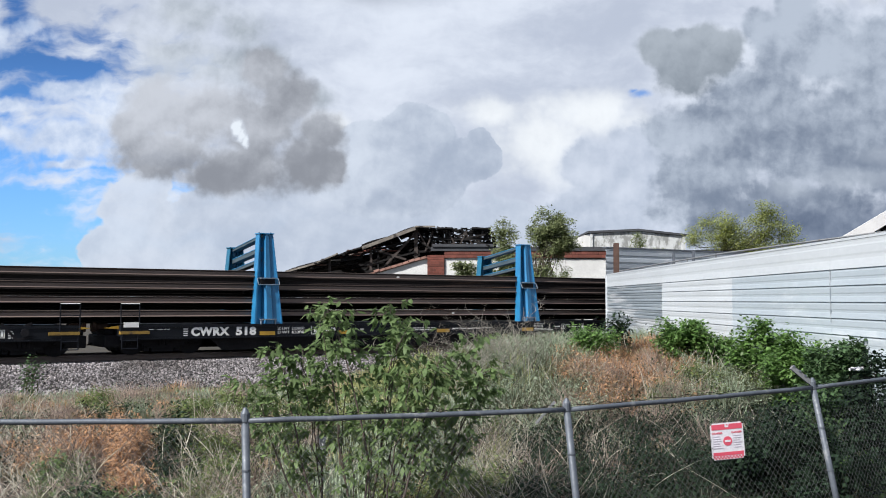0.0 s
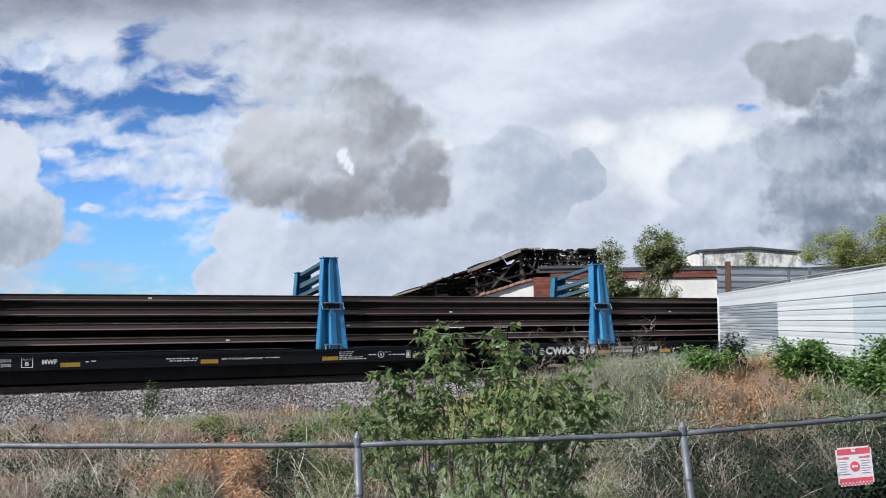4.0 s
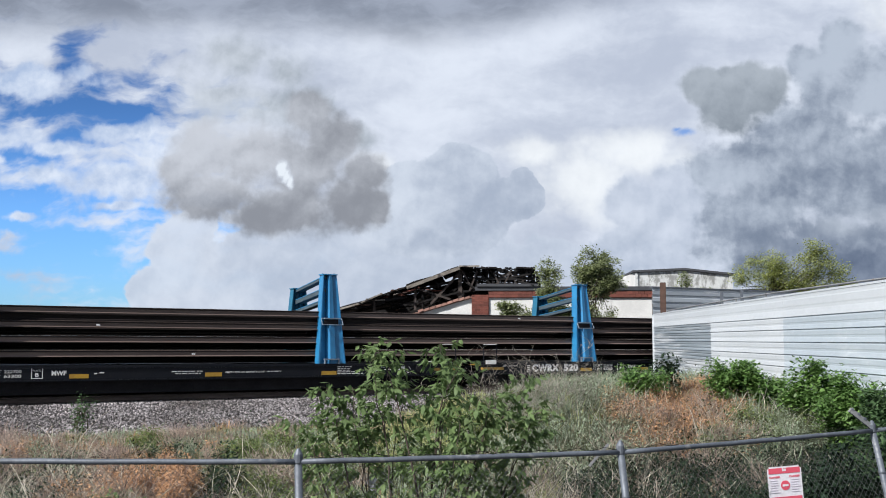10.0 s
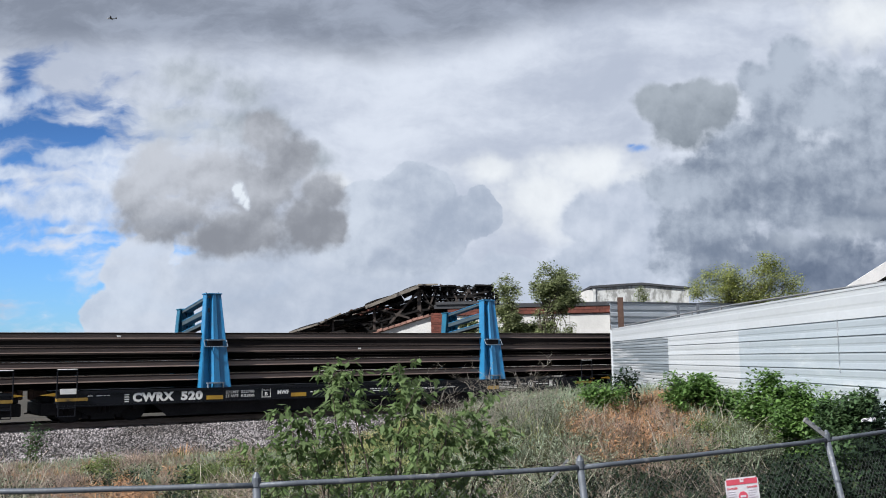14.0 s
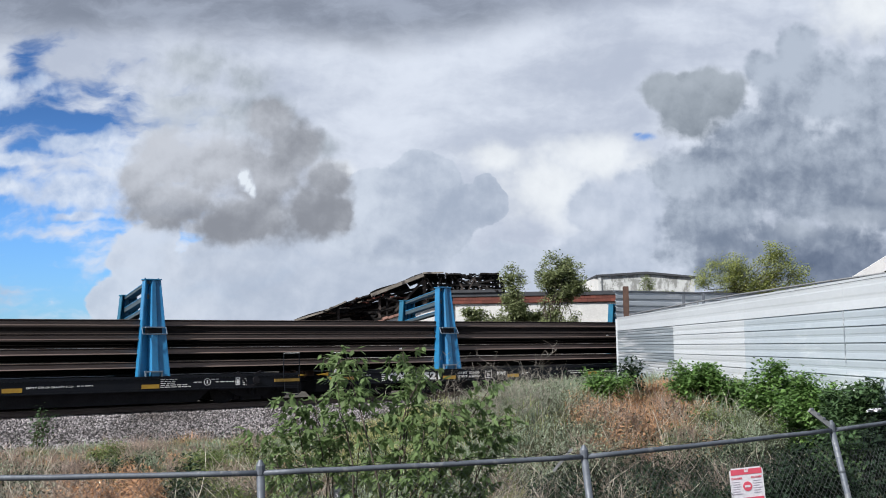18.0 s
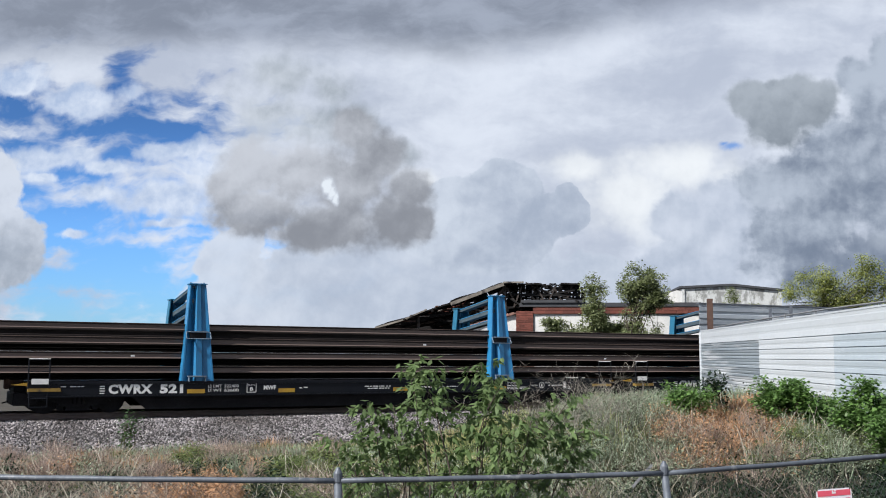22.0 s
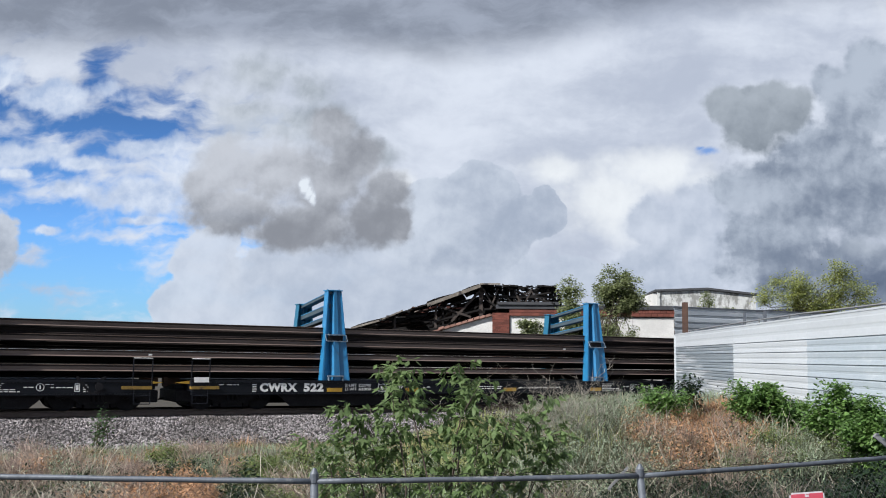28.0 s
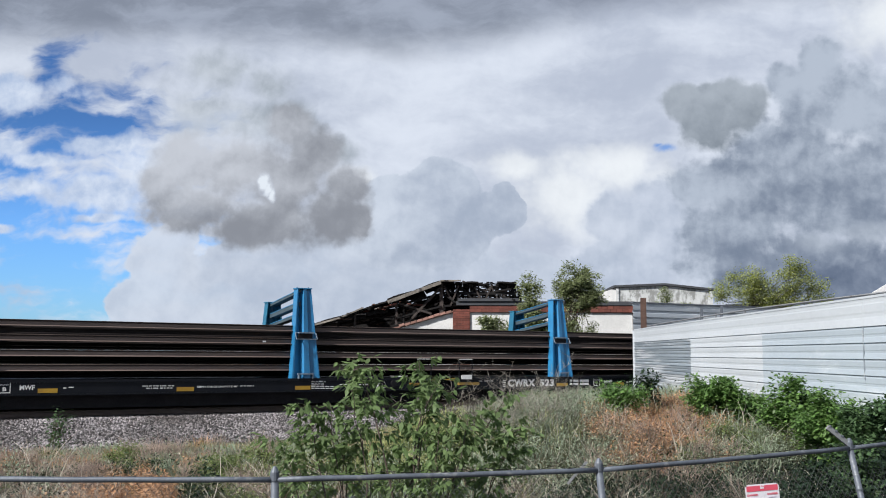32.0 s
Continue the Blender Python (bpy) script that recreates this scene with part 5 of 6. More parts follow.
        beam(bm, (X(x), D + rng.uniform(0, 4), z), (X(x) + 0.9 * math.cos(a), D + rng.uniform(0, 4), z + 0.2 * math.sin(a)), 0.12, 0.05)
        part("torn_strip", bm, "burnt", b)
    # small charred and rusty scraps along the fallen slope
    for i in range(60):
        x = rng.uniform(510, 690)
        z = Z(np.interp(x, [506, 640, 690], [480, 438, 436]) + rng.uniform(-2, 8))
        a = rng.gauss(0.3, 0.3)
        L0 = rng.uniform(0.2, 0.7)
        bm = bmesh.new()
        beam(bm, (X(x), D - 0.3 + rng.uniform(0, 1.5), z), (X(x) + L0 * math.cos(a), D - 0.3 + rng.uniform(0, 1.5), z + L0 * math.sin(a) * 0.6), rng.uniform(0.05, 0.2), rng.uniform(0.03, 0.07))
        part("roof_scrap", bm, rng.choice(["burnt", "burnt", "rust", "burnt_edge", "brick"]), b)
    # brickwork: the pier, the band and the stepped gable edge, laid in courses
    brick_me = {}

    def courses(x0, x1, z0, z1, y, mat="brick", lower=None):
        bw, bh = 0.34, 0.13
        rows_n = max(1, int((z1 - z0) / bh))
        bh = (z1 - z0) / rows_n
        for r in range(rows_n):
            z = z0 + r * bh
            x = x0 - (bw / 2 if r % 2 else 0)
            while x < x1 - 0.02:
                a0, a1 = max(x, x0), min(x + bw, x1)
                x += bw
                if a1 - a0 < 0.05 or (lower and not lower(a0, z)):
                    continue
                key = (round(a1 - a0, 2), round(bh, 3), mat)
                if key not in brick_me:
                    ob = part("brick", cubes((0, a1 - a0 - 0.012, 0, 0.1, 0, bh - 0.012)), mat, b)
                    brick_me[key] = ob.data
                else:
                    ob = new("brick", brick_me[key])
                    ob.parent = b
                ob.location = (a0, y + rng.uniform(-0.008, 0.008), z)
    part("pier_core", cubes((X(756), X(786), D + 0.06, D + 0.5, g, Z(452))), "brick_pale", b)
    courses(X(756), X(786), Z(492), Z(451), D - 0.05)
    part("band_core", cubes((X(786), X(1076) - 0.01, D + 0.06, D + 0.45, Z(457), Z(444) - 0.01)), "brick_pale", b)
    courses(X(786), X(1076), Z(456), Z(444) - 0.02, D - 0.05)
    part("pier_core", cubes((X(985), X(1001), D + 0.06, D + 0.5, g, Z(457))), "stucco", b)
    bm = bmesh.new()
    slab(bm, [(X(640), D + 0.0, Z(490)), (X(684), D + 0.0, Z(478)), (X(756), D + 0.0, Z(457)), (X(756), D + 0.0, Z(454)), (X(735), D + 0.0, Z(460)), (X(690), D + 0.0, Z(473)), (X(640), D + 0.0, Z(487))], 0.3)
    part("gable_brickwork", bm, "brick_pale", b)
    # crumbling brick coping that follows the gable's slope
    p0, p1 = Vector((X(662), 0, Z(484))), Vector((X(755), 0, Z(457)))
    rise = math.degrees(math.atan2(p1.z - p0.z, p1.x - p0.x))
    bm = cubes((0, 0.32, 0, 0.12, 0, 0.14))
    first = part("brick", bm, "brick_pale", b)
    n = int((p1 - p0).length / 0.335)
    for i in range(n):
        ob = new("brick", first.data) if i else first
        ob.parent = b
        p = p0.lerp(p1, i / n)
        ob.matrix_local = pose(p.x, D - 0.12 + rng.uniform(-0.02, 0.02), p.z + 0.02 + rng.uniform(-0.03, 0.03), 0, -rise + rng.uniform(-5, 5), 0)


burnt_building()


def white_building():
    """A flaking white block with a low gable behind the ruin."""
    b = thing("white_warehouse", "flaking white masonry building with a low dark-edged gable roof", "building")
    D = 80.0
    k = D / 1761
    X = lambda px: (px - 784) * k
    Z = lambda py: EYE + (531 - py) * k
    bm = bmesh.new()
    slab(bm, [(X(1044), D, -0.3), (X(1213), D, -0.3), (X(1213), D, Z(418)), (X(1130), D, Z(409)), (X(1044), D, Z(413))], 0.3)
    part("front_wall", bm, "peeling", b)
    bm = bmesh.new()
    slab(bm, [(X(1044), D, -0.3), (X(1044), D, Z(413)), (X(1044) - 1.0, D + 11, Z(413) - 0.2), (X(1044) - 1.0, D + 11, -0.3)], 0.2, (1, 0, 0))
    part("side_wall", bm, "stucco", b)
    bm = bmesh.new()
    slab(bm, [(X(1040), D - 0.2, Z(409)), (X(1130), D - 0.2, Z(405)), (X(1216), D - 0.2, Z(414.5)), (X(1216), D - 0.2, Z(418)), (X(1130), D - 0.2, Z(408.7)), (X(1040), D - 0.2, Z(412.7))], 12)
    part("roof", bm, "roof_dark", b)
    part("pilaster", cubes((X(1044), X(1049), D - 0.12, D, -0.3, Z(413))), "peeling", b)
    part("pilaster", cubes((X(1208), X(1213), D - 0.12, D, -0.3, Z(418.5))), "peeling", b)
    # a long low roof that runs on beside it
    s = thing("long_shed", "low shed with a dark flat roof edge behind the yard", "building")
    D2 = 84
    k2 = D2 / 1761
    part("wall", cubes(((1195 - 784) * k2, (1345 - 784) * k2, D2, D2 + 0.3, -0.3, EYE + (531 - 447) * k2)), "sheet_grey", s)
    bm = bmesh.new()
    slab(bm, [((1192 - 784) * k2, D2 - 0.3, EYE + (531 - 444) * k2), ((1345 - 784) * k2, D2 - 0.3, EYE + (531 - 439) * k2), ((1345 - 784) * k2, D2 - 0.3, EYE + (531 - 446) * k2), ((1192 - 784) * k2, D2 - 0.3, EYE + (531 - 449) * k2)], 8)
    part("roof", bm, "roof_dark", s)


white_building()


def gable_house():
    """The white shed behind the metal wall: one slope of its roof and its end wall show."""
    h = thing("white_gable_shed", "white metal shed with a broad white roof edge", "building")
    D = 30.0
    k = D / 1761
    X = lambda px: (px - 784) * k
    Z = lambda py: EYE + (531 - py) * k
    ax, az, bx, bz = X(1436), Z(452), X(1760), Z(262)
    dz = (bz - az) / (bx - ax)
    back = (0.47, 0.88, 0)
    for i in range(30):
        z0 = az - 1.2 + 0.24 * i
        x0 = ax + 0.9 + max(0.0, (z0 + 0.2 - az) / dz)
        if x0 < bx:
            part("siding_board", cubes((x0, 2 * bx - x0, D + 0.6 - 0.012, D + 0.63, z0, z0 + 0.235)), "roof_white", h)
    part("end_wall", cubes((ax + 1.1, bx * 2 - ax - 1.1, D + 0.65, D + 0.85, -0.2, az - 0.2)), "stucco", h)
    for s in (1, -1):
        f = lambda x: bx + s * (x - bx)
        bm = bmesh.new()
        slab(bm, [(f(ax), D, az), (f(bx), D, bz), (f(bx), D, bz - 0.42), (f(ax + 0.5), D, az - 0.12)], 0.08)
        part("rake_board", bm, "roof_white", h)
        # dark strip under the rake: the underside's shade put into its colour
        bm = bmesh.new()
        slab(bm, [(f(ax + 0.9), D + 0.1, az - 0.10), (f(bx), D + 0.1, bz - 0.46), (f(bx), D + 0.1, bz - 0.62), (f(ax + 1.2), D + 0.1, az - 0.10)], 0.5)
        part("soffit_shade", bm, "roof_dark", h)
        bm = bmesh.new()
        e = [(f(ax + 0.03), D + 0.083, az - 0.005), (f(bx), D + 0.083, bz - 0.005)]
        slab(bm, [e[0], e[1], tuple(e[1][i] + 14 * back[i] for i in range(3)), tuple(e[0][i] + 14 * back[i] for i in range(3))], 0.08, (0, 0, -1))
        part("roof", bm, "roof_white", h)


gable_house()


# ---- plants ----
def leaf_mesh(name, centres, size, rng, droop=0.2, narrow=0.5, out=None):
    """Folded pointed leaves at the given places: six corners, four triangles each."""
    n = len(centres)
    s = size * rng.uniform(0.65, 1.25, n)
    yaw = rng.uniform(0, 2 * np.pi, n) if out is None else np.arctan2(out[:, 1], out[:, 0]) + rng.normal(0, 0.6, n)
    pit = -droop + rng.normal(0, 0.45, n)
    d = np.stack([np.cos(yaw) * np.cos(pit), np.sin(yaw) * np.cos(pit), np.sin(pit)], -1)
    side = np.stack([-np.sin(yaw), np.cos(yaw), rng.normal(0, 0.35, n)], -1)
    side /= np.linalg.norm(side, axis=1, keepdims=True)
    up = np.cross(d, side)
    c = np.asarray(centres)
    L, W = s[:, None], (s * narrow)[:, None]
    pts = [c, c + d * L * 0.38 + side * W * 0.5 - up * W * 0.14, c + d * L * 0.75 + side * W * 0.3 - up * W * 0.12, c + d * L - np.array([0, 0, 1]) * L * 0.08,
           c + d * L * 0.75 - side * W * 0.3 - up * W * 0.12, c + d * L * 0.38 - side * W * 0.5 - up * W * 0.14]
    v = np.stack(pts, 1).reshape(-1, 3)
    tri = np.array([(0, 1, 5), (1, 2, 5), (2, 4, 5), (2, 3, 4)])
    f = (tri[None] + 6 * np.arange(n)[:, None, None]).reshape(-1, 3)
    return mesh_of(name, v, f)


def blade_mesh(name, x, y, z, height, width, rng, bend=0.5, ang=None):
    """Grass blades: narrow bent strips of three triangles."""
    n = len(x)
    yaw = rng.uniform(0, 2 * np.pi, n)
    a = rng.uniform(0, 2 * np.pi, n) if ang is None else ang
    b = np.abs(rng.normal(0, bend, n)) * height
    w = width * rng.uniform(0.6, 1.3, n)
    sx, sy = np.cos(yaw) * w, np.sin(yaw) * w
    bx, by = np.cos(a) * b, np.sin(a) * b
    o = np.stack([x, y, z], -1)
    side = np.stack([sx, sy, 0 * sx], -1)
    mid = o + np.stack([bx * 0.3, by * 0.3, height * 0.6], -1)
    tip = o + np.stack([bx, by, height * np.clip(1.0 - 0.35 * b / height, 0.3, 1)], -1)
    v = np.stack([o - side, o + side, mid + side * 0.7, mid - side * 0.7, tip], 1).reshape(-1, 3)
    tri = np.array([(0, 1, 2), (0, 2, 3), (3, 2, 4)])
    f = (tri[None] + 5 * np.arange(n)[:, None, None]).reshape(-1, 3)
    return mesh_of(name, v, f)


def stem_mesh(name, starts, heads, r, rng, sag=0.15, steps=5):
    """Thin bent stalks from starts to heads, three-sided and tapering."""
    n = len(starts)
    starts, heads = np.asarray(starts), np.asarray(heads)
    out = rng.normal(0, 1, (n, 3)) * np.linalg.norm(heads - starts, axis=1, keepdims=True) * sag
    ring = np.array([(1, 0, 0), (-0.5, 0.87, 0), (-0.5, -0.87, 0)])
    vs = []
    for k in range(steps + 1):
        u = k / steps
        p = starts * (1 - u) + heads * u + out * (4 * u * (1 - u)) * 0.5
        rr = (r * rng.uniform(0.7, 1.3, n) if np.isscalar(r) else r) * (1 - 0.75 * u)
        vs.append(p[:, None] + ring[None] * rr[:, None, None])
    v = np.stack(vs, 1)                  # n, steps + 1, 3, 3
    v = v.reshape(-1, 3)
    per = (steps + 1) * 3
    f = []
    for k in range(steps):
        for i in range(3):
            j = (i + 1) % 3
            f.append((3 * k + i, 3 * k + j, 3 * k + 3 + j, 3 * k + 3 + i))
    f = (np.array(f)[None] + per * np.arange(n)[:, None, None]).reshape(-1, 4)
    return mesh_of(name, v, f)


def tube(bm, pts, r0, r1, n=7):
    """A tapering branch through the points."""
    pipe_run(bm, pts, r0, r1, n)


def bent(a, b, rng, k=5, amount=0.08):
    a, b = Vector(a), Vector(b)
    L = (b - a).length
    off = Vector(rng.normal(0, 1, 3)) * L * amount
    return [a.lerp(b, i / k) + off * math.sin(math.pi * i / k) + Vector(rng.normal(0, 0.012, 3)) * L * (0 < i < k) for i in range(k + 1)]


def tree(name, label, category, base, height, crowns, mat, leaves, size, seed, trunk_r=0.12, limbs=12, clump=0.35, bark="bark", stems=1):
    """A tapering trunk, limbs into each part of the crown, and leaves in loose clumps round the twigs."""
    rng = np.random.default_rng(seed)
    t = thing(name, label, category)
    t.matrix_world = pose(*base)
    tops = []
    for s in range(stems):
        c = crowns[s % len(crowns)]
        head = (c[0] * 0.8, c[1] * 0.8, max(c[2], height * 0.6))
        bm = bmesh.new()
        pts = bent((rng.normal(0, 0.05 * stems), rng.normal(0, 0.05 * stems), -0.1), head, rng, 6, 0.05)
        tube(bm, pts, trunk_r, trunk_r * 0.3)
        part("trunk" if stems == 1 else "stem", bm, bark, t)
        tops.append(pts)
    vol = np.array([c[3] * c[4] * c[5] for c in crowns]) ** 0.75
    per = np.maximum(2, (limbs * vol / vol.sum()).round().astype(int))
    cl = []
    for c, k in zip(crowns, per):
        for i in range(k):
            d = rng.normal(0, 1, 3)
            d /= np.linalg.norm(d)
            p = np.array(c[:3]) + d * np.array(c[3:6]) * rng.uniform(0.45, 1.0)
            pts = tops[rng.integers(len(tops))]
            j = rng.integers(2, len(pts) - 1)
            bm = bmesh.new()
            tube(bm, bent(pts[j], p, rng, 4, 0.1), trunk_r * 0.35, trunk_r * 0.07, 5)
            part("limb", bm, bark, t)
            m = (np.array(pts[j]) * 0.35 + p * 0.65)
            cl += [p, m, p + rng.normal(0, clump * 0.7, 3)]
        more = rng.normal(0, 1, (k * 3, 3))
        more /= np.linalg.norm(more, axis=1, keepdims=True)
        cl += list(np.array(c[:3]) + more * np.array(c[3:6]) * rng.uniform(0.3, 0.92, (k * 3, 1)))
    cl = np.array(cl)
    wts = rng.uniform(0.2, 1.6, len(cl)) ** 1.8
    idx = rng.choice(len(cl), leaves, p=wts / wts.sum())
    pos = cl[idx] + np.clip(rng.normal(0, 1, (leaves, 3)), -1.7, 1.7) * np.array([clump, clump, clump * 0.75]) * 0.55
    ob = part("crown", leaf_mesh("crown", pos, size, rng, 0.1, 0.7, pos - pos.mean(0)), mat, t)
    tagged(ob, kind="stuff")
    return t


def z_at(x, y):
    return float(ground_z(x, y))


def sapling():
    """The young maple behind the fence: several thin stems with hanging, pointed leaf groups."""
    rng = np.random.default_rng(21)
    D = 9.6
    k = D / 1761
    t = thing("box_elder_sapling", "bushy green box elder sapling with pointed leaves behind the fence", "tree")
    t.matrix_world = pose(0, 0, 0)
    base = put_on(640, 960, D)
    heads = [(572, 526, 0.0), (604, 560, 0.4), (690, 530, 0.2), (728, 560, -0.3), (840, 596, 0.2), (775, 630, -0.4), (490, 606, 0.1), (450, 668, -0.2), (530, 625, 0.4), (862, 640, 0.1)]
    for i in range(17):
        px = rng.uniform(450, 868)
        top = np.interp(px, [440, 500, 575, 630, 690, 760, 840, 880], [680, 605, 540, 585, 545, 610, 592, 650])
        heads.append((px, top + 10 + rng.uniform(0, 1) ** 1.5 * (850 - top), rng.uniform(-0.5, 0.6)))
    nodes = []
    for i, (px, py, dd) in enumerate(heads):
        x, y, z = put_on(px, py, D + dd)
        b = Vector((base[0] + rng.normal(0, 0.10) + (px - 640) * k * 0.25, D + dd * 0.3, z_at(base[0], D)))
        if i >= 10:                      # side shoots leave the main stems part of the way up
            j = min(range(10), key=lambda q: abs(heads[q][0] - px) + 0.2 * abs(heads[q][1] - py))
            hx, hy, hz = put_on(*heads[j][:2], D + heads[j][2])
            b = b.lerp(Vector((hx, hy, min(hz, z) - 0.1)), 0.45)
        bm = bmesh.new()
        pts = bent(b, (x, y, z - 0.05), rng, 8, 0.05)
        tube(bm, pts, 0.017 if i < 10 else 0.008, 0.003, 6)
        part("stem", bm, "twig_dark", t)
        pts = np.array(pts)
        for u in np.linspace(0.3, 1.0, 11) ** (0.6 if i < 10 else 1.0):
            f = u * (len(pts) - 1)
            j = min(int(f), len(pts) - 2)
            p = pts[j] + (pts[j + 1] - pts[j]) * (f - j)
            for s in range(2):
                a = rng.uniform(0, 6.28)
                r = rng.uniform(0.10, 0.26)
                nodes.append((p, p + np.array([math.cos(a) * r, math.sin(a) * r, rng.uniform(-0.04, 0.12)])))
        if i < 10:                       # a fuller tuft at each main tip
            for s in range(28):
                p = pts[-1] + (pts[-3] - pts[-1]) * rng.uniform(0, 1)
                a, r = rng.uniform(0, 6.28), rng.uniform(0.06, 0.24)
                nodes.append((p, p + np.array([math.cos(a) * r, math.sin(a) * r, rng.uniform(0.0, 0.10)])))
    a, b = np.array([n[0] for n in nodes]), np.array([n[1] for n in nodes])
    ob = part("leaf_stalk", stem_mesh("leaf_stalk", a, b, 0.003, rng, 0.1, 3), "stem_green", t)
    tagged(ob, kind="stuff")
    # leaf groups: leaflets hang from each stalk's end
    cs, outs = [], []
    for p, q in nodes:
        d = q - p
        side = np.array([-d[1], d[0], 0.0])
        for m in range(rng.integers(5, 9)):          # a compound leaf: one leaflet ahead, the rest in pairs
            s = 0 if m == 0 else (1 if m % 2 else -1)
            cs.append(p + d * (1.0 - 0.13 * ((m + 1) // 2)) + rng.normal(0, 0.008, 3))
            outs.append(d + s * side * rng.uniform(0.8, 1.6))
    ob = part("foliage", leaf_mesh("foliage", np.array(cs), 0.090, rng, 0.55, 0.46, np.array(outs)), "leaf_sapling", t)
    tagged(ob, kind="stuff")


sapling()


def shrub(px, py, top, wide, D, seed, mat="leaf_shrub", leaves=1500, size=0.09, deep=None, name="shrub", label="dense bright green shrub of broad leaves below the metal wall"):
    """A leafy bush whose foot is on the ground at depth D."""
    x, y, z = put_on(px, py, D)
    k = D / 1761
    g = z_at(x, y)
    ht = put_on(px, top, D)[2] - g
    w = wide * k / 2
    rng = np.random.default_rng(seed)
    crowns = [(0, 0, ht * 0.5, w * 0.8, (deep or w) * 0.8, ht * 0.42)]
    for i in range(5):
        u = rng.uniform(-0.8, 0.8)
        h = ht * rng.uniform(0.45, 0.85) * (1 - 0.3 * abs(u))
        crowns.append((u * w, rng.uniform(-0.6, 0.6) * (deep or w), h, w * 0.32, w * 0.32, ht * 0.16))
    return tree(name, label, "bush", (x, y, g), ht, crowns, mat, leaves, size, seed, 0.02, 22, 0.16, "stem_green", 4)


def plants():
    # trees before the ruin
    x, y, z = put_on(895, 500, 52)
    tree("young_tree", "slim light green tree growing by the ruined building", "tree", (x, y, -0.3), 5.8,
         [(0, 0, 5.4, 0.55, 0.5, 0.7), (-0.1, 0, 4.2, 0.7, 0.6, 0.9), (0.2, 0, 3.0, 0.7, 0.6, 0.9)], "leaf_tree", 9500, 0.12, 5, 0.05, 34, 0.29)
    x, y, z = put_on(978, 500, 51)
    tree("leafy_tree", "dark green leafy tree before the ruined building", "tree", (x, y, -0.3), 6.4,
         [(-0.1, 0, 5.75, 0.95, 0.9, 0.95), (0.75, 0, 5.0, 0.65, 0.7, 0.55), (-0.65, 0, 5.2, 0.6, 0.7, 0.55), (0.2, 0, 4.75, 0.9, 0.9, 0.45), (-0.5, 0, 2.9, 0.75, 0.8, 0.9), (0.3, 0, 2.6, 0.7, 0.8, 0.8)],
         "leaf_tree", 20000, 0.12, 6, 0.09, 60, 0.29)
    for px, py, w, s in ((820, 468, 55, 31), (862, 482, 50, 32), (900, 478, 60, 33), (935, 476, 50, 34)):
        x, y, z = put_on(px, py, 53)
        k = 53 / 1761
        tree("brush", "leafy green brush against the white wall panels", "bush", (x, y, -0.3), z + 0.2,
             [(0, 0, z + 0.1, w * k * 0.5, 0.5, 0.5), (0, 0, z - 0.6, w * k * 0.5, 0.5, 0.6)], "leaf_tree", 3800, 0.13, s, 0.02, 12, 0.3, "stem_green", 3)
    x, y, z = put_on(1318, 500, 62)
    tree("yellowing_tree", "yellow-green tree with a loose open crown behind the yard", "tree", (x, y, -0.3), 7.4,
         [(-1.5, 0, 6.3, 1.5, 1.2, 1.2), (1.4, 0, 6.7, 1.5, 1.2, 1.3), (0, 0, 5.4, 1.9, 1.2, 1.0), (2.7, 0, 5.6, 1.1, 1.0, 1.0), (-3.0, 0, 6.0, 0.9, 0.8, 0.7), (0.2, 0, 3.8, 1.7, 1.2, 1.2)],
         "leaf_yellow", 26000, 0.115, 9, 0.09, 80, 0.42)
    x, y, z = put_on(1137, 460, 70)
    tree("scrub_tree", "small thin green tree before the flaking white building", "tree", (x, y, -0.3), 6.0,
         [(-0.1, 0, 6.0, 0.7, 0.6, 0.8), (0.9, 0, 5.2, 0.8, 0.6, 0.5), (-0.8, 0, 5.1, 0.8, 0.6, 0.5), (0, 0, 4.6, 1.2, 0.6, 0.5)], "leaf_tree", 3200, 0.13, 10, 0.04, 18, 0.3)
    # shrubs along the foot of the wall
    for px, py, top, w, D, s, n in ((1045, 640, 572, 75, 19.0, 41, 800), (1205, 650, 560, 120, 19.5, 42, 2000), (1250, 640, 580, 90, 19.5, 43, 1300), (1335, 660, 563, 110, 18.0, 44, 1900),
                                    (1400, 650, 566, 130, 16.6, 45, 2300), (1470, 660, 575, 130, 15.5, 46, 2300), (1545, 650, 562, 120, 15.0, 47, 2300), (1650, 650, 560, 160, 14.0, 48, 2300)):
        # nearer shrubs get a darker leaf colour in place of the wall's shadow
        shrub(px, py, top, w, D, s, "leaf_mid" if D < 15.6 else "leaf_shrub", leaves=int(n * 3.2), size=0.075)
    shrub(1090, 640, 540, 40, 20.0, 49, "leaf_dark", 500, 0.08)
    # vines by the right-hand posts, the shade over them put into leaf colour
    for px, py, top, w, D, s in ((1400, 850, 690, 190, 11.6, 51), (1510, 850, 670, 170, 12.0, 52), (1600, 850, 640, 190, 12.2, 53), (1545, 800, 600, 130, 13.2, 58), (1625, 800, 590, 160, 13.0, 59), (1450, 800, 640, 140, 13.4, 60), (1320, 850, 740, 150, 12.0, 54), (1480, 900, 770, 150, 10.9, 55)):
        shrub(px, py, top, w, D, s, "leaf_mid" if D > 13.3 else "leaf_vine_shaded", 3400, 0.07, name="vine_thicket", label="tangled green vines beyond the chain-link fence, darkened as if in shade")
    shrub(1520, 880, 795, 90, 11.2, 61, "leaf_shrub", 900, 0.07, name="vine_shoots", label="bright green vine shoots behind the chain-link fence")
    shrub(310, 700, 690, 60, 14.0, 56, "leaf_dark", 300, 0.07, name="weed", label="small dark green weed on the bank")
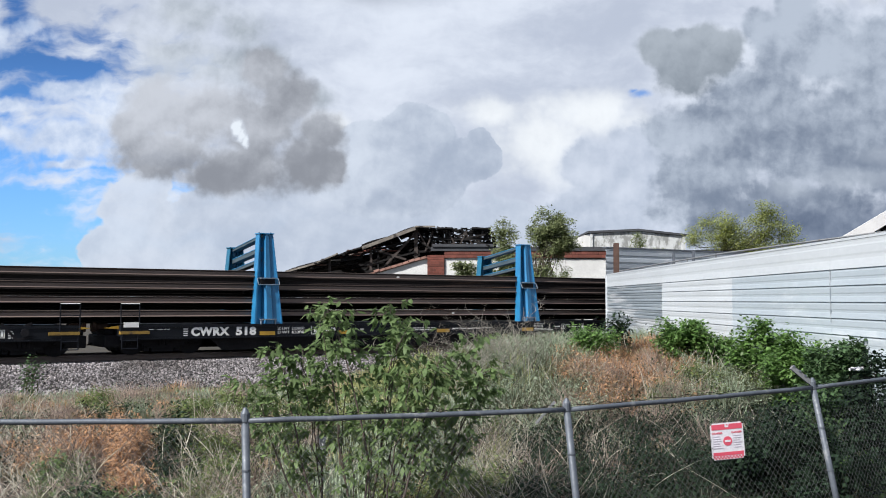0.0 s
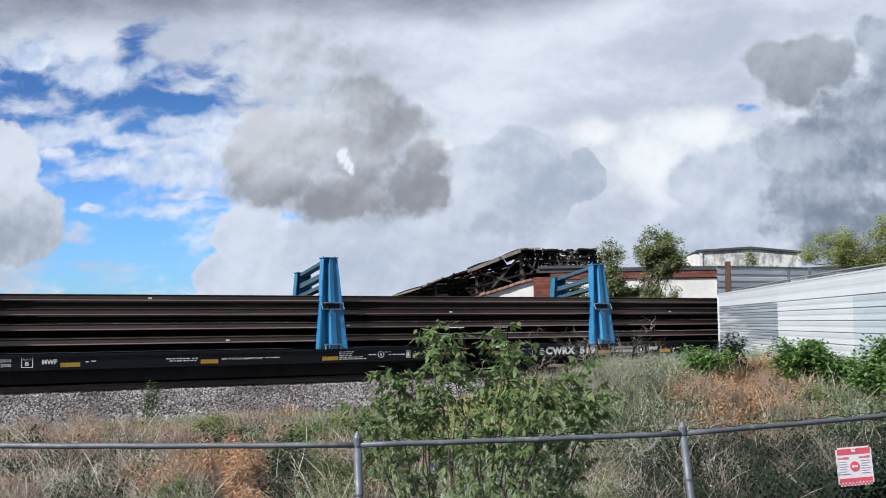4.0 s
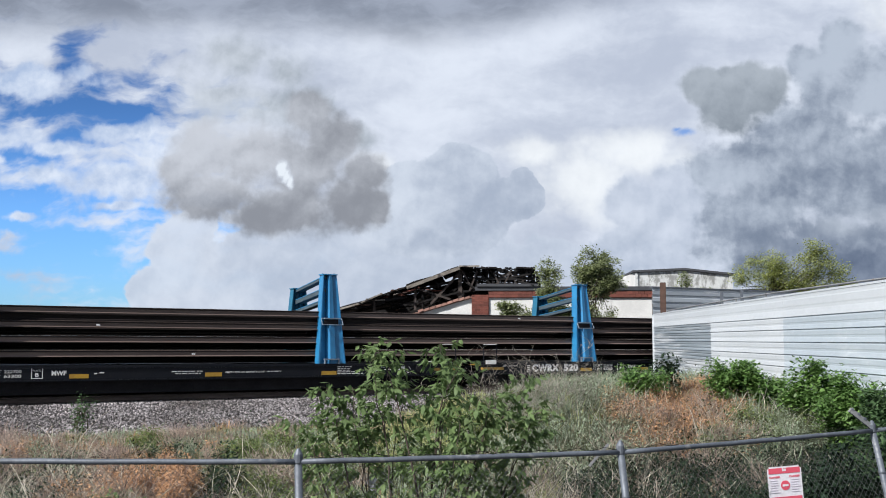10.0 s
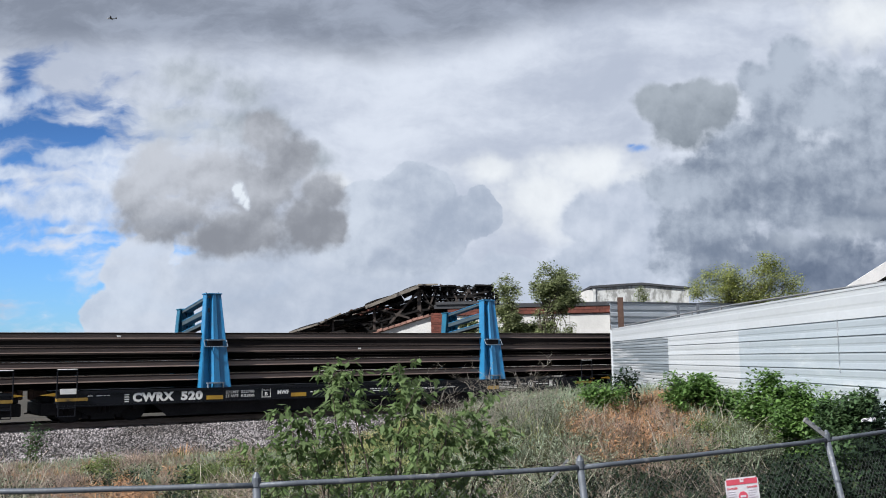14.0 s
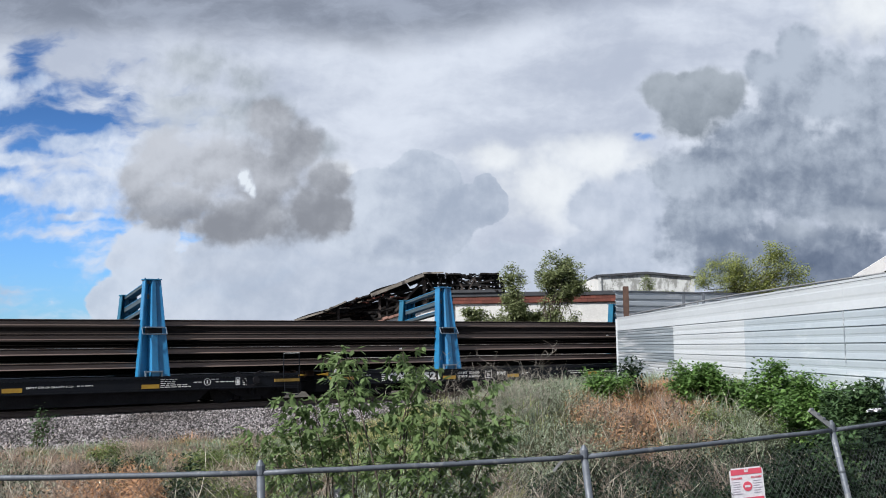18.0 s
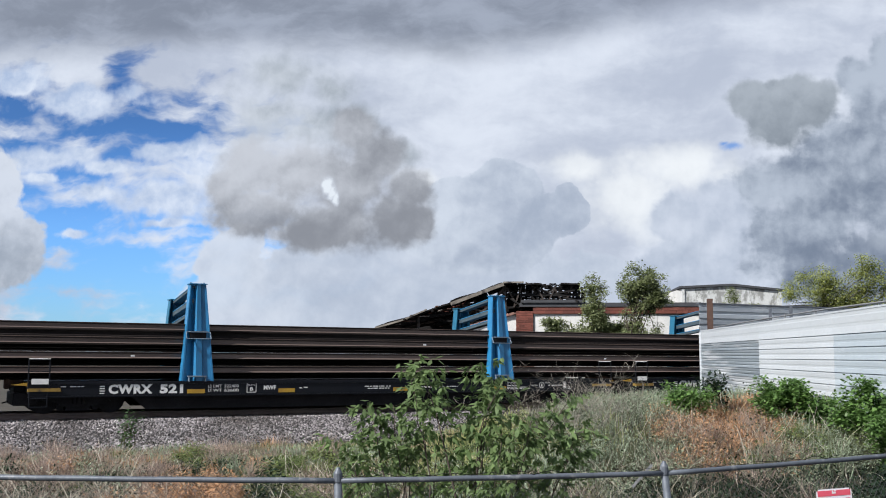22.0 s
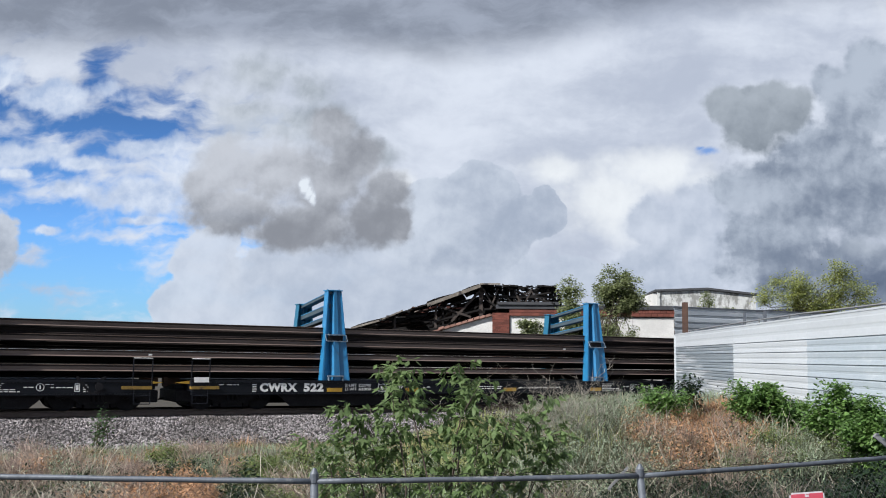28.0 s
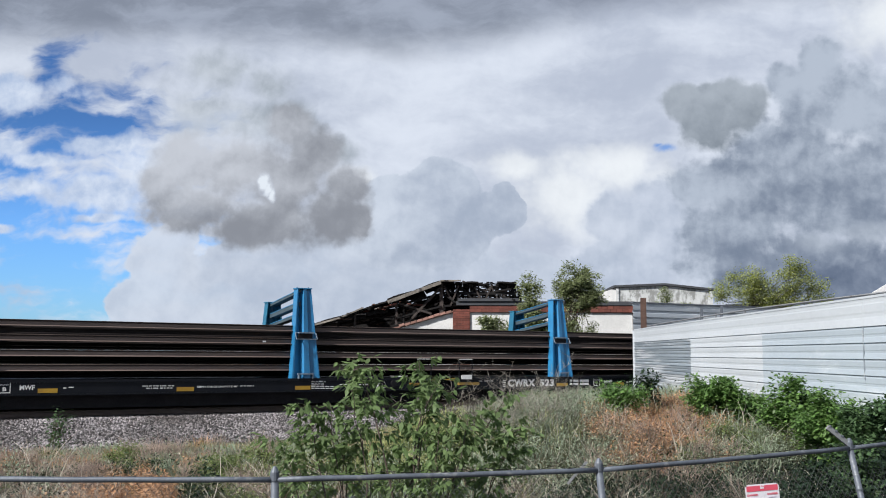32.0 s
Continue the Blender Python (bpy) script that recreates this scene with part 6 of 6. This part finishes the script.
    # a thin weed beside the track
    shrub(60, 690, 612, 40, 24.5, 57, "leaf_mid", 320, 0.085, name="weed", label="thin green weed growing in the ballast edge")


plants()


# ---- ground cover ----
def spread(n, rng, x0, x1, f0, f1):
    """Places on the bank: x range, and distance range behind the fence."""
    x = rng.uniform(x0, x1, n)
    y = fence_y(x) + f0 + (f1 - f0) * rng.uniform(0, 1, n)
    return x, y


def patchy(x, y, scale, seed):
    """Soft random patches from 0 to 1 over the ground."""
    r = np.random.default_rng(seed)
    v = np.zeros_like(x)
    for i in range(7):
        a, ph = r.uniform(0, 6.28), r.uniform(0, 6.28)
        w = scale * r.uniform(0.6, 2.2)
        v += np.sin((np.cos(a) * x + np.sin(a) * y) * w + ph)
    return 1 / (1 + np.exp(-v))


def screen_x(x, y):
    """Bearing of a place from the eye, as a spot across the first view."""
    return 784 + 1761 * x / y


def cover(name, label, mat, n, zone, height, width, seed, bend=0.5, x0=-13, x1=9, f0=0.4, f1=19, thin=0.9):
    """Tufts of blades that spread outward from their own middle."""
    rng = np.random.default_rng(seed)
    per = 55
    k = n // per
    cx, cy = spread(k * 3, rng, x0, x1, f0, f1)
    q = TN[0] * cx + TN[1] * cy
    bare = 1 - thin * np.maximum(1 - blend(-2.6, -1.0, cx), blend(860, 960, screen_x(cx, cy))) * (1 - np.where(cx < 0, blend(8.5, 11.0, cy - fence_y(cx)), blend(5.0, 7.5, cy - fence_y(cx))))
    keep = (rng.uniform(0, 1, len(cx)) < zone(cx, cy) * bare) & (q < 25.4 - 0.8 * patchy(cx, cy, 1.5, 77) + 1.5 * blend(-1, 3, cx)) & (cx < 6.0) & (np.abs(cx) < 0.68 * cy)
    cx, cy = cx[keep][:k], cy[keep][:k]
    k = len(cx)
    ch = height * rng.uniform(0.35, 1.3, k) * (0.45 + 0.75 * patchy(cx, cy, 1.2, seed + 1)) * (0.65 + 0.35 * blend(-2, 2, cx))
    cr = rng.uniform(0.06, 0.24, k)
    dx, dy = rng.normal(0, 1, (k, per)) * cr[:, None], rng.normal(0, 1, (k, per)) * cr[:, None]
    x, y = (cx[:, None] + dx).ravel(), (cy[:, None] + dy).ravel()
    h = (ch[:, None] * rng.uniform(0.5, 1.15, (k, per))).ravel()
    z = ground_z(x, y) - 0.02
    ang = np.arctan2(dy, dx).ravel() + rng.normal(0, 0.5, k * per)
    ob = part(name, blade_mesh(name, x, y, z, h, width, rng, bend, ang), mat)
    tagged(ob, label, "grass", kind="stuff")


def band(v, a, b, soft=25.0):
    return blend(a - soft, a + soft, v) * (1 - blend(b - soft, b + soft, v))


def ground_cover():
    left = lambda x, y: 1 - blend(-1.5, 1.0, x)
    cover("green_grass", "ragged green grass on the bank behind the fence", "grass_green", 120000,
          lambda x, y: 0.04 + 0.06 * blend(-2, 0, x) + 0.7 * patchy(x, y, 0.9, 1) * band(screen_x(x, y), 400, 900), 0.32, 0.008, 101, 0.6)
    cover("sage_grass", "pale grey-green feathery grass on the bank", "grass_sage", 190000,
          lambda x, y: 0.15 + 0.85 * band(screen_x(x, y), 800, 1080) * blend(4.5, 8, y - fence_y(x)) + 0.25 * patchy(x, y, 1.1, 2), 0.40, 0.008, 102, 0.5)
    cover("dry_grass", "bleached straw-coloured dry grass", "grass_straw", 110000,
          lambda x, y: 0.2 + 0.5 * patchy(x, y, 1.0, 3) * (0.3 + 0.7 * left(x, y)), 0.33, 0.007, 103, 0.7)
    cover("orange_weeds", "dead orange-brown weeds in patches on the bank", "weed_orange", 90000,
          lambda x, y: np.clip(band(screen_x(x, y), 1020, 1190) * band(y - fence_y(x), 6.5, 11, 1.0) + 0.8 * band(screen_x(x, y), 200, 262, 20) * band(y - fence_y(x), 5.6, 6.8, 0.5)
                               + 0.7 * band(screen_x(x, y), 95, 165, 15) * band(y - fence_y(x), 10, 13, 0.7) + 0.2 * band(screen_x(x, y), -200, 330) * patchy(x, y, 1.3, 4) * blend(4, 7, y - fence_y(x)), 0, 1), 0.42, 0.010, 104, 0.5)
    cover("light_grass", "yellow-green grass on the bank, sunlight put into its colour", "grass_sunlit", 70000,
          lambda x, y: 0.9 * band(screen_x(x, y), 600, 910, 40) * blend(3.0, 6.0, y - fence_y(x)) + 0.25 * band(screen_x(x, y), 250, 460) * patchy(x, y, 1.4, 5), 0.5, 0.008, 105, 0.45)
    rng = np.random.default_rng(7)
    # low leafy undergrowth
    for name, label, mat, n, size, zone, hh in (
            # dark leaves here stand in for shade, most of all on the right
            ("leafy_undergrowth", "low green leafy undergrowth on the bank, darkened as if in shade", "leaf_dark", 90000, 0.06,
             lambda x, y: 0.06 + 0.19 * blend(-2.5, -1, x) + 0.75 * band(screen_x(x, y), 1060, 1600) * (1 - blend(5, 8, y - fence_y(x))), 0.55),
            ("sage_undergrowth", "grey-green leafy weeds on the bank", "grass_sage", 26000, 0.05, lambda x, y: (0.2 + 0.6 * patchy(x, y, 1.6, 9)) * (1 - 0.9 * blend(940, 1020, screen_x(x, y)) * (1 - blend(5.5, 7.5, y - fence_y(x)))), 0.4)):
        x, y = spread(n, rng, -13, 9, 0.5, 17)
        keep = (rng.uniform(0, 1, n) < zone(x, y) * (0.3 + 0.9 * patchy(x, y, 2.0, 11))) & (TN[0] * x + TN[1] * y < 26.5) & (x < 6.0) & (np.abs(x) < 0.68 * y)
        x, y = x[keep], y[keep]
        z = ground_z(x, y) + rng.uniform(0, 1, len(x)) ** 1.3 * hh * (0.35 + 0.9 * patchy(x, y, 1.5, 12))
        ob = part(name, leaf_mesh(name, np.stack([x, y, z], -1), size, rng, 0.3, 0.5), mat)
        tagged(ob, label, "undergrowth", kind="stuff")
    # bare stalks and brambles
    for name, label, mat, n, r, zone, reach in (
            ("dry_brambles", "tangle of dry pale bramble stalks", "pale_stem", 3600, 0.006, lambda x, y: 0.3 + 0.2 * (1 - blend(-3.2, -1.6, x)) + 0.5 * band(screen_x(x, y), 800, 1050), 0.9),
            ("dark_brambles", "tangle of dark brown bramble twigs", "twig_dark", 5200, 0.005, lambda x, y: 0.3 + 0.6 * band(screen_x(x, y), 780, 1250), 0.8)):
        x, y = spread(n, rng, -12, 7, 0.5, 9)
        keep = (rng.uniform(0, 1, n) < zone(x, y)) & (x < 6.0) & (np.abs(x) < 0.68 * y)
        x, y = x[keep], y[keep]
        a = np.stack([x, y, ground_z(x, y)], -1)
        n = len(x)
        th = rng.uniform(0, 6.28, n)
        L0 = reach * rng.uniform(0.4, 1.2, n)
        b = a + np.stack([np.cos(th) * L0 * 0.7, np.sin(th) * L0 * 0.5, L0 * rng.uniform(0.2, 0.8, n)], -1)
        ob = part(name, stem_mesh(name, a, b, r, rng, 0.3, 5), mat)
        tagged(ob, label, "brambles", kind="stuff")


ground_cover()


def brush(name, label, category, spots, seed, stem_mat, leaf_mat, stems, leaves, size, rise=(0.3, 0.6), wide=(0.25, 0.6), r=0.004, narrow=0.45):
    """Mounds of scrub: fine stems that fan out from a root, with leaves held near their ends."""
    rng = np.random.default_rng(seed)
    A, B, C, O = [], [], [], []
    for n, sx0, sx1, f0, f1 in spots:
        for i in range(n):
            f = rng.uniform(f0, f1)
            sx = rng.uniform(sx0, sx1)
            y = 9.0
            for _ in range(6):           # the place on that bearing, that far behind the fence
                x = (sx - 784) / 1761 * y
                y = float(fence_y(x)) + f
            R, H = rng.uniform(*wide), rng.uniform(*rise) * (0.75 + 0.25 * float(blend(-2, 2, x)))
            g = z_at(x, y)
            root = np.array([x, y, g]) + rng.normal(0, 0.06, (stems, 3)) * (1, 1, 0)
            d = rng.normal(0, 1, (stems, 3))
            d[:, 2] = np.abs(d[:, 2]) + 0.25
            d /= np.linalg.norm(d, axis=1, keepdims=True)
            tip = np.array([x, y, g]) + d * np.array([R, R, H]) * rng.uniform(0.6, 1.1, (stems, 1))
            A.append(root), B.append(tip)
            if leaves:
                pick = rng.integers(0, stems, leaves)
                u = rng.uniform(0.55, 1.05, (leaves, 1))
                C.append(root[pick] * (1 - u) + tip[pick] * u + rng.normal(0, 0.035, (leaves, 3)))
                O.append(d[pick])
    t = part(name, stem_mesh(name, np.concatenate(A), np.concatenate(B), r, rng, 0.22, 4), stem_mat)
    tagged(t, label, category, kind="stuff")
    if leaves:
        ob = part("foliage", leaf_mesh("foliage", np.concatenate(C), size, rng, 0.15, narrow, np.concatenate(O)), leaf_mat, t)
        tagged(ob, kind="stuff")


brush("dry_brush", "mounds of bare pinkish-brown dry brush", "brush", [(52, -250, 430, 4, 9.5), (60, -260, 430, 9, 14), (4, 830, 1060, 4.5, 6.5), (10, 1000, 1250, 6.0, 9.0), (6, 1080, 1290, 3.6, 6.0), (8, 420, 830, 1, 8)], 201, "dry_twig", "dry_twig", 140, 0, 0.07, (0.35, 0.7), (0.3, 0.7), 0.0056)
brush("orange_brush", "mounds of dead orange-brown weeds", "brush", [(12, 90, 165, 6.0, 8.5), (60, 985, 1215, 6.0, 11), (9, -220, 340, 5.5, 11)], 202, "dry_twig", "weed_orange", 70, 380, 0.075, narrow=0.22)
brush("green_brush", "mounds of green leafy weeds", "brush", [(34, 330, 460, 4, 11), (36, 440, 900, 3, 11), (8, 150, 200, 10.5, 13), (3, -250, 300, 8, 12), (16, 1150, 1330, 6, 9)], 203, "stem_green", "grass_green", 50, 420, 0.06)
brush("sage_brush", "mounds of pale grey-green feathery weeds", "brush", [(80, 820, 1040, 5.0, 11), (10, -200, 380, 5, 11), (20, 380, 800, 4, 11), (3, 1000, 1250, 4, 6), (12, 930, 1010, 8.5, 11.5), (24, 1190, 1410, 5.6, 7.2)], 204, "stem_green", "grass_sage", 70, 420, 0.05, (0.35, 0.7), (0.25, 0.5), narrow=0.28)
# these mounds make the dark gaps: shade put into the leaf colour
brush("shade_thicket", "green thicket close behind the fence, darkened as if in shade", "brush", [(76, 1060, 1290, 1.2, 5.2), (60, 1290, 1440, 1.5, 5.5), (70, 910, 1080, 1.0, 5.6), (26, 262, 345, 3.4, 8.0), (12, 90, 260, 3.4, 4.6), (22, -240, 90, 4.2, 9), (10, 90, 260, 8.5, 10.5)], 205, "twig_dark", "leaf_dark", 50, 460, 0.06)


brush("orange_clump", "one tall dead orange weed drooping behind the fence", "brush", [(7, 215, 268, 5.0, 6.6), (5, 195, 245, 6.8, 9.0), (3, 230, 262, 4.4, 5.2), (2, 110, 170, 6.5, 9.0)], 206, "dry_twig", "weed_orange", 110, 900, 0.09, (0.5, 1.0), (0.14, 0.34), narrow=0.18)
brush("pale_stalks", "bundles of long pale dead stalks", "brush", [(54, -220, 170, 3.8, 8), (24, 290, 430, 4, 8), (30, 830, 1060, 2.8, 6), (12, 1050, 1330, 5.5, 9)], 207, "pale_stem", "pale_stem", 26, 0, 0.05, (0.4, 0.8), (0.5, 0.95), 0.0062)


brush("tangled_brush", "tall tangles of bare pinkish-grey stalks", "brush", [(40, -260, 200, 3.8, 9), (5, 820, 1070, 3.5, 6.0), (10, 340, 440, 4.5, 9)], 208, "dry_twig", "dry_twig", 120, 40, 0.04, (0.4, 0.75), (0.4, 0.8), 0.006)
brush("blue_green_weeds", "patch of blue-green leafy weeds close to the fence", "brush", [(24, 85, 265, 3.6, 5.6), (12, 300, 430, 3.6, 6)], 209, "stem_green", "leaf_sapling", 50, 380, 0.07, (0.25, 0.5), (0.3, 0.5))


def arching_stalks():
    """Long bleached stalks that arch out of the scrub."""
    rng = np.random.default_rng(33)
    A, B = [], []
    for n, sx0, sx1, f0, f1 in ((85, 280, 440, 3.4, 8.5), (110, 820, 1080, 1.5, 6.5), (120, -220, 280, 3.6, 9), (40, 1080, 1330, 2, 8), (16, 1080, 1280, 7, 11)):
        for i in range(n):
            f, sx, y = rng.uniform(f0, f1), rng.uniform(sx0, sx1), 9.0
            for _ in range(6):
                x = (sx - 784) / 1761 * y
                y = float(fence_y(x)) + f
            g = z_at(x, y)
            A.append((x, y, g + rng.uniform(0, 0.25)))
            L0, a = rng.uniform(0.4, 1.0), rng.uniform(0, 6.28)
            B.append((x + math.cos(a) * L0, y + math.sin(a) * L0 * 0.4, g + rng.uniform(0.25, 0.8)))
    ob = part("arching_stalk", stem_mesh("arching_stalk", A, B, 0.0078, rng, 0.3, 7), "pale_stem")
    tagged(ob, "bleached dry stalks arching over the scrub", "stalks", kind="stuff")


arching_stalks()


def scraps():
    """Two crumpled pale scraps caught in the weeds."""
    rng = np.random.default_rng(70)
    for px, py, D, w, h in ((570, 795, 10.1, 0.09, 0.28), (1512, 652, 13.0, 0.17, 0.05)):
        x, y, z = put_on(px, py, D)
        bm = bmesh.new()
        n = 6
        grid = [[bm.verts.new((x + w * (i / n - 0.5) + rng.normal(0, 0.008), y + rng.normal(0, 0.025), z + h * (k / n - 0.5) + rng.normal(0, 0.01))) for i in range(n + 1)] for k in range(n + 1)]
        for k in range(n):
            for i in range(n):
                bm.faces.new((grid[k][i], grid[k][i + 1], grid[k + 1][i + 1], grid[k + 1][i]))
        ob = part("plastic_scrap", bm, "sign_white")
        tagged(ob, "crumpled white plastic scrap caught in the weeds", "litter")


scraps()


def far_weeds():
    """A strip of weeds added on the track's far side, dark in place of shade."""
    rng = np.random.default_rng(90)
    n = 60000
    s, q = rng.uniform(-25, 45, n), rng.uniform(34.6, 36.8, n)
    x, y = TU[0] * s + TN[0] * q, TU[1] * s + TN[1] * q
    ob = part("far_weeds", blade_mesh("far_weeds", x, y, ground_z(x, y) - 0.02, rng.uniform(0.10, 0.28, n), 0.02, rng, 0.35), "leaf_dark")
    tagged(ob, "weeds added on the track's far side, dark in place of shade", "weeds", kind="stuff")


far_weeds()


def dead_bush(px, py, D, ht, wide, seed, mat="twig", n=20):
    """A bare, finely branched dead bush."""
    rng = np.random.default_rng(seed)
    x, y, z = put_on(px, py, D)
    g = z_at(x, y)
    t = thing("dead_bush", "bare grey-brown dead bush with fine forking twigs", "bush")
    t.matrix_world = pose(x, y, g)
    starts, ends = [], []
    tips = []
    for i in range(n):
        a = np.array([rng.normal(0, 0.1), rng.normal(0, 0.1), 0])
        b = np.array([rng.normal(0, wide * 0.33), rng.normal(0, 0.3), ht * rng.uniform(0.5, 0.85)])
        starts.append(a), ends.append(b)
        for j in range(5):
            c = a + (b - a) * rng.uniform(0.4, 1)
            d = c + np.array([rng.normal(0, 0.28), rng.normal(0, 0.2), rng.uniform(-0.05, 0.32)])
            starts.append(c), ends.append(d)
            for k in range(3):
                e = c + (d - c) * rng.uniform(0.4, 1)
                starts.append(e), ends.append(e + np.array([rng.normal(0, 0.12), rng.normal(0, 0.1), rng.uniform(-0.05, 0.15)]))
    tagged(part("fine_branching", stem_mesh("fine_branching", starts, ends, 0.0046, rng, 0.18, 4), mat, t), kind="stuff")


dead_bush(850, 640, 16, 1.55, 2.2, 61, n=46)
dead_bush(930, 640, 16.5, 1.15, 1.2, 63, n=9)
dead_bush(790, 640, 17.5, 0.9, 1.0, 62, "twig_dark")


def aeroplane():
    """A small aircraft far off under the clouds; its nose points along -x."""
    t = thing("aeroplane", "small grey aeroplane flying far off under the clouds", "aircraft")
    bm = bmesh.new()
    rod(bm, (-5.2, 0, 0), (-3.6, 0, 0.1), 0.2, 0.75, 10)
    rod(bm, (-3.6, 0, 0.1), (1.5, 0, 0.1), 0.75, 0.7, 10)
    rod(bm, (1.5, 0, 0.1), (5.5, 0, 0.5), 0.7, 0.15, 10)
    part("fuselage", bm, "plane_grey", t)
    for s in (-1, 1):
        bm = bmesh.new()
        slab(bm, [(-1.6, 0.6 * s, 0.5), (0.6, 0.6 * s, 0.5), (0.4, 7.0 * s, 0.9), (-0.6, 7.0 * s, 0.9)], 0.18, (0, 0, 1))
        part("wing", bm, "plane_grey", t)
        bm = bmesh.new()
        slab(bm, [(4.2, 0.1 * s, 0.6), (5.5, 0.1 * s, 0.6), (5.5, 2.4 * s, 0.7), (4.8, 2.4 * s, 0.7)], 0.12, (0, 0, 1))
        part("tailplane", bm, "plane_grey", t)
        part("engine", rod(bmesh.new(), (-2.4, 2.4 * s, 0.4), (-0.6, 2.4 * s, 0.5), 0.42, 0.3, 8), "plane_grey", t)
    bm = bmesh.new()
    slab(bm, [(3.8, -0.07, 0.5), (5.6, -0.07, 0.5), (6.0, -0.07, 2.6), (5.1, -0.07, 2.6)], 0.14)
    part("tail_fin", bm, "plane_grey", t)
    return t


PLANE = aeroplane()

motions()
